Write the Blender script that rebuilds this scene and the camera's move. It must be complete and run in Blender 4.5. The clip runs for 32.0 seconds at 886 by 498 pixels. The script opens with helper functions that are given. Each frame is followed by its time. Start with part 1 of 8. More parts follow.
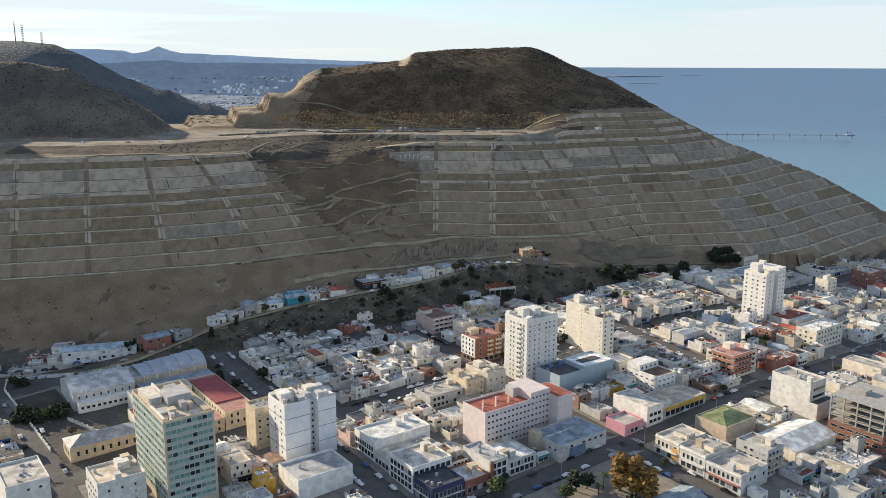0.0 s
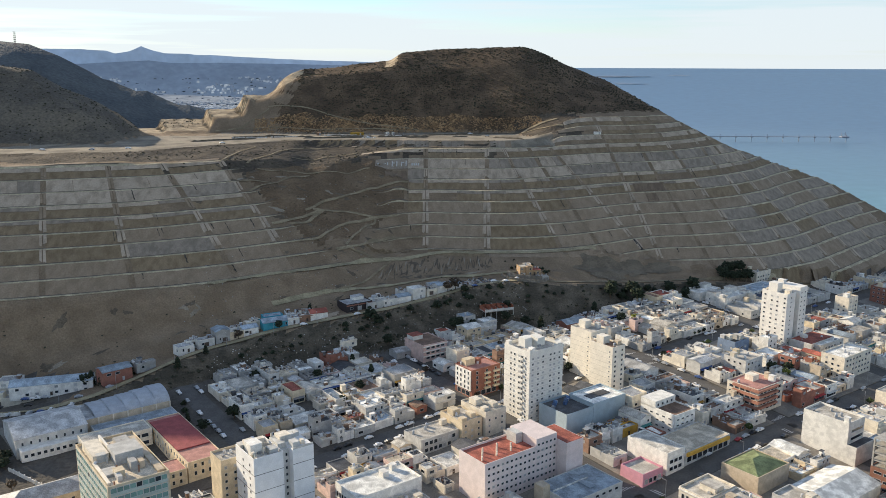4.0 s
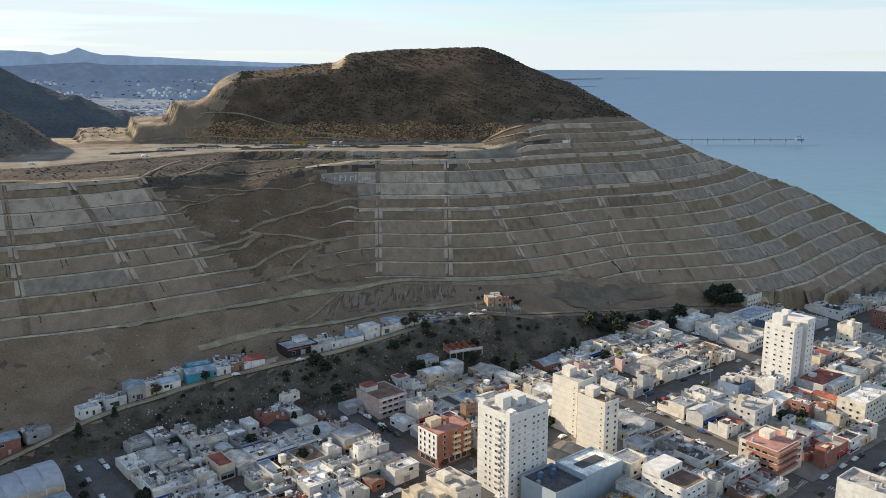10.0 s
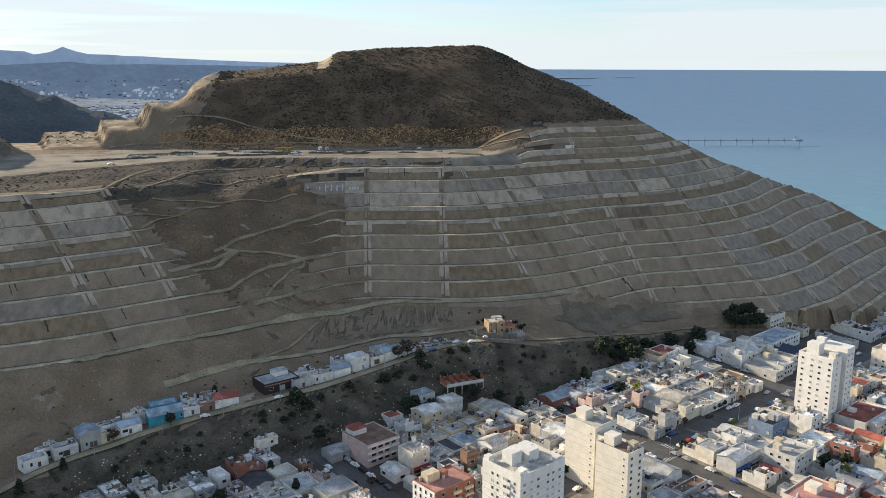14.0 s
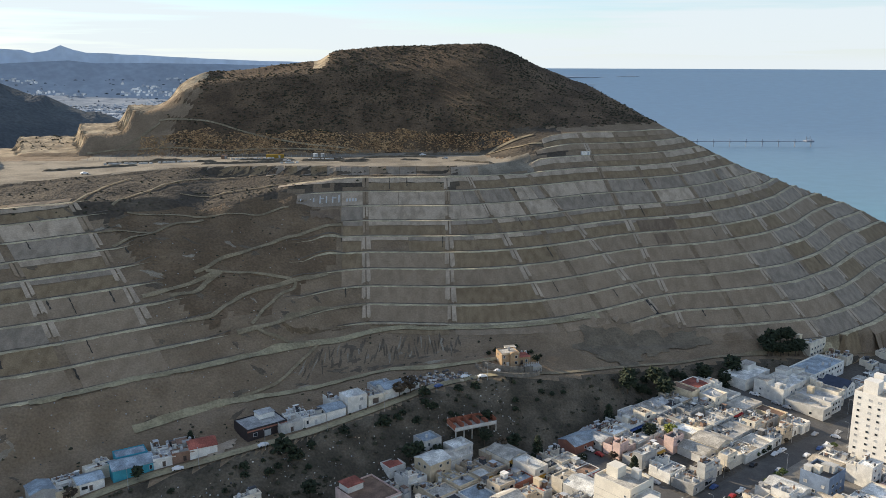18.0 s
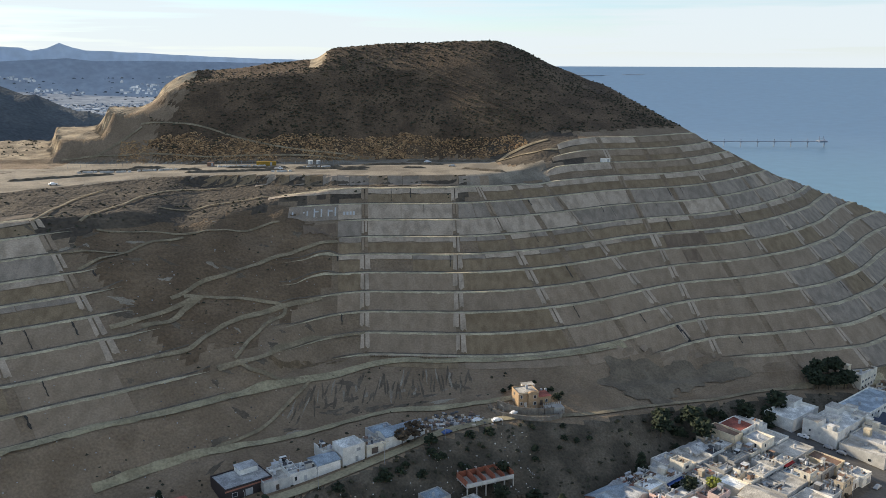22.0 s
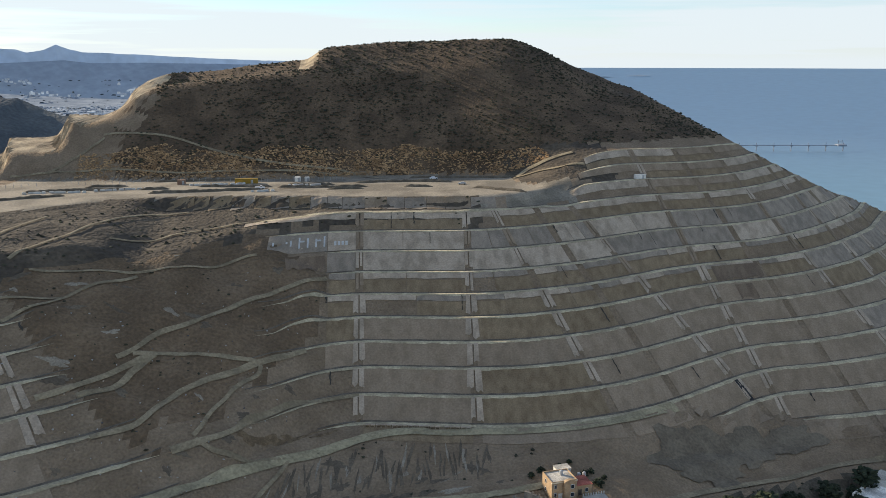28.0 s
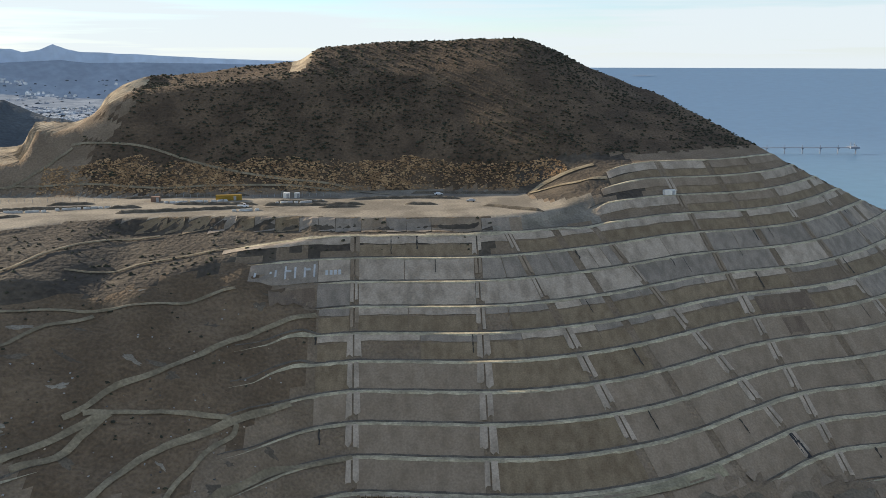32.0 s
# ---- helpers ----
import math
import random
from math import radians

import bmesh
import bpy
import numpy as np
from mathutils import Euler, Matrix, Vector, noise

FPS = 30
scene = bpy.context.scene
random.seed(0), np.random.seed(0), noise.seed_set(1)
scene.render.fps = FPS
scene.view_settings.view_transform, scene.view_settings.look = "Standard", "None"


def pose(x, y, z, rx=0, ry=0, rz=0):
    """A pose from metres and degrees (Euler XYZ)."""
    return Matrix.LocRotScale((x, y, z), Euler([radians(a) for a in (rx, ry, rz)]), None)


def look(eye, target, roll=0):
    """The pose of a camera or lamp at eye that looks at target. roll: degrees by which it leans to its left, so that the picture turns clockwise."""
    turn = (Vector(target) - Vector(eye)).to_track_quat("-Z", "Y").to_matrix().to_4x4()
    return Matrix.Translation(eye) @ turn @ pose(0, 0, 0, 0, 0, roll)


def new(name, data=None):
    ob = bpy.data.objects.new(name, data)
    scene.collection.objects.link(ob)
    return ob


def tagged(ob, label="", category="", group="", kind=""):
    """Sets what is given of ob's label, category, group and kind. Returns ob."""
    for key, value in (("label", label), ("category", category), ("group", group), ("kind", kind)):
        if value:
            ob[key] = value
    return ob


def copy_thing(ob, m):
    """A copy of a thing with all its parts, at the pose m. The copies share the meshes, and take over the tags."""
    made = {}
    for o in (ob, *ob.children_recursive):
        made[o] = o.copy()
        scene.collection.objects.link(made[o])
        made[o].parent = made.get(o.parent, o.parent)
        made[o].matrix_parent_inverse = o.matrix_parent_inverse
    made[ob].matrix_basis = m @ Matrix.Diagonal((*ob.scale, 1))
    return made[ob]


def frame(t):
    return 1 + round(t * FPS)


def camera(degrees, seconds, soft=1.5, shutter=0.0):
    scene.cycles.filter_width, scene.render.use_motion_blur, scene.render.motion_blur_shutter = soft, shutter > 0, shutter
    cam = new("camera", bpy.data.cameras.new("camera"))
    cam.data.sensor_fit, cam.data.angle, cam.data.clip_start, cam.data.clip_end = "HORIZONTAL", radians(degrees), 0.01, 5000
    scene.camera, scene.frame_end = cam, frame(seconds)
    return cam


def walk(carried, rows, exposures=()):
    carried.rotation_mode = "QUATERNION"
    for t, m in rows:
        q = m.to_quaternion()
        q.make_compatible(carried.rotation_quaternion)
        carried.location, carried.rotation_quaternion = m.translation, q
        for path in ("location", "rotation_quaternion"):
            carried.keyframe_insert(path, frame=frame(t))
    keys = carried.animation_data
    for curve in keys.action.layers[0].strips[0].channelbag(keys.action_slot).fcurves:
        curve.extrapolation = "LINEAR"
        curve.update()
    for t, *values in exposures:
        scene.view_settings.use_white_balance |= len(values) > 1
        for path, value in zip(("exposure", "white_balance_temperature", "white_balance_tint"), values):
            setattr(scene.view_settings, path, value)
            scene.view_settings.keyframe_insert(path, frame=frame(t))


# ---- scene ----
cam = camera(54.8, 32.0, soft=0.7)
METRES, EYE, TILT, LEAN, TURN = 410.0, 205.0, -2.19, 0.0, 0.0
ROWS = [
    (0.0, 0.0, 0.0, 0.0, 0.01, -10.26, -0.06),
    (0.5, -0.0005, 0.0151, 0.0006, -0.19, -10.26, -0.05),
    (1.0, -0.0019, 0.0316, 0.0012, -0.44, -10.26, -0.04),
    (1.5, -0.0027, 0.0467, 0.0019, -0.59, -10.24, -0.04),
    (2.0, -0.0033, 0.0631, 0.0029, -0.61, -10.23, -0.02),
    (2.5, -0.0039, 0.0782, 0.0034, -0.63, -10.23, -0.02),
    (3.0, -0.0047, 0.0946, 0.0039, -0.66, -10.24, -0.04),
    (3.5, -0.005, 0.1097, 0.0046, -0.68, -10.25, -0.05),
    (5.5, -0.0083, 0.171, 0.0061, -1.71, -10.14, -0.05),
    (6.0, -0.0086, 0.1872, 0.0066, -1.8, -10.13, -0.02),
    (6.5, -0.009, 0.2024, 0.0074, -1.89, -10.14, -0.02),
    (7.0, -0.009, 0.2187, 0.0079, -2.14, -10.13, -0.01),
    (7.5, -0.0095, 0.2336, 0.0084, -2.5, -10.13, 0.0),
    (8.0, -0.0099, 0.2497, 0.009, -2.98, -10.13, 0.01),
    (8.5, -0.0101, 0.2648, 0.0098, -3.38, -10.13, 0.02),
    (9.0, -0.0104, 0.2811, 0.0101, -3.7, -10.12, 0.04),
    (9.5, -0.0104, 0.296, 0.0106, -3.94, -10.11, 0.05),
    (10.0, -0.0101, 0.3121, 0.0111, -4.19, -10.11, 0.05),
    (10.5, -0.0099, 0.327, 0.0115, -4.43, -10.11, 0.06),
    (11.0, -0.0096, 0.3433, 0.0119, -4.67, -10.12, 0.05),
    (11.5, -0.0093, 0.3585, 0.0121, -4.81, -10.14, 0.05),
    (12.0, -0.0091, 0.3747, 0.0126, -4.84, -10.15, 0.07),
    (12.5, -0.0087, 0.3897, 0.0133, -4.84, -10.16, 0.08),
    (13.0, -0.0083, 0.4059, 0.014, -4.84, -10.16, 0.08),
    (13.5, -0.0079, 0.4208, 0.0147, -4.83, -10.15, 0.08),
    (14.0, -0.0073, 0.437, 0.0156, -4.81, -10.15, 0.09),
    (14.5, -0.0068, 0.4519, 0.0164, -4.8, -10.15, 0.09),
    (16.5, -0.0052, 0.5135, 0.0195, -4.79, -10.18, 0.08),
    (17.0, -0.0046, 0.5295, 0.0202, -4.76, -10.19, 0.07),
    (17.5, -0.0043, 0.5445, 0.0209, -4.75, -10.22, 0.05),
    (18.0, -0.0035, 0.5605, 0.0215, -4.71, -10.23, 0.06),
    (18.5, -0.003, 0.5753, 0.0219, -4.69, -10.24, 0.06),
    (19.0, -0.0024, 0.5915, 0.0226, -4.66, -10.26, 0.06),
    (19.5, -0.002, 0.6063, 0.0231, -4.64, -10.27, 0.07),
    (20.0, -0.0015, 0.6225, 0.0239, -4.62, -10.3, 0.07),
    (20.5, -0.001, 0.6376, 0.0244, -4.61, -10.32, 0.05),
    (21.0, -0.0005, 0.6536, 0.0254, -4.58, -10.35, 0.07),
    (21.5, -0.0002, 0.6687, 0.026, -4.56, -10.36, 0.06),
    (22.0, 0.0002, 0.6847, 0.0271, -4.54, -10.37, 0.05),
    (22.5, 0.0008, 0.6998, 0.0277, -4.52, -10.36, 0.05),
    (23.0, 0.0011, 0.716, 0.0284, -4.52, -10.37, 0.05),
    (23.5, 0.0016, 0.731, 0.0292, -4.5, -10.37, 0.06),
    (24.0, 0.0022, 0.7472, 0.0297, -4.49, -10.39, 0.07),
    (24.5, 0.0027, 0.7622, 0.0302, -4.49, -10.4, 0.07),
    (25.0, 0.0034, 0.7783, 0.031, -4.46, -10.41, 0.07),
    (25.5, 0.0039, 0.7932, 0.0317, -4.45, -10.41, 0.06),
    (27.5, 0.006, 0.8564, 0.0316, -4.4, -10.27, 0.11),
    (28.0, 0.0069, 0.8727, 0.0326, -4.38, -10.27, 0.13),
    (28.5, 0.0074, 0.8876, 0.0335, -4.37, -10.25, 0.14),
    (29.0, 0.0077, 0.9039, 0.0345, -4.35, -10.24, 0.14),
    (29.5, 0.0081, 0.9191, 0.0353, -4.35, -10.21, 0.13),
    (30.0, 0.0083, 0.9355, 0.0363, -4.35, -10.21, 0.14),
    (30.5, 0.0086, 0.9506, 0.0375, -4.34, -10.22, 0.13),
    (31.0, 0.0094, 0.9669, 0.0386, -4.33, -10.25, 0.13),
    (31.5, 0.0098, 0.982, 0.0394, -4.33, -10.28, 0.13),
    (32.0, 0.0102, 0.9985, 0.0402, -4.32, -10.3, 0.12),
]
walk(cam, [(t, pose(0, 0, EYE, TILT, LEAN, TURN) @ pose(METRES * x, METRES * y, METRES * z, 90 + pitch, roll, yaw)) for t, x, y, z, yaw, pitch, roll in ROWS],
     exposures=((0.0, 0.62), (32.0, 0.62)))

# ---- light ----
SUN_AZ, SUN_EL = 304.0, 19.5          # compass degrees of the sun (0 is +y, 90 is +x) and its height
world = bpy.data.worlds.new("world")
scene.world = world
world.use_nodes = True
wt = world.node_tree
wt.nodes.clear()
w_out = wt.nodes.new("ShaderNodeOutputWorld")
w_bg = wt.nodes.new("ShaderNodeBackground")
w_sky = wt.nodes.new("ShaderNodeTexSky")
w_sky.sky_type = "NISHITA"
w_sky.sun_disc = False
w_sky.sun_elevation = radians(SUN_EL)
w_sky.sun_rotation = radians(SUN_AZ)
w_sky.altitude = 100
w_sky.air_density, w_sky.dust_density, w_sky.ozone_density = 1.0, 0.15, 5.0
w_bg.inputs["Strength"].default_value = 0.118
w_co = wt.nodes.new("ShaderNodeTexCoord")
w_map = wt.nodes.new("ShaderNodeMapping")
w_map.inputs["Scale"].default_value = (1.0, 1.0, 22.0)
w_map.inputs["Rotation"].default_value = (radians(2.0), radians(-1.5), 0)
w_noise = wt.nodes.new("ShaderNodeTexNoise")
w_noise.inputs["Scale"].default_value = 1.5
w_noise.inputs["Detail"].default_value = 6.0
w_noise.inputs["Roughness"].default_value = 0.55
w_ramp = wt.nodes.new("ShaderNodeValToRGB")
w_ramp.color_ramp.elements[0].position, w_ramp.color_ramp.elements[0].color = 0.42, (0.16, 0.16, 0.16, 1)
w_ramp.color_ramp.elements[1].position, w_ramp.color_ramp.elements[1].color = 0.58, (1, 1, 1, 1)
w_mix = wt.nodes.new("ShaderNodeMixRGB")
w_mix.inputs["Color2"].default_value = (4.5, 4.93, 5.2, 1)
w_fac = wt.nodes.new("ShaderNodeMath")
w_fac.operation = "MULTIPLY"
w_fac.inputs[1].default_value = 0.92
wt.links.new(w_co.outputs["Generated"], w_map.inputs["Vector"])
wt.links.new(w_map.outputs["Vector"], w_noise.inputs["Vector"])
wt.links.new(w_noise.outputs["Fac"], w_ramp.inputs["Fac"])
wt.links.new(w_ramp.outputs["Color"], w_fac.inputs[0])
w_sep = wt.nodes.new("ShaderNodeSeparateXYZ")          # thin cloud gathers low over the horizon
w_low = wt.nodes.new("ShaderNodeMapRange")
w_low.inputs["From Min"].default_value, w_low.inputs["From Max"].default_value = 0.12, 0.55
w_low.inputs["To Min"].default_value, w_low.inputs["To Max"].default_value = 1.0, 0.55
w_mul = wt.nodes.new("ShaderNodeMath")
w_mul.operation = "MULTIPLY"
wt.links.new(w_co.outputs["Generated"], w_sep.inputs["Vector"])
wt.links.new(w_sep.outputs["Z"], w_low.inputs["Value"])
wt.links.new(w_low.outputs["Result"], w_mul.inputs[0])
wt.links.new(w_fac.outputs["Value"], w_mul.inputs[1])
w_haze = wt.nodes.new("ShaderNodeMapRange")            # pale haze along the horizon
w_haze.inputs["From Min"].default_value, w_haze.inputs["From Max"].default_value = 0.0, 0.05
w_haze.inputs["To Min"].default_value, w_haze.inputs["To Max"].default_value = 0.92, 0.0
w_max = wt.nodes.new("ShaderNodeMath")
w_max.operation = "MAXIMUM"
wt.links.new(w_sep.outputs["Z"], w_haze.inputs["Value"])
wt.links.new(w_haze.outputs["Result"], w_max.inputs[0])
wt.links.new(w_mul.outputs["Value"], w_max.inputs[1])
wt.links.new(w_max.outputs["Value"], w_mix.inputs["Fac"])
wt.links.new(w_sky.outputs["Color"], w_mix.inputs["Color1"])
wt.links.new(w_mix.outputs["Color"], w_bg.inputs["Color"])
wt.links.new(w_bg.outputs["Background"], w_out.inputs["Surface"])

sun_data = bpy.data.lights.new("sun", "SUN")
sun_data.energy = 5.0
sun_data.angle = radians(0.6)
sun_data.color = (1.0, 0.85, 0.64)
sun = new("sun", sun_data)
_a, _e = radians(SUN_AZ), radians(SUN_EL)
SUN_DIR = Vector((math.sin(_a) * math.cos(_e), math.cos(_a) * math.cos(_e), math.sin(_e)))
sun.matrix_world = look(SUN_DIR * 1000, (0, 0, 0))


# ---- materials ----
def material(name, base, rough=0.8, var=0.25, scale=1.0, second=None, metal=0.0, bump=0.3, island=0.0, spec=0.3, fine=8.0, low=0.42, high=0.62, stretch=None):
    """A two-scale procedural surface: base colour, patches of a second colour, fine grain, bump, and a shade of its own per object."""
    m = bpy.data.materials.new(name)
    m.use_nodes = True
    nt = m.node_tree
    bsdf = nt.nodes["Principled BSDF"]
    bsdf.inputs["Roughness"].default_value = rough
    bsdf.inputs["Metallic"].default_value = metal
    bsdf.inputs["Specular IOR Level"].default_value = spec
    geo = nt.nodes.new("ShaderNodeNewGeometry")
    n1 = nt.nodes.new("ShaderNodeTexNoise")
    n1.inputs["Scale"].default_value = scale
    n1.inputs["Detail"].default_value = 5
    n2 = nt.nodes.new("ShaderNodeTexNoise")
    n2.inputs["Scale"].default_value = scale * fine
    n2.inputs["Detail"].default_value = 4
    place = geo.outputs["Position"]
    if stretch:                        # stains drawn out along one way
        st = nt.nodes.new("ShaderNodeVectorMath")
        st.operation = "MULTIPLY"
        st.inputs[1].default_value = stretch
        nt.links.new(place, st.inputs[0])
        place = st.outputs["Vector"]
    nt.links.new(place, n1.inputs["Vector"])
    nt.links.new(geo.outputs["Position"], n2.inputs["Vector"])
    ramp = nt.nodes.new("ShaderNodeValToRGB")
    second = second or tuple(c * (1 - var) for c in base)
    ramp.color_ramp.elements[0].position, ramp.color_ramp.elements[1].position = low, high
    ramp.color_ramp.elements[0].color = (*second, 1)
    ramp.color_ramp.elements[1].color = (*base, 1)
    nt.links.new(n1.outputs["Fac"], ramp.inputs["Fac"])
    hsv = nt.nodes.new("ShaderNodeHueSaturation")
    nt.links.new(ramp.outputs["Color"], hsv.inputs["Color"])
    mr = nt.nodes.new("ShaderNodeMapRange")
    mr.inputs["From Min"].default_value, mr.inputs["From Max"].default_value = 0.3, 0.7
    mr.inputs["To Min"].default_value, mr.inputs["To Max"].default_value = 1 - var * 0.7, 1 + var * 0.7
    nt.links.new(n2.outputs["Fac"], mr.inputs["Value"])
    value = mr.outputs["Result"]
    if island:
        info = nt.nodes.new("ShaderNodeObjectInfo")
        mi = nt.nodes.new("ShaderNodeMapRange")
        mi.inputs["To Min"].default_value, mi.inputs["To Max"].default_value = 1 - island, 1 + island
        nt.links.new(info.outputs["Random"], mi.inputs["Value"])
        mul = nt.nodes.new("ShaderNodeMath")
        mul.operation = "MULTIPLY"
        nt.links.new(value, mul.inputs[0])
        nt.links.new(mi.outputs["Result"], mul.inputs[1])
        value = mul.outputs["Value"]
    nt.links.new(value, hsv.inputs["Value"])
    nt.links.new(hsv.outputs["Color"], bsdf.inputs["Base Color"])
    if bump:
        bp = nt.nodes.new("ShaderNodeBump")
        bp.inputs["Strength"].default_value = bump
        bp.inputs["Distance"].default_value = 0.15 / scale if scale < 1 else 0.05
        nt.links.new(n2.outputs["Fac"], bp.inputs["Height"])
        nt.links.new(bp.outputs["Normal"], bsdf.inputs["Normal"])
    return m


M_SEA = material("sea_water", (0.05, 0.13, 0.20), 0.35, 0.12, 0.004, bump=0.0, spec=0.3, second=(0.06, 0.15, 0.21))
M_ASPHALT = material("asphalt", (0.120, 0.114, 0.107), 0.9, 0.2, 0.15, bump=0.1)
M_PAVE = material("pavement_tiles", (0.250, 0.229, 0.198), 0.9, 0.25, 0.2, bump=0.1)
M_TRACK = material("pale_dirt", (0.344, 0.295, 0.185), 0.95, 0.30, 0.12, second=(0.252, 0.214, 0.134), bump=0.2)
M_CONC = material("shotcrete", (0.280, 0.213, 0.146), 0.9, 0.22, 0.22, second=(0.222, 0.165, 0.110), bump=0.2, island=0.05, stretch=(1, 0.5, 0.5), fine=6, low=0.36)
M_CONC_PALE = material("pale_concrete", (0.409, 0.328, 0.244), 0.9, 0.25, 0.22, second=(0.288, 0.230, 0.167), bump=0.2, island=0.07, stretch=(1, 0.5, 0.5), fine=6, low=0.36, high=0.56)
M_CONC_BLUE = material("bluish_concrete", (0.292, 0.239, 0.183), 0.9, 0.22, 0.30, second=(0.205, 0.169, 0.129), bump=0.2, island=0.07, stretch=(1, 0.5, 0.5), fine=6, low=0.36)
M_CONC_EARTH = material("earth_stained_concrete", (0.241, 0.179, 0.109), 0.95, 0.28, 0.30, second=(0.176, 0.126, 0.075), bump=0.25, island=0.06, stretch=(1, 0.5, 0.5), fine=6, low=0.36)
M_PATH = material("worn_track", (0.278, 0.226, 0.145), 0.95, 0.30, 0.12, second=(0.193, 0.155, 0.099), bump=0.2)


# ---- the lie of the land ----
def smooth_curve(points, lo, hi, blur=14.0):
    """A gently rounded curve through a few (x, value) pairs."""
    xs = np.arange(lo, hi + 1, 2.0)
    px, pv = zip(*points)
    v = np.interp(xs, px, pv)
    r = int(blur / 2 * 3)
    k = np.exp(-0.5 * (np.arange(-r, r + 1) * 2 / blur) ** 2)
    v = np.convolve(np.pad(v, r, mode="edge"), k / k.sum(), mode="valid")
    return lambda x: np.interp(x, xs, v)


SLOPE, STEP, Z0 = 0.545, 6.98, 71.0    # lie of the terraced face, height of a terrace, the level of the lowest long berm
RUN = STEP / SLOPE
# plan lines of the lowest long berm and of the ninth one above it
FOOT = smooth_curve([(-700, 420), (-420, 478), (-300, 510), (-260, 521), (-230, 530), (-205, 538), (-181, 548), (-168, 551), (-146, 560), (-132, 567), (-116, 579), (-102, 587), (-88, 596),
                     (-75, 605), (-59, 616), (-40, 634), (-22, 654), (-6, 660), (20, 656), (40, 653), (60, 652), (80, 655), (100, 661), (120, 671), (140, 684), (160, 697), (176, 704), (200, 707),
                     (220, 712), (240, 718), (260, 725), (280, 740), (300, 755), (320, 776), (340, 798), (360, 818), (383, 838), (400, 855), (412, 864), (440, 888), (520, 955), (800, 980)], -700, 800, 5)
TOP = smooth_curve([(-700, 520), (-420, 592), (-322, 618), (-302, 621), (-265, 631), (-227, 642), (-200, 650), (-177, 665), (-161, 680), (-140, 697), (-100, 725), (-60, 750), (-30, 759), (-6, 761), (20, 760),
                    (40, 759), (60, 763), (80, 770), (100, 779), (120, 790), (140, 801), (160, 806), (180, 810), (200, 818), (220, 831), (240, 849), (260, 870), (280, 890), (300, 913), (320, 945), (340, 974),
                    (360, 995), (400, 1026), (440, 1060), (520, 1130), (800, 1160)], -700, 800, 5)


def s_of(x, y):
    """Height up the face, as a length along its mean slope."""
    f = FOOT(x)
    return 9 * RUN * (y - f) / (TOP(x) - f)


def y_of(x, s):
    f = FOOT(x)
    return f + s * (TOP(x) - f) / (9 * RUN)


TOE_Z = smooth_curve([(-700, 71), (112, 71), (124, 69.5), (142, 64), (160, 61), (182, 57), (232, 51.5), (246, 50), (300, 43.5), (400, 37), (800, 15)], -700, 800)
ROAD_Z = smooth_curve([(-300, 15), (-245, 24.6), (-207, 30.8), (-180, 35), (-160, 39.3), (-140, 44.1), (-113, 47.1), (-84, 50.1), (-57, 52.6), (-32, 53.4), (-5, 55.2), (26, 59.6), (55, 61.7), (85, 58.3),
                       (118, 53.9), (153, 49.9), (184, 48), (239, 43.5), (330, 32.3), (420, 21)], -300, 420, 7)
ROAD_Y = smooth_curve([(-300, 440), (-245, 452), (-207, 458), (-180, 466), (-160, 482), (-150, 492), (-140, 503), (-127, 514), (-113, 522), (-100, 532), (-84, 540), (-70, 545), (-57, 551), (-45, 557),
                       (-32, 563), (-22, 569), (-5, 580), (13, 590), (26, 598), (40, 602), (55, 606), (85, 609), (118, 629), (153, 644), (184, 655), (239, 668), (330, 700), (420, 760)], -300, 420, 7)
RIDGE_Z = smooth_curve([(-900, 100), (-330, 104), (-290, 112), (-262, 124), (-246, 142), (-215, 146), (-210, 156), (-191, 159), (-187, 168), (-168, 169), (-163, 172), (-156, 181),
                        (-150, 189), (-143, 194), (-120, 196.8), (-100, 199.2), (-80, 201.5), (-60, 203), (-41, 205), (-38, 209), (-34, 212.5), (-10, 215.2), (20, 218), (60, 218.6), (98, 218.4), (110, 215), (120, 210.4), (140, 201.2), (160, 193.5), (180, 184.5), (205, 169), (239, 148), (293, 122), (337, 110), (360, 104), (403, 84),
                        (440, 62), (490, 26), (540, 2), (600, -6), (800, -8)], -900, 800, 4)
PLATEAU = 139.6
BRINK = smooth_curve([(-300, 668), (-221, 682), (-200, 705), (-175, 728), (-147, 754), (-125, 774), (-92, 779), (-43, 778), (0, 773), (35, 770), (60, 772), (79, 782), (100, 800)], -330, 130, 5)


def fade(v, a, b):
    t = np.clip((v - a) / (b - a), 0, 1)
    return t * t * (3 - 2 * t)


def wobble(x, y, size, seed=0.0):
    """A cheap sum of waves, about -1 to 1."""
    a = np.sin(x / size * 1.7 + 1.3 * np.sin(y / size * 1.1 + seed) + seed) * np.cos(y / size * 1.9 - 1.1 * np.sin(x / size * 0.9 - seed))
    b = np.sin((x + 0.7 * y) / size * 3.9 + seed * 2.1) * np.cos((y - 0.6 * x) / size * 4.3 + seed)
    return 0.65 * a + 0.35 * b


def town_z(x, y):
    return 27 + 0.062 * (y - 375) - 0.07 * np.maximum(0, x - 150)


def gully(x, z):
    """1 in the untouched gully between the two terraced flanks."""
    left = np.interp(z, [72, 80, 90, 105, 133, 140], [-60, -72, -92, -112, -150, -165])
    right = np.interp(z, [75, 90, 96, 112, 126, 133, 140], [-44, -40, -22, -21, -46, -58, -75])
    return fade(x, left - 9, left + 4) * (1 - fade(x, right - 4, right + 4))


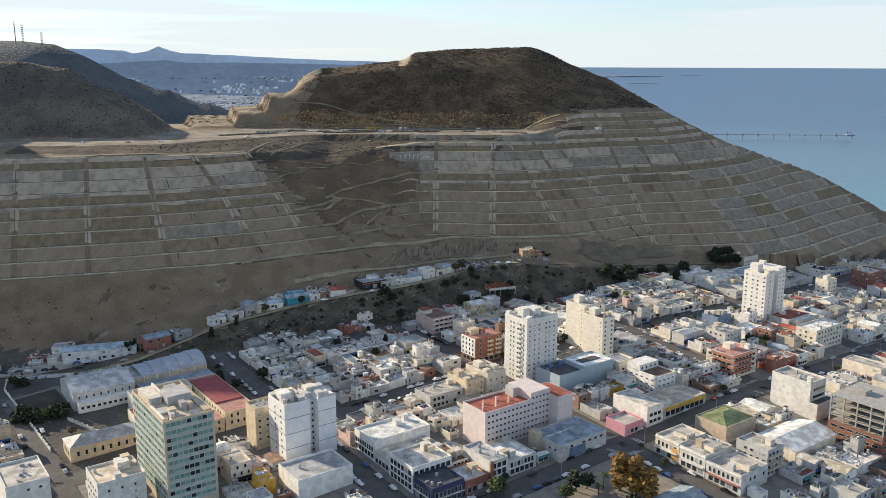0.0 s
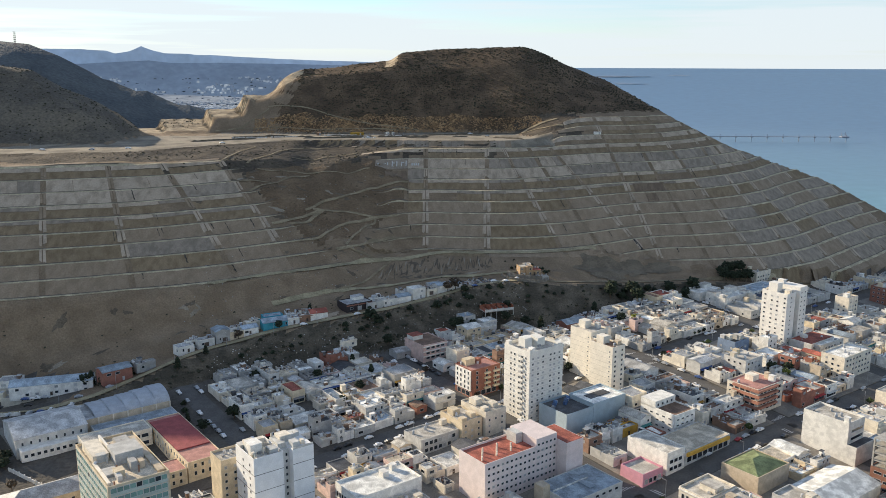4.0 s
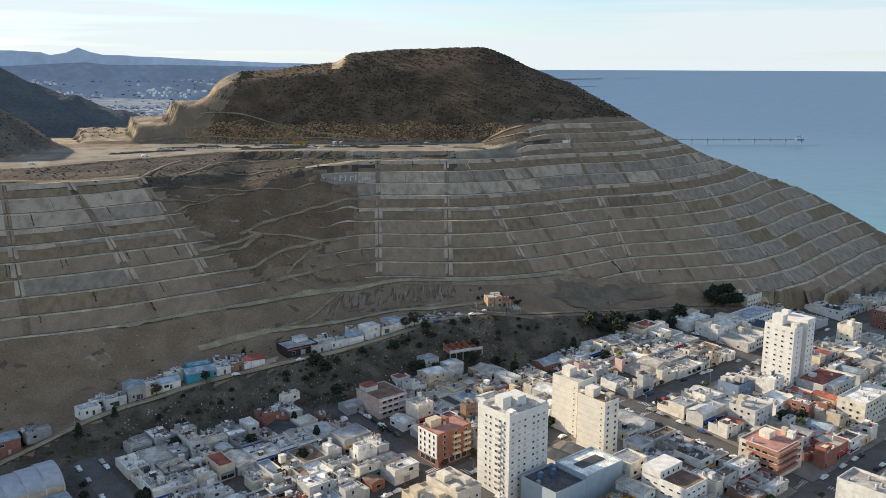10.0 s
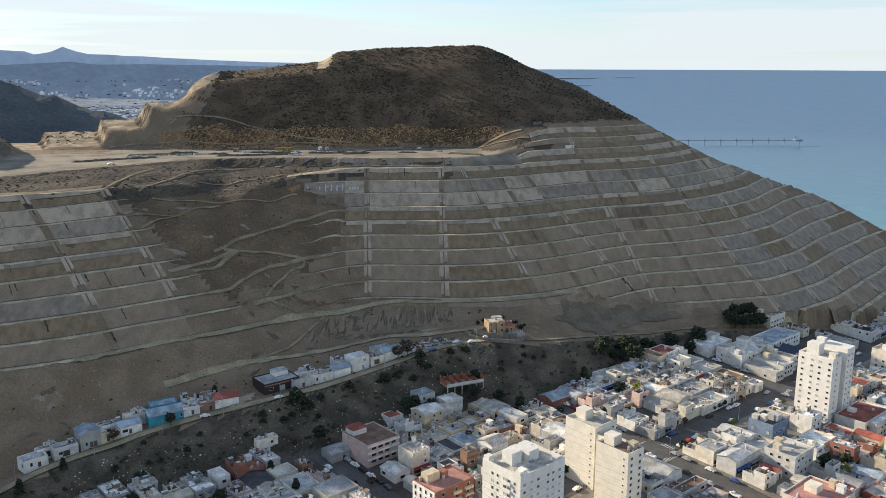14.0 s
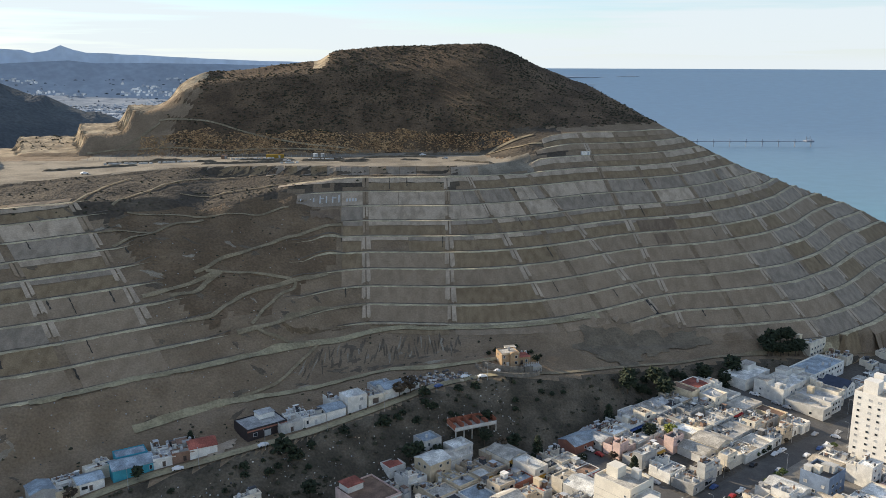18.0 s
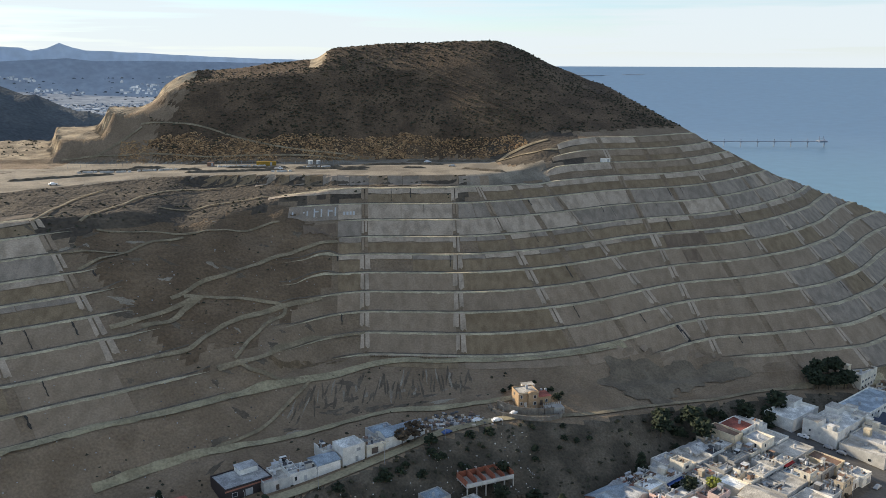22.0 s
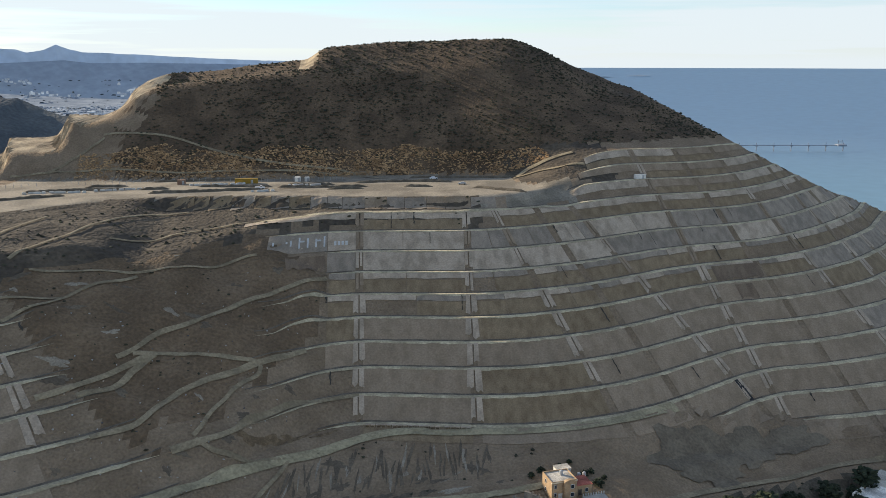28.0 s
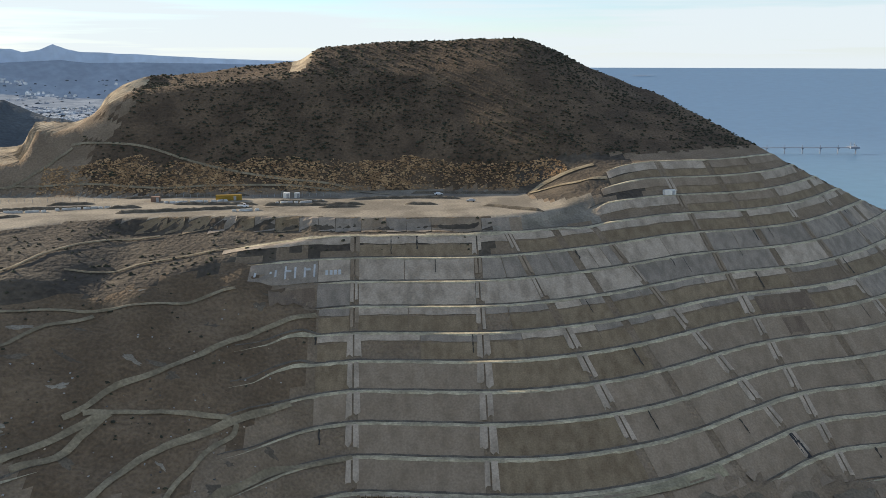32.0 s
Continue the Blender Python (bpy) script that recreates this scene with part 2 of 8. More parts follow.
def land(x, y):
    x, y = np.asarray(x, float), np.asarray(y, float)
    s = s_of(x, y)
    face = Z0 + SLOPE * s
    gl = gully(x, face)
    face = face + gl * (1 - 0.8 * fade(s, 95, 115)) * (2.6 * wobble(x, y, 26, 1.0) + 0.5 * wobble(x, y, 9, 2.0))
    # terraces: a flat berm, then the next facing
    u = (face - Z0) / STEP
    k = np.floor(u)
    f = u - k
    berm = 0.2
    stepped = Z0 + STEP * (k + np.maximum(0, (f - berm) / (1 - berm)))
    low = np.interp(x, [-110, -60, 116, 140, 180, 238, 300, 420], [-0.2, 0, 0, -1.1, -2.1, -3.1, -4.1, -4.1])
    on = (1 - gl) * fade(u, low - 0.05, low + 0.05) * (1 - fade(u, 8.75, 9.0) * (1 - fade(x, 40, 70)))
    z = face * (1 - on) + stepped * on
    # toe slope under the terraces
    toe = TOE_Z(x)
    y_toe = y_of(x, (toe - Z0) / SLOPE) - 2.0
    ry, rz = ROAD_Y(x), ROAD_Z(x)
    shelf = np.interp(x, [-300, -205, -170, -150, -60, 22, 40], [40, 38, 26, 17, 16, 14, 4])
    y_low = np.minimum(ry + shelf, y_toe - 14)
    q = np.interp(np.clip((y - y_low) / (y_toe - y_low), 0, 1), [0, 0.30, 0.48, 1], [0, 0.27, 0.33, 1])
    under = rz + (toe - 0.2 - rz) * q + 0.6 * wobble(x, y, 9, 4.0) * np.clip(4 * q * (1 - q), 0, 1)
    z = np.where(y < y_toe, under, z)
    # the hill road, and the bluff below it
    d = ry - y
    z = np.where((d > -shelf) & (d <= 4), rz, z)
    bluff = rz - np.maximum(0, d - 4) * 0.62 + 0.8 * wobble(x, y, 8, 5.0) * fade(d, 4, 9)
    z = np.where(d > 4, bluff, z)
    z = np.where((d > 0), np.maximum(z, town_z(x, y)), z)
    # plateau and dome: on the west a plateau is cut into the hill, on the east the old slope goes on up
    back = np.interp(x, [-260, -150, -60, 40, 75, 100, 118, 140], [850, 838, 842, 846, 845, 844, 843, 842])
    wide = 80 * fade(y, 830, 866)
    cut = 1 - fade(x, 82 - wide - 12 * fade(y, 800, 815), 124 + 0.7 * wide + 16 * fade(y, 800, 815))
    up = np.maximum(0, y - back)
    rise = PLATEAU + np.minimum(0.77 * up, 19.5 + 0.505 * up)
    brink = BRINK(x) + 1.5 * wobble(x, y, 11, 3.3)
    bank = np.where(y < brink, PLATEAU - 4.3 * fade(brink - y, 0, 6) * fade(x, -120, -95) - np.maximum(0, brink - y - 6 * fade(x, -120, -95)) * np.interp(x, [-170, -125, -95], [0.10, 0.11, 0.17]) + (0.45 * wobble(x, y, 19, 3.6) - 0.5 + 0.2 * np.sin((brink - y) * 0.2 + 3.5 * wobble(x, y, 45, 1.7))) * fade(brink - y, 0, 6), 999)
    z = z * (1 - cut) + np.minimum(z, bank) * cut
    flat = np.minimum(z, PLATEAU + 0.25 * wobble(x, y, 15, 3.0) - np.clip(brink - y, 0, 60) * 0.08)
    flat = np.maximum(flat, np.where(y > back, rise, -99))
    east_top = np.where(u > 12.2, Z0 + 12.0 * STEP + (y - y_of(x, 12.2 * RUN)) * np.interp(x, [100, 120, 150, 220], [0.50, 0.44, 0.35, 0.35]), z)
    hill = np.where(z > PLATEAU - 0.5, flat * cut + east_top * (1 - cut), z)
    # the crown lies well back and rounds off towards its front
    crest = RIDGE_Z(x) + 1.2 * wobble(x, y, 30, 6.0) * fade(hill, 142, 160)
    front = np.interp(x, [-170, -120, 165, 215, 260, 300], [900, 952, 956, 886, 860, 800])
    crest = crest - np.clip(front - y, 0, 22) * 0.30
    behind = np.interp(x, [-200, 0, 165, 215, 239, 337, 403, 600], [940, 962, 962, 890, 888, 896, 902, 950])
    crest = crest - np.maximum(0, y - behind) * np.interp(x, [-300, 0, 150, 400], [0.25, 0.3, 0.55, 0.6])
    crest = crest - np.maximum(0, y - behind - 90) * 0.25
    crest = crest + np.where(x < -190, 80 * (1 - fade(y, 822, 848)), 0)
    soft = 5.0
    z2 = np.minimum(hill, crest)
    dlt = np.abs(hill - crest)
    z2 = z2 - np.where(hill > 150, np.maximum(0, soft - dlt) ** 2 / (4 * soft), 0)
    z = np.where((hill > 30) & ((s > 0) | (x > 300)), z2, hill)
    # the spur west of the dome is dug away in benches
    rill = 2.2 * np.abs(wobble(x + 0.5 * y, y, 9.0, 2.7)) + 1.6 * wobble(x, y, 17, 5.5)
    along = x + 0.42 * (y - 862)
    front_slope = PLATEAU + 0.85 * (y - 843) + 0.4 * rill
    spur = np.full_like(z, PLATEAU)
    for bx, bz in ((-254, 148.5), (-214, 158.5), (-186, 172.0), (-149, 181.0), (-139, 195.0)):
        spur = np.maximum(spur, np.minimum(bz + 0.12 * (y - 905) + 0.25 * rill, np.minimum(PLATEAU + 2.0 * (along - bx - rill), front_slope)))
    spur = np.minimum(spur, 195 - np.maximum(0, y - 912) * 0.6)
    z = np.where((x < -130) & (x > -300) & (y > 800) & (y < 1050), np.where(y > 905, np.minimum(z, spur), spur) * fade(-x, 132, 176) + z * (1 - fade(-x, 132, 176)), z)
    # the western hills
    crown = np.interp(x, [-700, -415, -381, -354, -329, -305, -280, -260, -245], [214, 205, 202, 196, 183, 172, 158, 143, 130])
    west = np.minimum(crown - np.maximum(0, y - 822) * 0.4, 138 + (y - 708 - 0.12 * (x + 400)) * 0.62) + 1.6 * wobble(x, y, 18, 9.0) + 2.5 * wobble(x, y, 55, 8.0)
    west = np.where(x < -195, west, -99)
    z = np.where((z > 130) | (y > 780), np.maximum(z, west), z)
    # an unseen rise added out west, to shade the left of the town
    z = np.where((y > 480) & (y < 1000), np.maximum(z, np.minimum(250, np.minimum(60 + 0.84 * (y - 520), 120 + 1.3 * (-0.53 * y - 30 - x)))), z)
    far_west = np.interp(x, [-1500, -887, -798, -759, -693, -617, -558, -519, -450, -380, -300], [250, 246, 243, 231, 201, 161, 149, 131, 114, 80, 20]) - np.abs(y - 1760) * 0.30 + 3 * wobble(x, y, 90, 10.0) * fade(np.abs(y - 1760), 0, 120)
    # the coast and the plain
    coast = np.interp(y, [0, 600, 850, 1000, 1100, 5000], [470, 480, 560, 480, 300, 420])
    plain = 26 + 3 * wobble(x, y, 300, 11.0) + np.clip((np.hypot(x, y) - 3900) / 900, 0, 1.1) ** 1.3 * 150
    z = np.where(y > 980, np.maximum(np.maximum(z, far_west), np.where(x < coast, plain, -8)), np.maximum(z, -8))
    z = np.where(x > coast, np.minimum(z, np.maximum(-8, (coast - x) * 0.35 + 8)), z)
    return z


def axis(dense_lo, dense_hi, step, lo, hi, grow=1.14):
    core = list(np.arange(dense_lo, dense_hi + 0.01, step))
    a, d = core[-1], step
    while a < hi:
        d *= grow
        a = min(hi, a + d)
        core.append(a)
    a, d = core[0], step
    left = []
    while a > lo:
        d *= grow
        a = max(lo, a - d)
        left.append(a)
    return np.array(left[::-1] + core)


def sheet(name, X, Y, Z, mat, smooth=True):
    """A mesh from a grid of points."""
    n, m = X.shape
    co = np.stack([X, Y, Z], -1).reshape(-1, 3)
    i = np.arange(n * m).reshape(n, m)
    quads = np.stack([i[:-1, :-1], i[:-1, 1:], i[1:, 1:], i[1:, :-1]], -1).reshape(-1, 4)
    me = bpy.data.meshes.new(name)
    me.vertices.add(len(co))
    me.vertices.foreach_set("co", co.ravel())
    me.loops.add(quads.size)
    me.loops.foreach_set("vertex_index", quads.ravel().astype(np.int32))
    me.polygons.add(len(quads))
    me.polygons.foreach_set("loop_start", np.arange(0, quads.size, 4, dtype=np.int32))
    me.polygons.foreach_set("use_smooth", np.full(len(quads), smooth))
    me.update(calc_edges=True)
    me.validate()
    me.materials.append(mat)
    return new(name, me)


M_SCRUB = material("dark_scrub_soil", (0.132, 0.091, 0.056), 1.0, 0.35, 0.05, second=(0.081, 0.056, 0.035), bump=0.5, fine=14)
M_SOIL = material("grey_brown_soil", (0.244, 0.182, 0.121), 1.0, 0.30, 0.07, second=(0.194, 0.142, 0.092), bump=0.5, fine=16)
M_GULLY = material("dark_brown_soil", (0.183, 0.129, 0.080), 1.0, 0.34, 0.05, second=(0.131, 0.091, 0.055), bump=0.5, fine=16)
# bank soil toned down, standing in for shade on its face
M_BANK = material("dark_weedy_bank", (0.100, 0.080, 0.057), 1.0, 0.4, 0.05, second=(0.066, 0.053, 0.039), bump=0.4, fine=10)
M_CUT = material("fresh_cut_earth", (0.414, 0.330, 0.218), 1.0, 0.35, 0.10, second=(0.224, 0.176, 0.116), bump=0.3, fine=12)
M_DIRT = material("pale_dry_dirt", (0.275, 0.238, 0.182), 1.0, 0.3, 0.06, second=(0.165, 0.143, 0.11), bump=0.2, fine=16)
M_YARD = material("dusty_town_ground", (0.115, 0.104, 0.090), 1.0, 0.3, 0.05, bump=0.3, fine=12)
M_BLUFF = material("weedy_bluff", (0.128, 0.107, 0.078), 1.0, 0.4, 0.09, second=(0.068, 0.058, 0.042), bump=0.5, fine=12)
# distance haze is mixed into the next two base colours
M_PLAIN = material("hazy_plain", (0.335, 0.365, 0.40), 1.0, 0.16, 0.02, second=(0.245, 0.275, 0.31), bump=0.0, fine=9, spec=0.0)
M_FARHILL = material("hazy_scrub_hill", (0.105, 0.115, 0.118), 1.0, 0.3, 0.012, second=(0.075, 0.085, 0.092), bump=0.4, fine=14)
M_WEST = material("shaded_scrub", (0.165, 0.140, 0.105), 1.0, 0.35, 0.03, second=(0.105, 0.092, 0.074), bump=0.5, fine=16)
gx = axis(-330, 430, 2.5, -4700, 4700)
rows_s = list(np.arange(-100, -66, 2.0))
for kk in range(-5, 18):
    b0 = kk * RUN
    rows_s += [b0 - 0.02, b0 + RUN * 0.2 + 0.02, b0 + RUN * 0.47, b0 + RUN * 0.73]
rows_s += list(np.arange(18 * RUN, 420, 3.0))
gs = np.concatenate([axis(-280, -102, 4.0, -900, -102), np.array(rows_s)])
tail, dd = [gs[-1]], 3.0
while tail[-1] < 4100:
    dd *= 1.07
    tail.append(tail[-1] + dd)
gs = np.concatenate([gs, tail[1:]])
GX, GS = np.meshgrid(gx, gs)
GY = y_of(GX, GS)
GZ = land(GX, GY)
ground = tagged(sheet("ground", GX, GY, GZ, M_SOIL), "bare brown hillside running down to the town", "ground", kind="structure")
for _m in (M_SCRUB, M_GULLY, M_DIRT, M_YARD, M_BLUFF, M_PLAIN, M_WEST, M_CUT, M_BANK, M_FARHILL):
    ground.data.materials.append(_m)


def soil_kind(x, y, z):
    """Which of the ground's soils lies where."""
    s = s_of(x, y)
    k = np.zeros(x.shape, np.int32)
    jag = 2.2 * wobble(x, y, 9, 12.0)
    k[(gully(x, Z0 + SLOPE * s) > 0.5) & (s > 34 + 0.25 * (x + 20) + 4 * jag) & (s < 128)] = 2
    dome = (z > 141.5 + 0.4 * jag) & (x > -260) & (x < 420)
    k[dome & ((x < 100) | (Z0 + SLOPE * s > 163 + jag))] = 1
    k[(np.abs(z - PLATEAU) < 0.75) & (x < 112 + jag) & (y > 600)] = 3
    # the mound's west end gets the same shade-darkened soil
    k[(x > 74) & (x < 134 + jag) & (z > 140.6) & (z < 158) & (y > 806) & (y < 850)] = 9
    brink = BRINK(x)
    # shade below the plateau's brink, put into the soil colour
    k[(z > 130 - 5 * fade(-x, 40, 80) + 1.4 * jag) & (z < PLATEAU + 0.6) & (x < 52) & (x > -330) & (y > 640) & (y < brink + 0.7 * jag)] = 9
    k[(z > 134) & (x >= 52) & (x < 104) & (y > 700) & (y < 806)] = 3
    spur = (x < np.interp(z, [140, 150, 160, 170, 180, 192], [-196, -186, -174, -162, -146, -130]) + 1.5 * jag) & (x > -285) & (z > 118) & (y > 815)
    k[spur] = 8
    k[(x < -140 + 5 * jag + 4 * wobble(x, y, 24, 3.0) + 0.25 * (z - 165)) & (x > -285) & (z > 141) & (y > 838) & (y < 905) & ~spur] = 0
    k[spur & (z > PLATEAU + 0.85 * (y - 843) - 1.5) & (y < 905)] = 0
    k[(np.abs(x + 42 + 0.5 * jag) < 6) & (z > RIDGE_Z(x) - 6.5 + jag) & (y > 850) & (y < 1000)] = 8
    k[(y < ROAD_Y(np.clip(x, -300, 420)) - 4) & (z > town_z(x, y) + 0.4) & (x > -330) & (x < 430)] = 5
    k[(z <= town_z(x, y) + 0.4) & (y < 760)] = 4
    k[(x < -215 + jag) & (y > 690) & (z > 141) & ~spur] = 7
    # far ground takes the soils with haze in their colour
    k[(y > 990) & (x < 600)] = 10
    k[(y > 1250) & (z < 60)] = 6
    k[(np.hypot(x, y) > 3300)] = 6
    return k


def mid(a):
    return (a[:-1, :-1] + a[1:, :-1] + a[:-1, 1:] + a[1:, 1:]) / 4


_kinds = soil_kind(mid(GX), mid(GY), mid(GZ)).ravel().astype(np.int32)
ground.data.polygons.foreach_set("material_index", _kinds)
ground.data.polygons.foreach_set("use_smooth", _kinds != 8)      # the dug spur keeps its hard edges

# the sea lifts far out to where the eye's horizon lies
sr = np.concatenate([np.linspace(0, 2600, 30), np.linspace(2700, 4650, 40)])
sa = np.radians(np.linspace(2, 100, 80))
SR, SA = np.meshgrid(sr, sa)
SZ = np.clip((SR - 2600) / 2050, 0, 1) ** 1.35 * 168
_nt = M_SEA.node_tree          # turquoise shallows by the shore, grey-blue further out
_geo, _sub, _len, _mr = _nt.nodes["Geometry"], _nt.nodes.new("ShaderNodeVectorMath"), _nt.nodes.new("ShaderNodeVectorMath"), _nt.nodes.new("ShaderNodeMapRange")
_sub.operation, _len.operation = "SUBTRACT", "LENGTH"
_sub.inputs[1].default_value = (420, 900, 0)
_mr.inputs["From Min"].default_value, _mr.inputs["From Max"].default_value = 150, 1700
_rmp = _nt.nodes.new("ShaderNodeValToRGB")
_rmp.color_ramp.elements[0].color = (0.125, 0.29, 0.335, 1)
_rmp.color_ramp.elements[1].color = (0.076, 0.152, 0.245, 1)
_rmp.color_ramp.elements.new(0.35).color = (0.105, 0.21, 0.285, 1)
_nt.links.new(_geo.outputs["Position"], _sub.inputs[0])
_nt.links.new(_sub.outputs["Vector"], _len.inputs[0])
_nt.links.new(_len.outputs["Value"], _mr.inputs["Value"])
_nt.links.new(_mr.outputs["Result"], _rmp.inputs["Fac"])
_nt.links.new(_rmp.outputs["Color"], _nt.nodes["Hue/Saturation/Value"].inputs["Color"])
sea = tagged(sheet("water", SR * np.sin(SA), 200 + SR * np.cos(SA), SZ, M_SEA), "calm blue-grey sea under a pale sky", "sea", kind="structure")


# ---- the terraced hill ----
def link(name, me, mat, parent=None, label="", m=None):
    """Links a mesh as one part under a thing."""
    if mat is not None and not me.materials:
        me.materials.append(mat)
    ob = new(name, me)
    if parent is not None:
        ob.parent = parent
    if m is not None:
        ob.matrix_basis = m
    if label:
        ob["label"] = label
    return ob


def part(name, bm, mat, parent=None, label="", m=None):
    me = bpy.data.meshes.new(name)
    bm.to_mesh(me)
    bm.free()
    return link(name, me, mat, parent, label, m)


def empty(name, label, category, m=None, group="", kind=""):
    ob = new(name)
    ob.empty_display_size = 0.2
    if m is not None:
        ob.matrix_basis = m
    return tagged(ob, label, category, group, kind)


# each chute runs straight from the lowest berm up to the ninth: x at either end, and its kind
CHUTES = [(-330, -372, 1), (-269, -310, 1), (-227, -264, 1), (-180, -225, 1), (-123, -192, 1), (-89, -158, 1), (-6.0, -6.0, 2), (38.3, 44.8, 2), (94, 58.5, 1), (124, 80, 0), (155, 99, 1), (170, 153, 2), (206, 182, 0), (244, 211, 1),
          (280, 246, 1), (306, 262, 1), (336, 284, 1), (372, 312, 1), (408, 344, 1)]


def line_up(x0, x9):
    return lambda s: x0 + (x9 - x0) * np.asarray(s, float) / (9 * RUN)


FLOWS = [line_up(x0, x9) for x0, x9, _ in CHUTES]


def flow(x_mid, s_mid=51.0):
    """A line down the face between the two nearest chutes: x as a function of the height up the face."""
    at = [float(f(s_mid)) for f in FLOWS]
    ends = [np.interp(x_mid, at, [c[e_] for c in CHUTES]) + (x_mid - min(max(x_mid, at[0]), at[-1])) for e_ in (0, 1)]
    return line_up(*ends)


rng = random.Random(11)


def drape(name, xfun0, xfun1, s0, s1, mat, parent, lift=0.15, seg=4.0, rows=3, ragged=0.0, label=""):
    """A slab laid on the face between two lines and two heights."""
    w = max(abs(float(xfun1(s1) - xfun0(s1))), 1.0)
    n = max(2, int(w / seg) + 1)
    S, T = np.meshgrid(np.linspace(s0, s1, rows), np.linspace(0, 1, n), indexing="ij")
    if ragged:
        S = S.copy()
        S[0, :] += np.array([rng.uniform(-ragged, ragged) for _ in range(n)])
    X = xfun0(S) * (1 - T) + xfun1(S) * T
    Y = y_of(X, S)
    Z = land(X, Y) + lift
    ob = sheet(name, X, Y, Z, mat, smooth=False)
    ob.parent = parent
    if label:
        ob["label"] = label
    return ob


def facing_style(k, x):
    """Material and the part of the facing's height that it covers, from the top."""
    r = rng.random()
    if k >= 10:
        return (M_CONC_PALE if r < 0.35 else M_CONC), 0.5
    if k == 9:
        return M_CONC_PALE, 0.36
    if k in (7, 8):
        return (M_CONC_BLUE if x > 110 and r < 0.75 or r < 0.25 else M_CONC_PALE), 1.0
    if k == 6:
        return (M_CONC_PALE if r < 0.45 else M_CONC_BLUE), 0.3
    if k == 5:
        return (M_CONC_PALE if x < 225 and r < 0.5 else M_CONC_BLUE), (0.27 if x < 225 else 1.0)
    if x > 225 and r < 0.5 or x < -180 and k == 3 and r < 0.6:
        return M_CONC_BLUE, 1.0
    return (M_CONC if r < 0.86 else M_CONC_EARTH), 1.0


BERM = 0.2
M_BERM = material("pale_berm_dirt", (0.49, 0.42, 0.28), 0.95, 0.34, 0.12, second=(0.33, 0.28, 0.185), bump=0.2)
# dark tone for dirt and contact shade at the facings' feet
M_FOOT_LINE = material("damp_gutter", (0.095, 0.080, 0.062), 0.95, 0.35, 0.3, second=(0.15, 0.125, 0.095), bump=0.2)
for k in range(-4, 13):
    zk = Z0 + STEP * k
    s_top, s_bot = k * RUN, (k - 1 + BERM) * RUN
    terrace = empty("terrace", "stepped terrace of the hill with facing slabs and a berm", "terrace", kind="structure")
    low_x = {-4: 300, -3: 238, -2: 178, -1: 136}.get(k, -21 if k < 7 else (-22 if k == 7 else -60))
    if k == 8:
        low_x = -48
    if k >= 10:
        low_x = 102 + (k - 10) * 7
    edges = []
    for i in range(len(CHUTES) - 1):
        f0, f1 = FLOWS[i], FLOWS[i + 1]
        xm = float(f0(s_top) + f1(s_top)) / 2
        x0, x1 = float(f0(s_top)), float(f1(s_top))
        left_flank = x1 < -95 - max(0, k - 2) * 7
        if left_flank and not (1 <= k <= 9):
            continue
        if k <= 0 and x1 < low_x + 3:
            continue
        if not left_flank:
            if x1 < low_x + 3:
                continue
            if CHUTES[i][0] < -20 and CHUTES[i + 1][0] > -50:      # the gully: only its eastern rim is faced
                if k < 3:
                    continue
                a = low_x
                f0 = (lambda s, a=a: np.full_like(np.asarray(s, float), a))
            elif x0 < low_x:
                a = low_x
                f0 = (lambda s, a=a: np.full_like(np.asarray(s, float), a))
        gap = 1.6
        g0 = (lambda s, f=f0: f(s) + gap)
        g1 = (lambda s, f=f1: f(s) - gap)
        # one or more slabs between two chutes
        cuts = [0.0]
        while cuts[-1] < 0.999:
            cuts.append(min(1.0, cuts[-1] + rng.uniform(0.35, 0.75)))
        if 1 - cuts[-2] < 0.2 and len(cuts) > 2:
            cuts.pop(-2)
        if k not in (5, 6, 8) or rng.random() < 0.3:
            cuts = [0.0, 1.0]
        for c0, c1 in zip(cuts[:-1], cuts[1:]):
            h0 = (lambda s, c=c0: g0(s) * (1 - c) + g1(s) * c + 0.12)
            h1 = (lambda s, c=c1: g0(s) * (1 - c) + g1(s) * c - 0.12)
            mat, cover = facing_style(k, float(h0(s_top)))
            top = s_top - 0.1
            if cover < 1:
                drape("facing_panel", h0, h1, top - cover * (s_top - s_bot), top, mat, terrace, 0.2, ragged=0.35)
                if rng.random() < 0.8:
                    drape("earth_panel", h0, h1, s_bot + 0.2, top - cover * (s_top - s_bot) - 0.5, M_CONC_EARTH, terrace, 0.08)
            else:
                drape("facing_panel", h0, h1, s_bot + 0.25, top, mat, terrace, 0.14)
    # the berm on top, a pale dirt lane
    for flank in (0, 1):
        if flank == 0:
            if not (0 <= k <= 9):
                continue
            xs = np.arange(-420, (-62, -68, -78, -92, -104, -112, -121, -130, -138, -146)[k], 2.5)
        else:
            xs = np.arange(low_x, 440 if k < 9 else 330, 2.5)
        if flank == 1 and 1 <= k <= 5:
            xs = np.arange(low_x - 26, xs[-1], 2.5)
        taper = fade(xs, xs[0], xs[0] + (32 if flank == 1 and 1 <= k <= 5 else 14)) * (1 - fade(xs, xs[-1] - 14, xs[-1])) * 0.97 + 0.03
        inner = np.array([0.135 * RUN + 0.5 * float(fade(x_, 120, 200)) + rng.uniform(-0.25, 0.2) for x_ in xs])
        outer = np.array([-0.55 + rng.uniform(-0.3, 0.2) for _ in xs])
        S = np.stack([k * RUN + outer * taper, k * RUN + 0 * xs, k * RUN + inner * taper])
        X = np.stack([xs] * 3)
        Y = y_of(X, S)
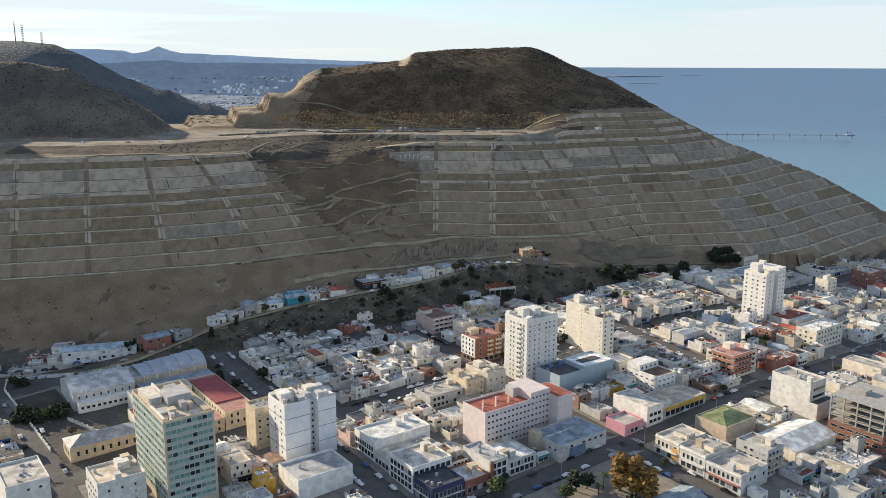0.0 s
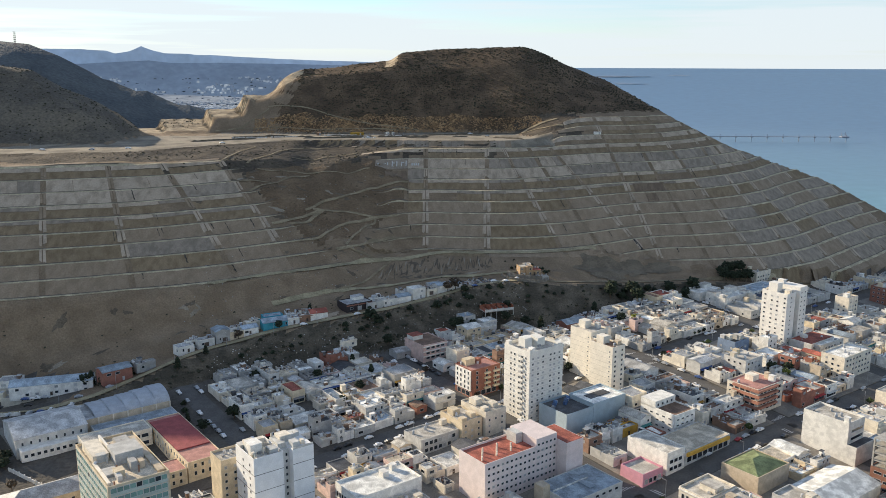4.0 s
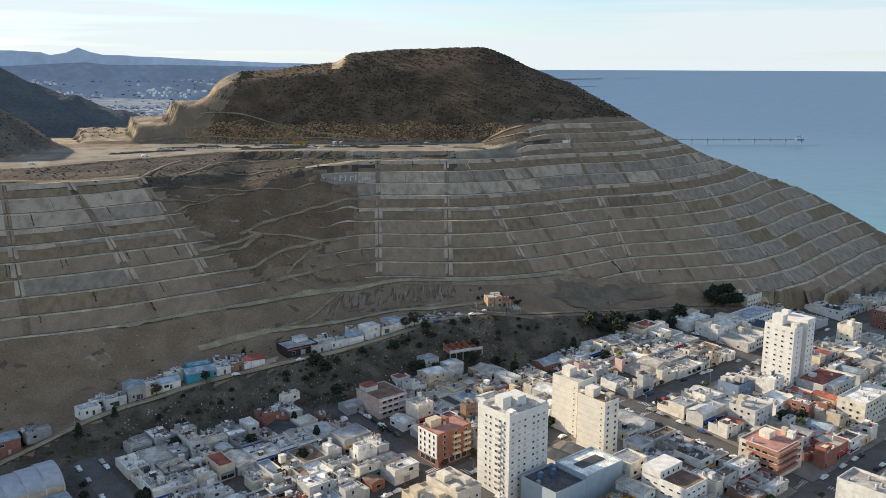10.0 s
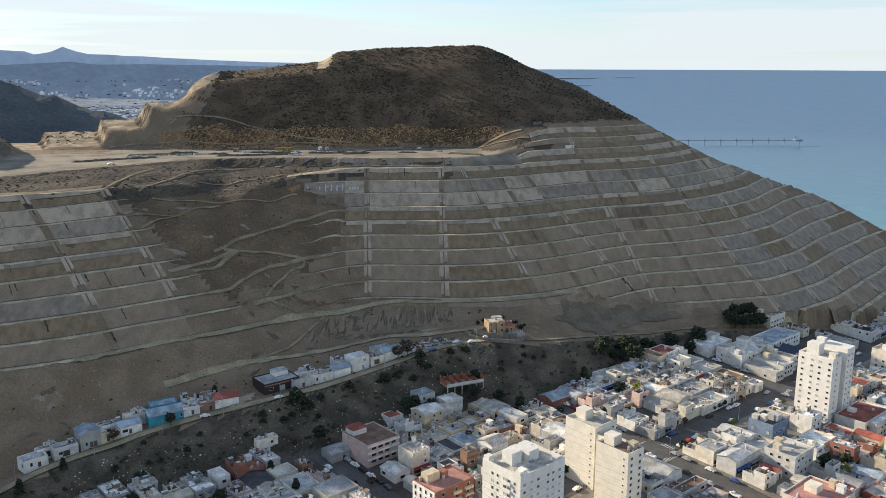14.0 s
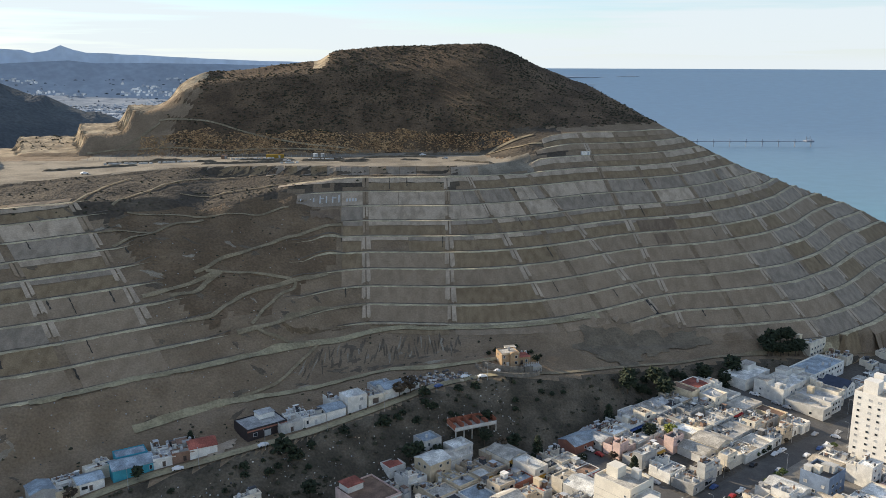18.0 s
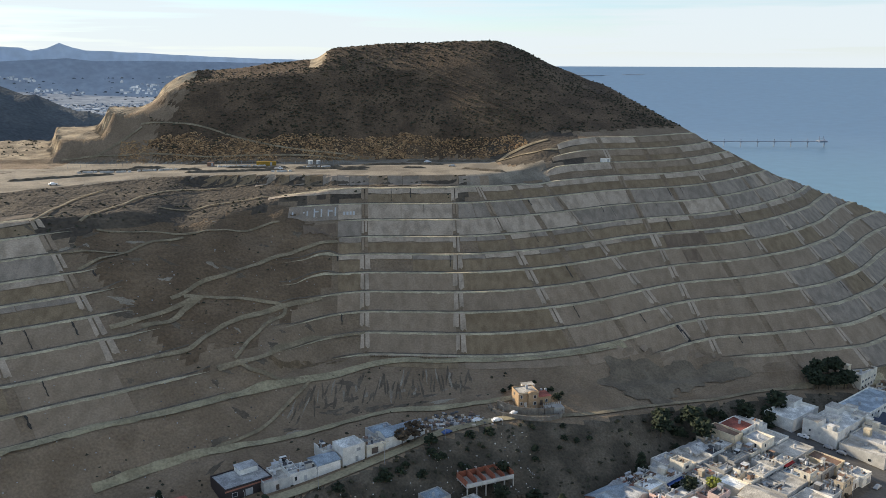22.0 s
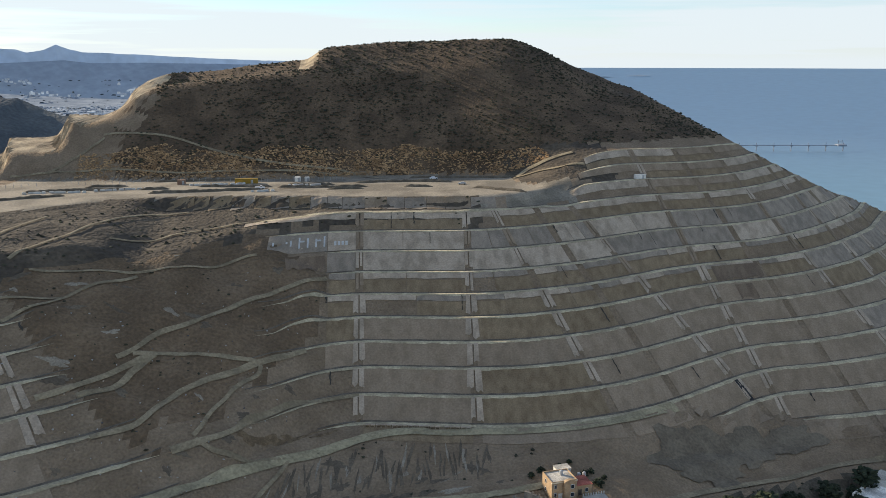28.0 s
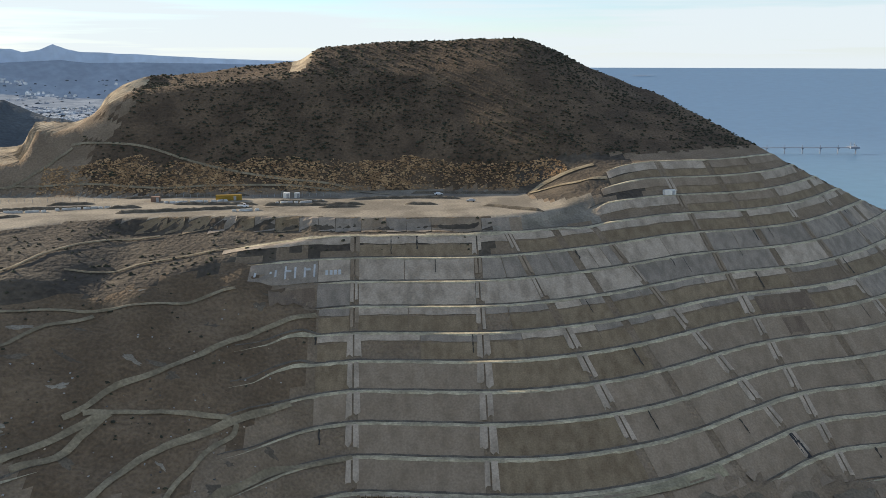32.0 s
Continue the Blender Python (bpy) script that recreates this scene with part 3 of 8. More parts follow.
        ob = sheet("berm", X, Y, land(X, Y) + 0.26, M_BERM, smooth=False)
        ob.parent = terrace
        # dirt and contact shade drawn as a dark strip in the inner crease
        line_w = np.array([rng.uniform(0.15, 0.75) for _ in xs]) * taper
        S = np.stack([(k + BERM) * RUN - 0.25 - line_w, (k + BERM) * RUN + 0.0 * xs, (k + BERM) * RUN + 0.2 + 0.4 * line_w])
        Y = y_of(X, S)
        sheet("gutter", X, Y, land(X, Y) + 0.21, M_FOOT_LINE, smooth=False).parent = terrace

# the stained facing strip under the plateau's edge
edge_strip = empty("terrace", "stained grey facing strip under the edge of the plateau", "terrace", kind="structure")
xa = -98.0
while xa < 66:
    xb = min(66.0, xa + rng.uniform(7, 13))
    xm = (xa + xb) / 2
    h0, h1 = line_up(xa + 0.1, xa + 0.1), line_up(xb - 0.1, xb - 0.1)
    drape("facing_panel", h0, h1, float(s_of(xm, BRINK(xm) - 7.5)), float(s_of(xm, BRINK(xm) - 0.6)), rng.choice((M_CONC, M_CONC_EARTH, M_CONC_BLUE)), edge_strip, 0.2, seg=2.5, rows=5, ragged=0.5)
    xa = xb
xa = -330.0
while xa < -172:
    xb = xa + rng.uniform(20, 40)
    drape("facing_panel", line_up(xa + 0.1, xa + 0.1), line_up(xb - 0.1, xb - 0.1), 9.2 * RUN, 9.62 * RUN, rng.choice((M_CONC, M_CONC_EARTH)), edge_strip, 0.14, ragged=0.5)
    xa = xb

# drainage chutes of paired concrete slabs down the face
for (xm, _x9, kind_), f in zip(CHUTES, FLOWS):
    if kind_ == 0:
        continue
    chute = empty("drainage_chute", "pale concrete drainage chute in paired slabs down the terraces", "drain", group="drainage chutes on the hill")
    k_lo, k_hi = (1, 9) if xm < 100 else ((0, 9) if xm < 165 else ((-1, 12) if xm < 180 else ((-2, 9) if xm < 300 else (-3, 7))))
    if xm < -60:
        k_lo = 3
    for k in range(k_lo, k_hi + 1):
        s0, s1 = (k - 1 + BERM) * RUN + 0.4, k * RUN - 0.2
        if kind_ != 2 and rng.random() < 0.15:
            continue
        wide = rng.uniform(1.4, 2.1) * (0.7 if k > 5 else 1.0)
        mat = M_CONC_PALE if k <= 5 or rng.random() < 0.35 else M_CONC
        for side in (-1, 1):
            fl = rng.uniform(0.8, 1.25)
            a0 = (lambda s, side=side: f(s) + side * 0.28)
            a1 = (lambda s, side=side, w=wide, fl=fl, s1=s1: f(s) + side * (0.28 + w * fl * (1 + 0.02 * (s1 - s))))
            lo, hi = (a0, a1) if side > 0 else (a1, a0)
            drape("slab", lo, hi, s0 + rng.uniform(0.2, 3.2), s1, mat, chute, 0.3, seg=0.7, rows=4, ragged=0.8)

# a dark tarred chute and earth streaks
tar = empty("tarred_chute", "short black tarred chute on the terrace", "drain")
drape("slab", flow(153.4, 0), flow(155.8, 0), -RUN * 0.8, -0.3, material("tar", (0.02, 0.02, 0.02), 0.7, 0.2, 0.5), tar, 0.3, seg=1.0, rows=4)

M_RUNNEL = material("damp_runnel", (0.062, 0.056, 0.046), 0.95, 0.3, 0.4, bump=0.2)
runnels = empty("runnels", "dark damp runnels washed down the facings", "stains", kind="structure")
for _ in range(46):
    x = rng.choice((rng.uniform(-215, -110), rng.uniform(-20, 330), rng.uniform(-20, 330)))
    k = rng.randint(1, 9) if x < -100 or x < 180 else rng.randint(-1, 8)
    s1 = k * RUN - rng.uniform(0.2, 0.8)
    f = flow(x, s1)
    w = rng.uniform(0.18, 0.6)
    drape("runnel", (lambda s, w=w, f=f: f(s) - w * (0.6 + 0.4 * np.sin(s * 1.7))), (lambda s, w=w, f=f: f(s) + w * (0.6 + 0.4 * np.cos(s * 2.3))),
          s1 - rng.uniform(3.0, 8.5), s1, M_RUNNEL, runnels, 0.27, seg=0.7, rows=7, ragged=0.6)
M_RUST_STAIN = material("brown_earth_slip", (0.190, 0.140, 0.095), 0.95, 0.3, 0.3, second=(0.145, 0.105, 0.072), bump=0.2, stretch=(1, 0.3, 0.3))
slips = empty("earth_slips", "brown earth slips over the concrete facings", "stains", kind="structure")
for x0, x1, k in ((-38, -21, 7), (167, 194, 5), (176, 186, 4)):
    drape("slip", flow(x0, (k - 0.4) * RUN), flow(x1, (k - 0.4) * RUN), (k - 0.75) * RUN, (k - 0.12) * RUN, M_RUST_STAIN, slips, 0.24, seg=1.5, rows=5, ragged=1.2)

# white scrawl on the upper facing
M_SCRAWL = material("white_scrawl", (0.50, 0.50, 0.48), 0.9, 0.2, 0.4)
scrawl = empty("painted_scrawl", "row of faded white painted strokes on concrete", "graffiti")
for i in range(7):
    xa = -44.5 + i * 3.7
    drape("stroke", (lambda s, xa=xa: np.full_like(np.asarray(s, float), xa)), (lambda s, xa=xa: np.full_like(np.asarray(s, float), xa + 0.75)),
          8 * RUN - 7.6, 8 * RUN - 2.0 - (i % 3) * 0.6, M_SCRAWL, scrawl, 0.26, seg=0.8)
    if i % 2:
        drape("stroke", (lambda s, xa=xa: np.full_like(np.asarray(s, float), xa)), (lambda s, xa=xa: np.full_like(np.asarray(s, float), xa + 2.6)),
              8 * RUN - 4.6, 8 * RUN - 3.7, M_SCRAWL, scrawl, 0.28, seg=0.8)
for i in range(4):
    xa = -17.6 + i * 1.7
    drape("stroke", (lambda s, xa=xa: np.full_like(np.asarray(s, float), xa)), (lambda s, xa=xa: np.full_like(np.asarray(s, float), xa + 1.1)),
          8 * RUN - 7.2, 8 * RUN - 5.0, M_SCRAWL, scrawl, 0.26, seg=0.6)


def rounded(points, step=2.5):
    """A Catmull-Rom line through plan points, evenly cut."""
    p = np.array([points[0]] + list(points) + [points[-1]], float)
    out = []
    for i in range(1, len(p) - 2):
        a, b, c, d = p[i - 1], p[i], p[i + 1], p[i + 2]
        n = max(2, int(np.hypot(*(c - b)) / step))
        for t in np.linspace(0, 1, n, endpoint=False):
            out.append(0.5 * ((2 * b) + (c - a) * t + (2 * a - 5 * b + 4 * c - d) * t * t + (3 * b - a - 3 * c + d) * t ** 3))
    out.append(p[-2])
    return np.array(out)


def ribbon(name, points, width, mat, lift=0.3, parent=None, seed=0, jitter=0.25, zfun=None, cols=4):
    line = rounded(points)
    tan = np.gradient(line, axis=0)
    tan /= np.maximum(np.hypot(tan[:, 0], tan[:, 1])[:, None], 1e-6)
    nor = np.stack([-tan[:, 1], tan[:, 0]], -1)
    r = random.Random(seed)
    half = np.convolve([width / 2 * (1 + 1.6 * r.uniform(-jitter, jitter)) for _ in range(len(line) + 6)], np.ones(7) / 7, mode="valid")
    offs = np.linspace(-1, 1, cols)
    P = line[None] + nor[None] * (half[None, :, None] * offs[:, None, None])
    zz = (zfun or land)(P[..., 0], P[..., 1]) + lift
    zz[0] -= 0.12
    zz[-1] -= 0.12
    ob = sheet(name, P[..., 0], P[..., 1], zz, mat, smooth=True)
    if parent is not None:
        ob.parent = parent
    return ob


TRACKS = [
    (3.4, [(-20, 722), (-41, 708), (-55, 695), (-67, 682), (-80, 674), (-87, 663), (-92, 658)]),
    (3.2, [(-87, 661), (-76, 666), (-63, 668), (-50, 671), (-44, 672), (-43, 668), (-49, 660), (-53, 652), (-57, 645), (-59, 638), (-61, 633)]),
    (4.4, [(-27, 685), (-38, 676), (-46, 670), (-57, 660), (-64, 654), (-70, 648), (-74, 642), (-79, 633), (-92, 624)]),
    (4.4, [(-6, 671), (-18, 667), (-30, 661), (-37, 654), (-44, 646), (-48, 639), (-54, 634), (-61, 630), (-67, 626)]),
    (3.2, [(-60, 632), (-56, 630), (-52, 629), (-45, 630), (-31, 636)]),
    (6.4, [(120, 669), (94, 657), (64, 650), (31, 651), (9, 653), (-6, 650), (-29, 637), (-43, 627), (-65, 611), (-86, 597), (-106, 586), (-124, 573), (-140, 563)]),
    (2.6, [(-30, 635), (-32, 630), (-41, 612), (-50, 599), (-62, 590)]),
    (5.4, [(60, 622), (46, 618), (28, 617), (8, 618), (-10, 613), (-30, 602), (-56, 591), (-74, 583), (-87, 575), (-101, 566)]),
    (3.0, [(-157, 680), (-154, 697), (-151, 717), (-142, 739)]),
    (3.0, [(-139, 689), (-134, 703), (-128, 715), (-120, 737), (-108, 755), (-87, 767)]),
    (2.4, [(-111, 723), (-97, 729), (-83, 739), (-57, 752)]),
    (2.2, [(-131, 687), (-106, 698), (-84, 704), (-63, 718), (-50, 724)]),
    (2.2, [(-147, 663), (-134, 670), (-116, 678)]),
    (2.8, [(-132, 661), (-118, 675), (-108, 688), (-94, 699)]),
    (4.2, [(-100, 638), (-90, 645), (-86, 654), (-83, 659), (-80, 664)]),
    (4.0, [(-112, 634), (-99, 644), (-87, 657), (-81, 663)]),
    (2.2, [(-200, 845), (-171, 847), (-110, 844), (-80, 846), (-43, 847), (-20, 845)]),
    (2.4, [(-155, 869), (-121, 868), (-94, 860), (-73, 855), (-48, 851), (-18, 848), (0, 841), (10, 836)]),
    (3.0, [(-180, 846), (-165, 857), (-154, 867)]),
    (4.8, [(80, 829), (86, 834), (94, 836), (104, 838), (114, 840)]),
    (4.2, [(78, 827), (90, 827), (101, 824), (117, 823)]),
    (8.0, [(-290, 442), (-245, 452), (-207, 458), (-180, 466), (-160, 482), (-150, 492), (-140, 503), (-127, 514), (-113, 522), (-100, 532), (-84, 540), (-70, 545), (-57, 551), (-45, 557), (-32, 563), (-22, 569), (-5, 580), (13, 590), (26, 598), (55, 606)]),
    (4.5, [(55, 606), (85, 613), (115, 628), (143, 640), (157, 645), (183, 657), (211, 665), (239, 672), (330, 702), (400, 745)]),
]
for i, (w, pts) in enumerate(TRACKS):
    tagged(ribbon("dirt_track", pts, w * (0.62 if w > 4.4 else 0.52), M_TRACK if w > 5 else M_PATH, 0.55, seed=i, jitter=0.15), "narrow pale dirt track on the hillside", "track", kind="structure")


def patch_grid(x, y, rx, ry, ang, seed, lift):
    """The points of a ragged-edged patch lying on the slope."""
    r = np.random.RandomState(seed)
    th = np.linspace(0, 2 * math.pi, 33)
    edge = 1 + 0.22 * np.sin(3 * th + r.rand() * 6) + 0.16 * np.sin(5 * th + r.rand() * 6) + 0.12 * np.sin(9 * th + r.rand() * 6)
    edge[-1] = edge[0]
    q = np.array([0.02, 0.3, 0.6, 0.85, 1.0])
    U, W = q[:, None] * edge[None] * np.cos(th)[None] * rx, q[:, None] * edge[None] * np.sin(th)[None] * ry
    c, s_ = math.cos(radians(ang)), math.sin(radians(ang))
    X, Y = x + U * c - W * s_, y + U * s_ + W * c
    Z = land(X, Y) + lift
    Z[-1] -= 0.1
    return X, Y, Z


def stain(name, label, x, y, rx, ry, ang, mat, parent=None, seed=0, lift=0.13):
    """A ragged-edged patch of other soil lying on the slope."""
    ob = sheet(name, *patch_grid(x, y, rx, ry, ang, seed, lift), mat)
    if parent is not None:
        ob.parent = parent
    return ob


def stains(name, label, spots, mats):
    """Countless small soil marks in one mesh: spots of (x, y, rx, ry, turn, which material, seed, lift)."""
    v, f, mi = [], [], []
    for x, y, rx, ry, ang, m_, seed, lift in spots:
        X, Y, Z = patch_grid(x, y, rx, ry, ang, seed, lift)
        n, m = X.shape
        i = len(v) + np.arange(n * m).reshape(n, m)
        v += np.stack([X, Y, Z], -1).reshape(-1, 3).tolist()
        f += np.stack([i[:-1, :-1], i[:-1, 1:], i[1:, 1:], i[1:, :-1]], -1).reshape(-1, 4).tolist()
        mi += [m_] * ((n - 1) * (m - 1))
    me = bpy.data.meshes.new(name)
    me.from_pydata(v, [], f)
    for m_ in mats:
        me.materials.append(m_)
    me.polygons.foreach_set("material_index", mi)
    me.polygons.foreach_set("use_smooth", [True] * len(mi))
    return tagged(new(name, me), label, "soil marks", kind="stuff")


M_DAMP = material("damp_dark_earth", (0.150, 0.120, 0.085), 1.0, 0.3, 0.15, second=(0.105, 0.084, 0.060), bump=0.3)
M_DRYGRASS = material("dry_brown_weeds", (0.19, 0.135, 0.08), 1.0, 0.35, 0.5, second=(0.12, 0.085, 0.05), bump=0.3)
M_PALE_SLIP = material("pale_loose_earth", (0.29, 0.25, 0.19), 1.0, 0.3, 0.2, second=(0.22, 0.185, 0.14), bump=0.2)
M_SLUMP = material("slumped_grey_earth", (0.178, 0.145, 0.103), 1.0, 0.3, 0.12, second=(0.132, 0.107, 0.076), bump=0.3)
slump = empty("earth_slump", "dark damp slump of earth on the lower slope", "slump", kind="structure")
for i, (x, y, rx, ry, a) in enumerate(((117, 648, 15, 9.5, 20), (134, 653, 18, 9, 24), (152, 661, 16, 7, 30), (170, 668, 14, 6, 26), (126, 641, 14, 6, 22))):
    stain("patch", "", x, y, rx, ry, a, M_SLUMP, slump, i, 0.42 + 0.05 * i)
spots = []
for i in range(60):
    x = -36 + i * 1.3 + rng.uniform(-0.8, 0.8)
    y0 = float(np.interp(x, [-35, -18, -5, 8, 22, 40], [626, 642, 645, 647, 648, 646]))
    spots.append((x, y0 - rng.uniform(4, 17), rng.uniform(0.25, 0.7), rng.uniform(2.0, 7.0), rng.uniform(-16, 6), 0 if i % 4 else 1, 40 + i, 0.14))
for i in range(10):
    spots.append((rng.uniform(-20, 36), rng.uniform(619, 630), rng.uniform(2, 5), rng.uniform(1.2, 2.4), 20, 0, 110 + i, 0.11))
stains("washed_bank", "dark gashes washed down the bank below the track", spots, (M_DAMP, M_PALE_SLIP))
weeds = empty("weed_strip", "strip of dry brown weeds along the track", "weeds", kind="structure")
for i in range(6):
    stain("patch", "", -43 + i * 6.8, 639.5 + i * 3.9, 5, 1.6, 28, M_DRYGRASS, weeds, 110 + i, 0.2)
spots = []
for i in range(110):
    if i < 50:
        x = rng.uniform(-170, -25)
        y = float(y_of(x, rng.uniform(5, 110)))
    elif i < 85:
        x = rng.uniform(-230, 60)
        y = float(FOOT(x)) - rng.uniform(8, 40)
    else:
        x = rng.uniform(-240, 40)
        y = rng.uniform(790, 838)
        if land(x, y) < 139:
            continue
    spots.append((x, y, rng.uniform(1.2, 5), rng.uniform(0.5, 1.8), rng.uniform(-30, 60), rng.choice((0, 0, 0, 1)), 200 + i, 0.10))
stains("soil_blots", "dark and pale blots of soil scattered over the slopes", spots, (M_DAMP, M_PALE_SLIP))

# scrub and tussocks
def tufts(name, places, sizes, mat, flat=0.75, seed=0):
    """Many small ragged plants in one mesh."""
    r = np.random.RandomState(seed)
    phi = np.array([0, 1, 2, 3, 4]) * 2 * np.pi / 5
    base = np.concatenate([np.stack([np.cos(phi), np.sin(phi), 0 * phi + 0.05], -1), np.stack([0.75 * np.cos(phi + 0.6), 0.75 * np.sin(phi + 0.6), 0 * phi + 0.6], -1), [[0, 0, 1.0]]])
    tri = []
    for i in range(5):
        j = (i + 1) % 5
        tri += [(i, j, 5 + i), (j, 5 + j, 5 + i), (5 + i, 5 + j, 10)]
    tri = np.array(tri)
    n = len(places)
    V = base[None] * (1 + 0.35 * r.randn(n, 11, 1)) * np.array([1, 1, flat]) * np.asarray(sizes)[:, None, None]
    V = V + np.asarray(places)[:, None, :]
    F = tri[None] + (np.arange(n) * 11)[:, None, None]
    me = bpy.data.meshes.new(name)
    me.from_pydata(V.reshape(-1, 3).tolist(), [], F.reshape(-1, 3).tolist())
    me.materials.append(mat)
    return new(name, me)


M_BUSH = material("dark_bush", (0.055, 0.055, 0.034), 1.0, 0.4, 0.3, bump=0.0)
M_TUSSOCK = material("straw_tussock", (0.452, 0.294, 0.152), 1.0, 0.35, 0.25, second=(0.263, 0.162, 0.083), bump=0.0)
nr = np.random.RandomState(5)
px, py = nr.uniform(-205, 235, 34000), nr.uniform(836, 985, 34000)
pz = land(px, py)
ok = (pz > 147) & (soil_kind(px, py, pz) == 1) & (nr.rand(34000) < np.clip(0.35 + 0.5 * wobble(px, py, 35, 2.2), 0.1, 0.9))
tagged(tufts("hill_scrub", np.stack([px, py, pz - 0.1], -1)[ok], nr.uniform(0.3, 1.0, ok.sum()), M_BUSH, 0.8, 1), "low dark scrub covering the hill's dome", "scrub", kind="stuff")
px, py = nr.uniform(-165, 100, 20000), nr.uniform(838, 868, 20000)
pz = land(px, py)
ok = (pz > 140.6) & (pz < 154 + 4 * wobble(px, py, 20, 0.5)) & (nr.rand(20000) < np.clip(0.5 + 0.5 * wobble(px, py, 12, 3.5), 0.1, 0.9))
tagged(tufts("tussock_grass", np.stack([px, py, pz - 0.1], -1)[ok], nr.uniform(0.32, 0.82, ok.sum()), M_TUSSOCK, 0.9, 2), "straw-coloured tussock grass at the foot of the dome", "grass", kind="stuff")
px, py = nr.uniform(-560, -225, 9000), nr.uniform(720, 960, 9000)
pz = land(px, py)
ok = (pz > 143) & (nr.rand(9000) < 0.5)
tagged(tufts("western_scrub", np.stack([px, py, pz - 0.1], -1)[ok], nr.uniform(0.35, 0.95, ok.sum()), M_BUSH, 0.8, 3), "low dark scrub on the western hill", "scrub", kind="stuff")
# tufts added to help darken the bank as shade would
px, py = nr.uniform(-260, 70, 9000), nr.uniform(660, 800, 9000)
pz = land(px, py)
ok = (soil_kind(px, py, pz) == 9) & (nr.rand(9000) < np.clip(0.12 + 0.3 * wobble(px, py, 14, 4.4), 0.02, 0.5))
tagged(tufts("bank_scrub", np.stack([px, py, pz - 0.1], -1)[ok], nr.uniform(0.3, 0.9, ok.sum()), M_BUSH, 0.8, 6), "dark scrub on the bank under the plateau", "scrub", kind="stuff")
px, py = nr.uniform(-150, 300, 9000), nr.uniform(470, 660, 9000)
pz = land(px, py)
ok = (soil_kind(px, py, pz) == 5) & (nr.rand(9000) < np.clip(0.45 + 0.5 * wobble(px, py, 16, 7.0), 0.05, 0.9))
tagged(tufts("bluff_scrub", np.stack([px, py, pz - 0.1], -1)[ok], nr.uniform(0.4, 1.2, ok.sum()), M_BUSH, 0.8, 4), "weedy scrub on the bluff above the town", "scrub", kind="stuff")
px, py = nr.uniform(-330, 60, 2600), nr.uniform(480, 720, 2600)
pz = land(px, py)
sk = soil_kind(px, py, pz)
ok = ((sk == 2) | ((sk == 0) & (py - FOOT(px) < -8))) & (nr.rand(2600) < np.clip(0.4 + 0.6 * wobble(px, py, 22, 9.0), 0.05, 0.9))
tagged(tufts("gully_scrub", np.stack([px, py, pz - 0.1], -1)[ok], nr.uniform(0.3, 0.8, ok.sum()), M_BUSH, 0.8, 6), "sparse scrub in the hill's bare gully", "scrub", kind="stuff")


# ---- the town ----
GRID = 36.0
CA, SA_ = math.cos(radians(GRID)), math.sin(radians(GRID))


def town_pt(a, b):
    return a * CA - b * SA_, a * SA_ + b * CA


A_LINES = [-45, 65, 176, 290, 403, 515, 628, 740]
B_LINES = [50, 152, 254, 360, 520]

M_WALLS = [material("wall_" + n, c, 0.9, 0.20, 0.35, bump=0.15, island=0.12, fine=10) for n, c in [
    ("white", (0.792, 0.767, 0.707)), ("warm_white", (0.748, 0.680, 0.562)), ("cream", (0.682, 0.572, 0.406)), ("light_grey", (0.572, 0.562, 0.530)),
    ("beige", (0.572, 0.475, 0.354)), ("grey", (0.396, 0.389, 0.369)), ("pale_pink", (0.660, 0.486, 0.426)), ("brown", (0.297, 0.184, 0.130)),
    ("brick_red", (0.330, 0.146, 0.104)), ("blue", (0.176, 0.232, 0.322)), ("ochre", (0.682, 0.389, 0.073)), ("teal", (0.242, 0.454, 0.458))]]
WALL_ODDS = [30, 22, 6, 18, 7, 9, 4, 5, 3, 0.4, 0.4, 0.4]
M_ROOFS = [material("roof_" + n, c, r, 0.42, 0.22, metal=m, bump=0.2, island=0.2, fine=9) for n, c, r, m in [
    ("grey_sheet", (0.484, 0.486, 0.478), 0.6, 0.0), ("white_membrane", (0.850, 0.842, 0.790), 0.8, 0.0), ("concrete", (0.572, 0.535, 0.468), 0.9, 0.0),
    ("red_tile", (0.396, 0.124, 0.088), 0.85, 0.0), ("rusty_sheet", (0.286, 0.184, 0.130), 0.8, 0.0), ("blue_grey_sheet", (0.363, 0.432, 0.489), 0.6, 0.0),
    ("dark_sheet", (0.094, 0.097, 0.104), 0.7, 0.0), ("beige_screed", (0.638, 0.551, 0.426), 0.9, 0.0), ("green_sheet", (0.220, 0.259, 0.125), 0.8, 0.0)]]
ROOF_ODDS = [23, 26, 27, 5, 7, 6, 7, 8, 0]
M_FRAME = material("window_frame", (0.55, 0.55, 0.54), 0.6, 0.1, 1.0, bump=0)
M_GLASS = material("window_glass", (0.035, 0.042, 0.05), 0.12, 0.2, 0.5, bump=0, spec=0.6, island=0.5)
M_SHUT = material("roller_shutter", (0.42, 0.42, 0.41), 0.7, 0.15, 1.5, bump=0.1, island=0.3)
M_DOOR = material("dark_door", (0.10, 0.075, 0.06), 0.6, 0.2, 1.0, bump=0, island=0.4)
M_TANK = material("water_tank", (0.50, 0.51, 0.52), 0.6, 0.15, 1.0, bump=0, island=0.3)
M_METAL = material("galvanised_metal", (0.40, 0.41, 0.42), 0.5, 0.15, 1.0, bump=0, metal=0.5)


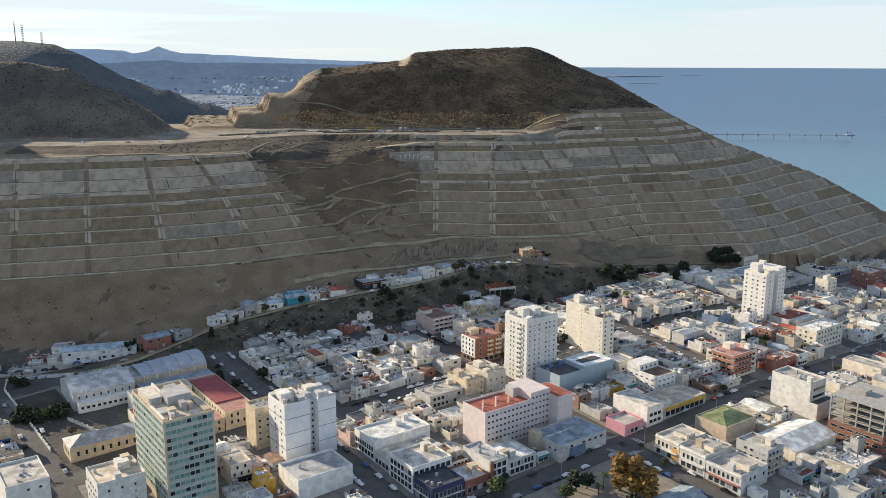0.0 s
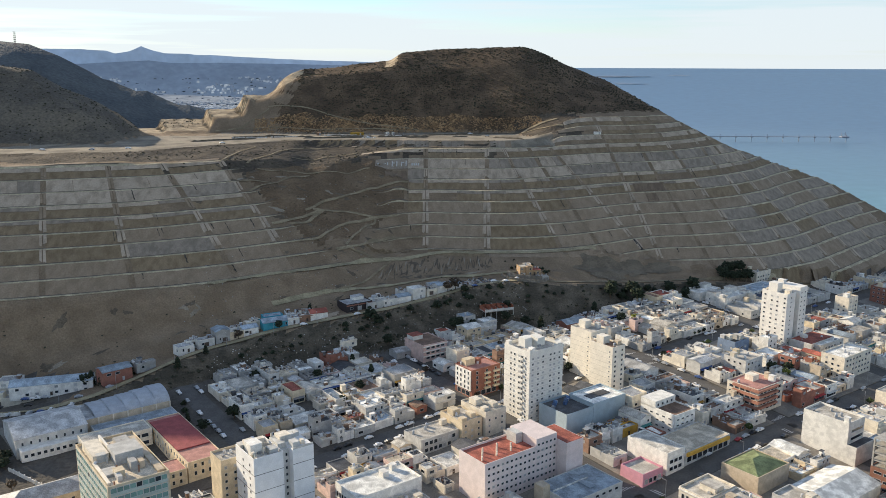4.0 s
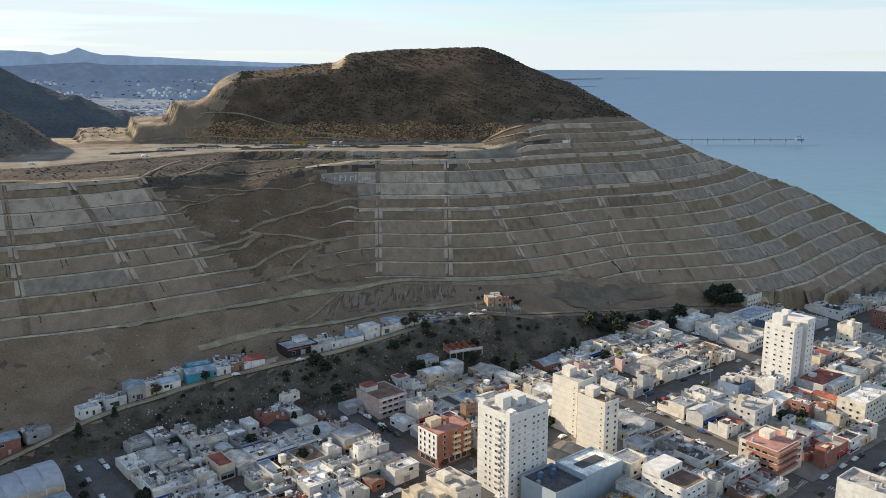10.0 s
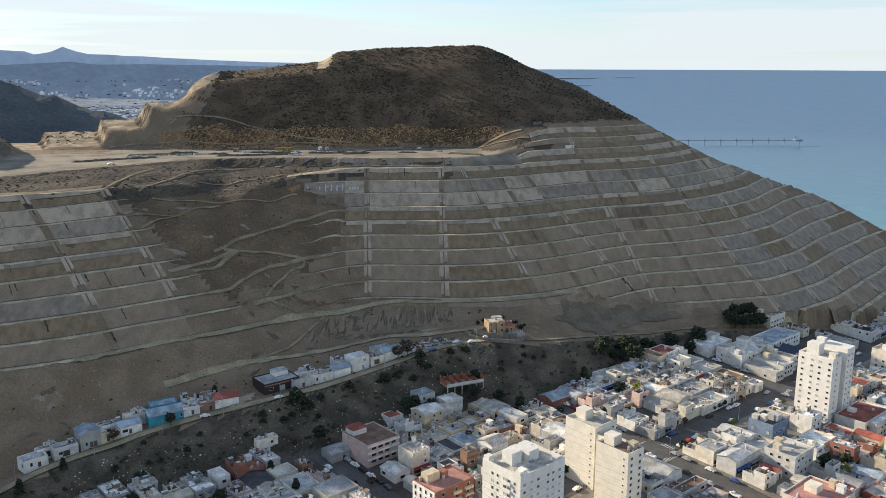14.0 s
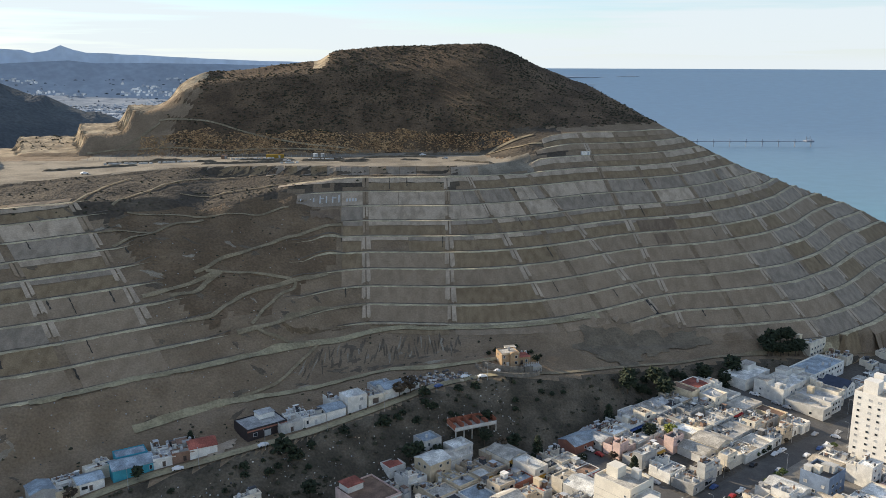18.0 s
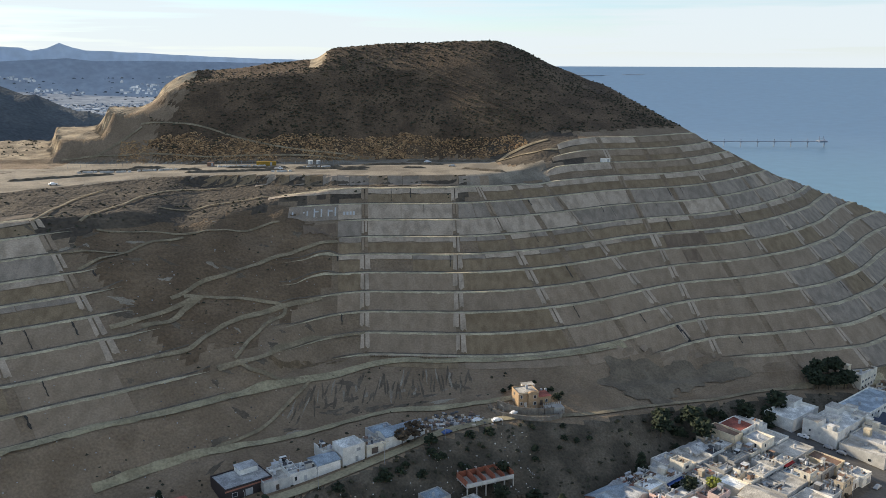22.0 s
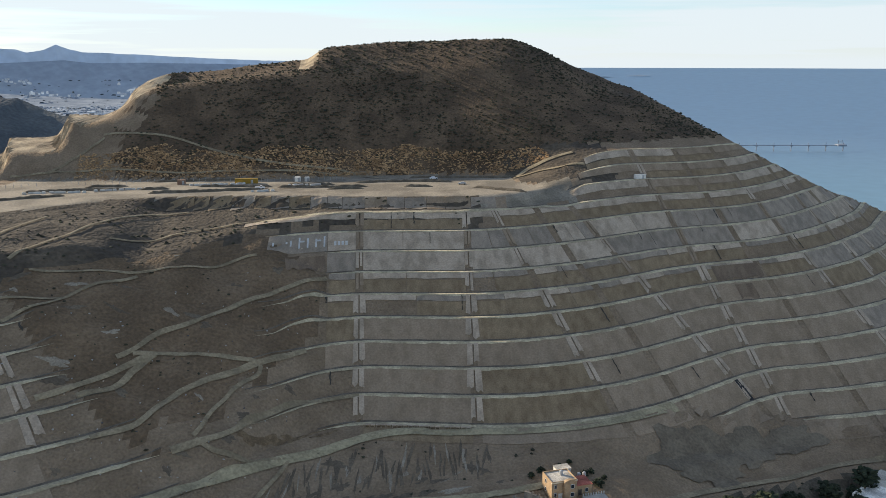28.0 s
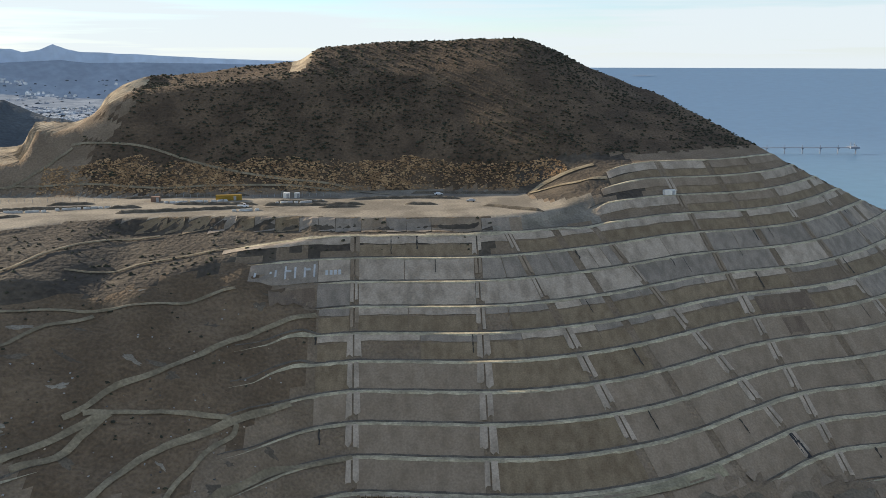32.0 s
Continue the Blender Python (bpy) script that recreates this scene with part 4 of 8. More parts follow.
def mesh_of(name, verts, faces, mats, idx=None, smooth=False, ties=()):
    me = bpy.data.meshes.new(name)
    me.from_pydata(verts, list(ties), faces)
    for m in mats:
        me.materials.append(m)
    if idx:
        me.polygons.foreach_set("material_index", idx)
    if smooth:
        me.polygons.foreach_set("use_smooth", [True] * len(me.polygons))
    me.update()
    return me


def box_data(x0, x1, y0, y1, z0, z1, base=0):
    v = [(x, y, z) for z in (z0, z1) for x, y in ((x0, y0), (x1, y0), (x1, y1), (x0, y1))]
    f = [(0, 3, 2, 1), (4, 5, 6, 7), (0, 1, 5, 4), (1, 2, 6, 5), (2, 3, 7, 6), (3, 0, 4, 7)]
    return v, [tuple(i + base for i in q) for q in f]


def boxes(name, list_, mat, tied=False):
    v, f = [], []
    for b in list_:
        bv, bf = box_data(*b, base=len(v))
        v += bv
        f += bf
    return mesh_of(name, v, f, [mat], ties=[(0, q) for q in range(8, len(v), 8)] if tied else ())


_cache = {}


def window_mesh(w, h, glass):
    key = ("win", round(w, 2), round(h, 2), glass.name)
    if key not in _cache:
        t, d = 0.09, 0.10
        o = [(-w / 2, -d, 0), (w / 2, -d, 0), (w / 2, -d, h), (-w / 2, -d, h)]
        i = [(-w / 2 + t, -d, t), (w / 2 - t, -d, t), (w / 2 - t, -d, h - t), (-w / 2 + t, -d, h - t)]
        g = [(x, 0.0 - 0.03, z) for x, _, z in i]
        bk = [(x, 0.06, z) for x, _, z in o]
        v = o + i + g + bk
        f = [(0, 1, 5, 4), (1, 2, 6, 5), (2, 3, 7, 6), (3, 0, 4, 7), (4, 5, 9, 8), (5, 6, 10, 9), (6, 7, 11, 10), (7, 4, 8, 11), (8, 9, 10, 11),
             (0, 12, 13, 1), (1, 13, 14, 2), (2, 14, 15, 3), (3, 15, 12, 0)]
        _cache[key] = mesh_of("window", v, f, [M_FRAME, glass], [0] * 8 + [1] + [0] * 4)
    return _cache[key]


def door_mesh(w, h, mat):
    key = ("door", round(w, 2), round(h, 2), mat.name)
    if key not in _cache:
        _cache[key] = boxes("door", [(-w / 2, w / 2, -0.08, 0.05, 0, h), (-w / 2 - 0.12, -w / 2, -0.12, 0.05, 0, h + 0.1), (w / 2, w / 2 + 0.12, -0.12, 0.05, 0, h + 0.1)], mat)
    return _cache[key]


def tank_mesh():
    if "tank" not in _cache:
        n, v, f = 10, [], []
        prof = [(0.0, 0.0), (0.62, 0.0), (0.62, 1.15), (0.5, 1.32), (0.22, 1.42), (0.22, 1.52), (0.0, 1.52)]
        for r, z in prof:
            v += [(r * math.cos(2 * math.pi * i / n), r * math.sin(2 * math.pi * i / n), z + 0.35) for i in range(n)]
        for j in range(len(prof) - 1):
            f += [(j * n + i, j * n + (i + 1) % n, (j + 1) * n + (i + 1) % n, (j + 1) * n + i) for i in range(n)]
        for sx in (-0.4, 0.4):
            bv, bf = box_data(sx - 0.08, sx + 0.08, -0.5, 0.5, 0, 0.36, len(v))
            v += bv
            f += bf
        _cache["tank"] = mesh_of("water_tank", v, f, [M_TANK], smooth=False)
    return _cache["tank"]


def walls_mesh(w, d, h, par, mat, thick=0.22, foot=1.2):
    o = [(-w / 2, -d / 2), (w / 2, -d / 2), (w / 2, d / 2), (-w / 2, d / 2)]
    t = thick
    n = [(-w / 2 + t, -d / 2 + t), (w / 2 - t, -d / 2 + t), (w / 2 - t, d / 2 - t), (-w / 2 + t, d / 2 - t)]
    v = [(x, y, -foot) for x, y in o] + [(x, y, h + par) for x, y in o] + [(x, y, h + par) for x, y in n] + [(x, y, h - 0.3) for x, y in n]
    f = []
    for i in range(4):
        j = (i + 1) % 4
        f += [(i, j, 4 + j, 4 + i), (4 + i, 4 + j, 8 + j, 8 + i), (8 + i, 8 + j, 12 + j, 12 + i)]
    return mesh_of("wall", v, f, [mat])


def volumes_mesh(vols, mat, par, thick=0.22, foot=1.2):
    """Walls of several butted volumes (x0, x1, y0, y1, h), each with its own parapet."""
    v, f, ties = [], [], []
    for x0, x1, y0, y1, h in vols:
        if v:
            ties.append((0, len(v)))       # one footing ties the rooms together
        p_ = par * brng.uniform(0.5, 1.3)
        o = [(x0, y0), (x1, y0), (x1, y1), (x0, y1)]
        t = thick
        n = [(x0 + t, y0 + t), (x1 - t, y0 + t), (x1 - t, y1 - t), (x0 + t, y1 - t)]
        b = len(v)
        v += [(x, y, -foot) for x, y in o] + [(x, y, h + p_) for x, y in o] + [(x, y, h + p_) for x, y in n] + [(x, y, h - 0.3) for x, y in n]
        for i in range(4):
            j = (i + 1) % 4
            f += [(b + i, b + j, b + 4 + j, b + 4 + i), (b + 4 + i, b + 4 + j, b + 8 + j, b + 8 + i), (b + 8 + i, b + 8 + j, b + 12 + j, b + 12 + i)]
    x0, x1, y0, y1, h = vols[0]
    bands = [(x0 - 0.14, x1 + 0.14, y0 - brng.uniform(0.25, 0.5), y0 - 0.003, h - 0.35, h - 0.1)]      # cornice over the street front, ledges at each floor
    for q in range(1, int(h // 3)):
        bands.append((x0 + 0.2, x1 - 0.2, y0 - brng.choice((0.2, 0.3, 0.9)), y0 - 0.003, q * 3.0 + 0.25, q * 3.0 + brng.choice((0.45, 0.5, 1.1))))
    for x0, x1, y0, y1, h in vols[1:]:
        if brng.random() < 0.4 and y1 - y0 > 2.5:      # a party wall standing above the roofs
            bands.append((x0 - 0.1, x0 + 0.12, y0 + 0.1, y1 - 0.1, h - 0.2, h + brng.uniform(1.0, 2.2)))
    for q in bands:
        ties.append((0, len(v)))
        bv, bf = box_data(*q, base=len(v))
        v += bv
        f += bf
    return mesh_of("wall", v, f, [mat], ties=ties)


def fittings_mesh(vols, n):
    """Small roof fittings: pipes, hoods, low chimneys, ducts and grilles."""
    bl = []
    for _ in range(n):
        x0, x1, y0, y1, h = brng.choice(vols)
        if x1 - x0 < 2.2 or y1 - y0 < 2.2:
            continue
        x, y = brng.uniform(x0 + 0.7, x1 - 0.9), brng.uniform(y0 + 0.7, y1 - 0.9)
        r = brng.random()
        if r < 0.14:
            l_, w_ = min(brng.uniform(1.2, 3.2), x1 - x - 0.3), min(brng.uniform(1.0, 2.4), y1 - y - 0.3)
            bl.append((x, x + l_, y, y + w_, h, h + brng.uniform(0.12, 0.3)))
        elif r < 0.22:
            l_, w_ = min(brng.uniform(1.6, 3.0), x1 - x - 0.3), min(brng.uniform(1.4, 2.6), y1 - y - 0.3)
            hh = brng.uniform(1.6, 2.5)
            bl += [(x, x + l_, y, y + w_, h, h + hh), (x - 0.2, x + l_ + 0.2, y - 0.3, y + w_ + 0.2, h + hh, h + hh + 0.12)]
        elif r < 0.42:
            s_ = brng.uniform(0.12, 0.28)
            hh = brng.uniform(0.6, 1.8)
            bl += [(x - s_, x + s_, y - s_, y + s_, h, h + hh), (x - s_ * 1.4, x + s_ * 1.4, y - s_ * 1.4, y + s_ * 1.4, h + hh, h + hh + 0.12)]
        elif r < 0.6:
            l_ = min(brng.uniform(0.8, 3.0), x1 - x - 0.3)
            bl.append((x, x + l_, y, y + 0.35, h, h + brng.uniform(0.25, 0.6)))
        elif r < 0.85:
            l_, w_ = brng.uniform(0.5, 1.2), brng.uniform(0.4, 0.9)
            hh = brng.uniform(0.5, 1.3)
            bl += [(x - l_ / 2, x + l_ / 2, y - w_ / 2, y + w_ / 2, h, h + hh)]
        else:
            bl += [(x, x + 0.06, y, y + 0.06, h, h + brng.uniform(1.8, 3.5)), (x - 0.5, x + 0.55, y, y + 0.05, h + 1.6, h + 1.65)]
    return bl


def gable_mesh(w, d, h, rise, mat, along="x", over=0.3, foot=0):
    """A sheet roof of two slopes with thickness, and its gable ends."""
    if along == "x":
        a, b = w / 2 + over, d / 2 + over
        top = [(-a, -b, h), (a, -b, h), (a, 0, h + rise), (-a, 0, h + rise), (a, b, h), (-a, b, h)]
    else:
        a, b = d / 2 + over, w / 2 + over
        top = [(b, -a, h), (b, a, h), (0, a, h + rise), (0, -a, h + rise), (-b, a, h), (-b, -a, h)]
    v = top + [(x, y, z - 0.22) for x, y, z in top]
    f = [(0, 1, 2, 3), (3, 2, 4, 5), (7, 6, 9, 8), (8, 9, 11, 10), (0, 6, 7, 1), (5, 4, 10, 11), (1, 7, 8, 2), (2, 8, 10, 4), (0, 3, 9, 6), (3, 5, 11, 9)]
    return mesh_of("roof", v, f, [mat])


def hip_mesh(w, d, h, rise, mat, over=0.3):
    a, b = w / 2 + over, d / 2 + over
    r = max(a - b, 0.2) if a > b else 0.2
    q = max(b - a, 0.2) if b > a else 0.2
    v = [(-a, -b, h), (a, -b, h), (a, b, h), (-a, b, h)]
    if a >= b:
        v += [(-r, 0, h + rise), (r, 0, h + rise)]
        f = [(0, 1, 5, 4), (1, 2, 5), (2, 3, 4, 5), (3, 0, 4), (0, 3, 2, 1)]
    else:
        v += [(0, -q, h + rise), (0, q, h + rise)]
        f = [(0, 1, 4), (1, 2, 5, 4), (2, 3, 5), (3, 0, 4, 5), (0, 3, 2, 1)]
    return mesh_of("roof", v, f, [mat])


brng = random.Random(21)


def pick(items, odds):
    return brng.choices(items, odds)[0]


class Lot:
    """A building's frame: its origin on the ground at the middle of the plot, x along the street, y away from it."""

    def __init__(self, cx, cy, ang, z=None):
        self.z = float(town_z(cx, cy)) if z is None else z
        self.m = pose(cx, cy, self.z, 0, 0, ang)


def put(name, me, parent, x=0, y=0, z=0, rz=0, label=""):
    ob = new(name, me)
    ob.parent = parent
    ob.matrix_basis = pose(x, y, z, 0, 0, rz)
    if label:
        ob["label"] = label
    return ob


def row_of_windows(parent, face, w, d, z, ww, wh, gap, inset=1.0, odds=1.0, shutters=0.25, at_x=None):
    """Windows along one wall: face 'S' looks along -y, 'W' along -x, 'N' along +y, 'E' along +x."""
    length = w if face in "SN" else d
    n = max(1, int((length - 2 * inset + gap) / (ww + gap)))
    span = n * ww + (n - 1) * gap
    for i in range(n):
        if brng.random() > odds:
            continue
        p = -span / 2 + ww / 2 + i * (ww + gap)
        me = window_mesh(ww, wh, M_SHUT if brng.random() < shutters else M_GLASS)
        x, y, r = {"S": (p, -d / 2, 0), "N": (p, d / 2, 180), "W": (-w / 2, p, -90), "E": (w / 2, p, 90)}[face]
        put("window", me, parent, x, y, z, r)


COLOUR = {m.name: m.name.split("_", 1)[1].replace("_", " ") for m in M_WALLS + M_ROOFS}


def roof_clutter(b, w, d, h, n, big=False):
    for _ in range(n):
        x, y = brng.uniform(-w / 2 + 1.3, w / 2 - 1.3), brng.uniform(-d / 2 + 1.3, d / 2 - 1.3)
        r = brng.random()
        if r < 0.45:
            put("water_tank", tank_mesh(), b, x, y, h, brng.uniform(0, 90))
        elif r < 0.75:
            key = ("ac", brng.randrange(3))
            if key not in _cache:
                q = 0.5 + 0.2 * key[1]
                _cache[key] = boxes("vent_box", [(-q, q, -0.4, 0.4, 0.12, 0.85), (-q - 0.05, q + 0.05, -0.45, 0.45, 0.85, 0.92), (-q, -q + 0.1, -0.4, 0.4, 0, 0.12), (q - 0.1, q, -0.4, 0.4, 0, 0.12)], M_METAL)
            put("vent_box", _cache[key], b, x, y, h, brng.choice((0, 90)))
        else:
            hh = 2.3 + brng.random()
            ww, dd = brng.uniform(1.8, min(3.4, w * 0.5)), brng.uniform(1.8, min(3.6, d * 0.5))
            x = max(-w / 2 + ww / 2 + 0.25, min(w / 2 - ww / 2 - 0.25, x))
            y = max(-d / 2 + dd / 2 + 0.25, min(d / 2 - dd / 2 - 0.25, y))
            me = boxes("stair_box", [(-ww / 2, ww / 2, -dd / 2, dd / 2, 0, hh), (-ww / 2 - 0.15, ww / 2 + 0.15, -dd / 2 - 0.15, dd / 2 + 0.15, hh, hh + 0.15)], brng.choice(M_WALLS[:5]))
            put("stair_box", me, b, x, y, h)


M_SIGNS = [material("fascia_" + n, c, 0.6, 0.1, 1.0, bump=0) for n, c in (("white", (0.62, 0.61, 0.58)), ("black", (0.03, 0.03, 0.035)), ("red", (0.40, 0.05, 0.05)), ("blue", (0.06, 0.12, 0.32)), ("teal", (0.08, 0.28, 0.28)), ("ochre", (0.50, 0.30, 0.06)), ("grey", (0.25, 0.25, 0.26)))]


def shop_mesh(w, c):
    """A glazed shop front under a fascia board and a shallow canopy."""
    key = ("shop", w, c)
    if key not in _cache:
        n = max(2, int(w / 2.2))
        bl = [(-w / 2 + q * w / n + 0.12, -w / 2 + (q + 1) * w / n - 0.12, -0.06, 0.05, 0.35, 2.5) for q in range(n)]
        bl += [(-w / 2 - 0.1, w / 2 + 0.1, -0.3, 0.02, 2.6, 3.2), (-w / 2, w / 2, -1.3, -0.02, 2.48, 2.58)]
        me = boxes("shop_front", bl, M_GLASS, True)
        me.materials.append(M_SIGNS[c])
        me.polygons.foreach_set("material_index", [0] * 6 * n + [1] * 12)
        _cache[key] = me
    return _cache[key]


def house(cx, cy, w, d, floors, ang=GRID, wall=None, roof=None, style=None, z=None, name="house", label="", category="house", group="", storey=3.0, detail=True, clutter=None):
    """A small town building with its walls, roof, windows, door and roof clutter."""
    lot = Lot(cx, cy, ang, z)
    wall = wall or pick(M_WALLS, WALL_ODDS)
    roof = roof or pick(M_ROOFS, ROOF_ODDS)
    style = style or brng.choices(["flat", "gable", "mono"], [68, 17, 15])[0]
    h = floors * storey + (0.4 if floors > 1 else 0.6)
    words = {1: "single-storey", 2: "two-storey", 3: "three-storey"}.get(floors, "tall")
    if not label:
        label = "%s %s-walled %s with a %s %s roof" % (words, COLOUR[wall.name], name.replace("_", " "), COLOUR[roof.name], {"flat": "flat", "gable": "gabled", "mono": "sloping"}[style])
    if name == "house" and floors == 3:
        name, category = "apartment_house", "apartment building"
    elif name == "house" and style != "flat" and floors == 1:
        name, category = "workshop", "workshop"
    elif name == "house" and floors == 2:
        name = "two_storey_house"
        label = label.replace("two-storey ", "")
    label = label.replace("-walled house", "-walled " + name.replace("two_storey", "two-storey").replace("_", " "))
    b = empty(name, label, category, lot.m, group)
    if style == "flat":
        par = brng.uniform(0.25, 0.8)
        hl = h - storey if floors > 1 else h - brng.choice((0.0, 0.4, 0.8))
        c = brng.uniform(0.32, 0.6)
        if brng.random() < 0.12 or min(w, d) < 6:
            vols = [(-w / 2, w / 2, -d / 2, d / 2, h)]
        else:
            yc = -d / 2 + d * c
            vols = [(-w / 2, w / 2, -d / 2, yc, h)]
            if floors > 1 and w > 7 and brng.random() < 0.6:
                xc = -w / 2 + w * brng.uniform(0.4, 0.7)
                vols = [(-w / 2, xc, -d / 2, yc, h), (xc, w / 2, -d / 2, yc, hl + 0.3)]
            # the back of the plot: rooms, sheds and open yards of all heights
            xs_ = [-w / 2]
            while xs_[-1] < w / 2 - 0.1:
                nx = xs_[-1] + brng.uniform(2.6, 5.0)
                xs_.append(w / 2 if w / 2 - nx < 2.2 else nx)
            for xa, xb in zip(xs_[:-1], xs_[1:]):
                ya = yc
                while ya < d / 2 - 0.1:
                    yb = ya + brng.uniform(2.8, 6.0)
                    yb = d / 2 if d / 2 - yb < 2.4 else yb
                    if brng.random() < 0.74:
                        vols.append((xa, xb, ya, yb, brng.choice((2.3, 2.6, 3.0, 3.4, hl, hl)) + brng.uniform(-0.15, 0.15)))
                    ya = yb
        put("wall", volumes_mesh(vols, wall, par), b)
        rme = boxes("roof", [(x0 + 0.22, x1 - 0.22, y0 + 0.22, y1 - 0.22, hh - 0.25, hh) for x0, x1, y0, y1, hh in vols], roof, True)
        for m_ in brng.choices(M_ROOFS, ROOF_ODDS, k=3):
            rme.materials.append(m_)
        rme.polygons.foreach_set("material_index", [q_ for n_ in range(len(vols)) for q_ in [0 if n_ < 1 else brng.choice((0, 1, 2, 3))] * 6])
        put("roof", rme, b)
        bl = fittings_mesh(vols, brng.randint(13, 24))
        if bl:
            cme = boxes("rooftop_clutter", bl, M_METAL)
            for m_ in (M_WALLS[0], M_WALLS[5], M_ROOFS[6], M_ROOFS[4], M_TANK):
                cme.materials.append(m_)
            cme.polygons.foreach_set("material_index", [q_ for _ in bl for q_ in [brng.randrange(6)] * 6])
            tagged(put("rooftop_clutter", cme, b), kind="stuff")
        tanks = brng.choice((0, 0, 1, 1)) if clutter is None else clutter
        for _ in range(tanks):
            x0, x1, y0, y1, hh = brng.choice(vols)
            put("water_tank", tank_mesh(), b, brng.uniform(x0 + 1, max(x0 + 1.1, x1 - 1)), brng.uniform(y0 + 1, max(y0 + 1.1, y1 - 1)), hh)
        if brng.random() < 0.22:
            roof_clutter(b, vols[0][1] - vols[0][0], vols[0][3] - vols[0][2], vols[0][4], 1)
        wall_w = vols[0]
    elif style == "gable":
        along = "x" if w > d else "y"
        rise = min(w, d) * brng.uniform(0.13, 0.2)
        put("wall", walls_mesh(w, d, h, 0.0, wall), b)
        put("roof", gable_mesh(w, d, h + 0.06, rise, roof, along), b)
        ends = [(-w / 2, 0), (w / 2, 0)] if along == "x" else [(0, -d / 2), (0, d / 2)]
        v = []
        for ex, ey in ends:
            if along == "x":
                v += [(ex * 0.997, -d / 2, h - 0.02), (ex * 0.997, d / 2, h - 0.02), (ex * 0.997, 0, h + rise - 0.18)]
            else:
                v += [(-w / 2, ey * 0.997, h - 0.02), (w / 2, ey * 0.997, h - 0.02), (0, ey * 0.997, h + rise - 0.18)]
        put("gable", mesh_of("gable", v, [(0, 1, 2), (3, 4, 5)], [wall], ties=[(0, 3)]), b)
    else:
        fall = brng.uniform(0.5, 1.1)
        put("wall", walls_mesh(w, d, h - fall, fall + 0.35, wall), b)
        v = [(-w / 2 + 0.2, -d / 2 + 0.2, h - fall), (w / 2 - 0.2, -d / 2 + 0.2, h - fall), (w / 2 - 0.2, d / 2 - 0.2, h), (-w / 2 + 0.2, d / 2 - 0.2, h)]
        v += [(x, y, q - 0.2) for x, y, q in v]
        put("roof", mesh_of("roof", v, [(0, 1, 2, 3), (7, 6, 5, 4), (0, 4, 5, 1), (1, 5, 6, 2), (2, 6, 7, 3), (3, 7, 4, 0)], [roof]), b)
        if brng.random() < 0.5:
            put("water_tank", tank_mesh(), b, brng.uniform(-w / 3, w / 3), 0, h - fall / 2)
    if detail:
        ww, wh = brng.choice([(1.3, 1.3), (1.8, 1.4), (1.1, 1.7), (2.4, 1.4)])
        far_off = math.hypot(cx, cy) > 560
        sx0, sx1, sy0, sy1 = (vols[0][:4] if style == "flat" else (-w / 2, w / 2, -d / 2, d / 2))
        mx, my, vw, vd = (sx0 + sx1) / 2, (sy0 + sy1) / 2, sx1 - sx0, sy1 - sy0
        shop = group == "town houses" and vw > 6 and (floors > 1 or brng.random() < 0.3) and brng.random() < 0.6
        if shop:
            put("shop_front", shop_mesh(round(vw - 1.0), brng.randrange(7)), b, mx, sy0, 0)
        for k in range(floors):
            zz = k * storey + 1.0
            if k == 0 and shop:
                continue
            if k == 0 and brng.random() < 0.75:
                put("door", door_mesh(*brng.choice([(0.95, 2.1), (0.95, 2.1), (2.6, 2.4)]), brng.choice((M_DOOR, M_DOOR, M_SHUT))), b, mx + brng.uniform(-vw / 5, vw / 5), sy0, 0)
            for face, odd in (("S", 0.58), ("W", 0.28)):
                length = vw if face == "S" else vd
                gap = brng.uniform(2.0, 3.2)
                n = int((length - 2.0 + gap) / (ww + gap))
                for i in range(n):
                    if brng.random() > odd * (0.55 if k == 0 else 1.0) * (0.7 if far_off else 1.0):
                        continue
                    p = -(n * ww + (n - 1) * gap) / 2 + ww / 2 + i * (ww + gap)
                    me = window_mesh(ww, wh, M_SHUT if brng.random() < 0.25 else M_GLASS)
                    if face == "S":
                        put("window", me, b, mx + p, sy0, zz)
                    else:
                        put("window", me, b, sx0, my + p, zz, -90)
    return b


# ---- streets and blocks ----
def town_road(name, p0, p1, width):
    n = 24
    pts = [(p0[0] + (p1[0] - p0[0]) * i / n, p0[1] + (p1[1] - p0[1]) * i / n) for i in range(n + 1)]
    return tagged(ribbon(name, pts, width, M_ASPHALT, 0.10, jitter=0.0, zfun=town_z, cols=4), "worn grey asphalt street between the blocks", "street", kind="structure")


def avenue_b(a):
    """The avenue's middle line, which bends slightly on its way east."""
    return float(np.interp(a, [176, 290, 350, 410, 520, 760], [360, 360, 357, 350.8, 348.5, 346]))


for b in (152, 254):
    town_road("road", town_pt(20, b), town_pt(760, b), 12.5)
tagged(ribbon("road", [town_pt(a, avenue_b(a)) for a in range(176, 760, 22)], 11.0, M_ASPHALT, 0.11, jitter=0.0, zfun=town_z), "worn grey asphalt street between the blocks", "street", kind="structure")
town_road("road", town_pt(20, 374), town_pt(176, 374), 12.0)
for a, b0, b1 in ((65, 150, 480), (176, 150, 492), (290, 150, 452), (403, 150, 420), (515, 150, 400), (628, 150, 360)):
    town_road("road", town_pt(a, b0), town_pt(a, b1), 12.5)
tagged(ribbon("road", [town_pt(485, 350), town_pt(525, 331), town_pt(570, 320), town_pt(611, 313), town_pt(700, 300)], 12, M_ASPHALT, 0.13, jitter=0.0, zfun=town_z),
              "worn grey asphalt street between the blocks", "street", kind="structure")


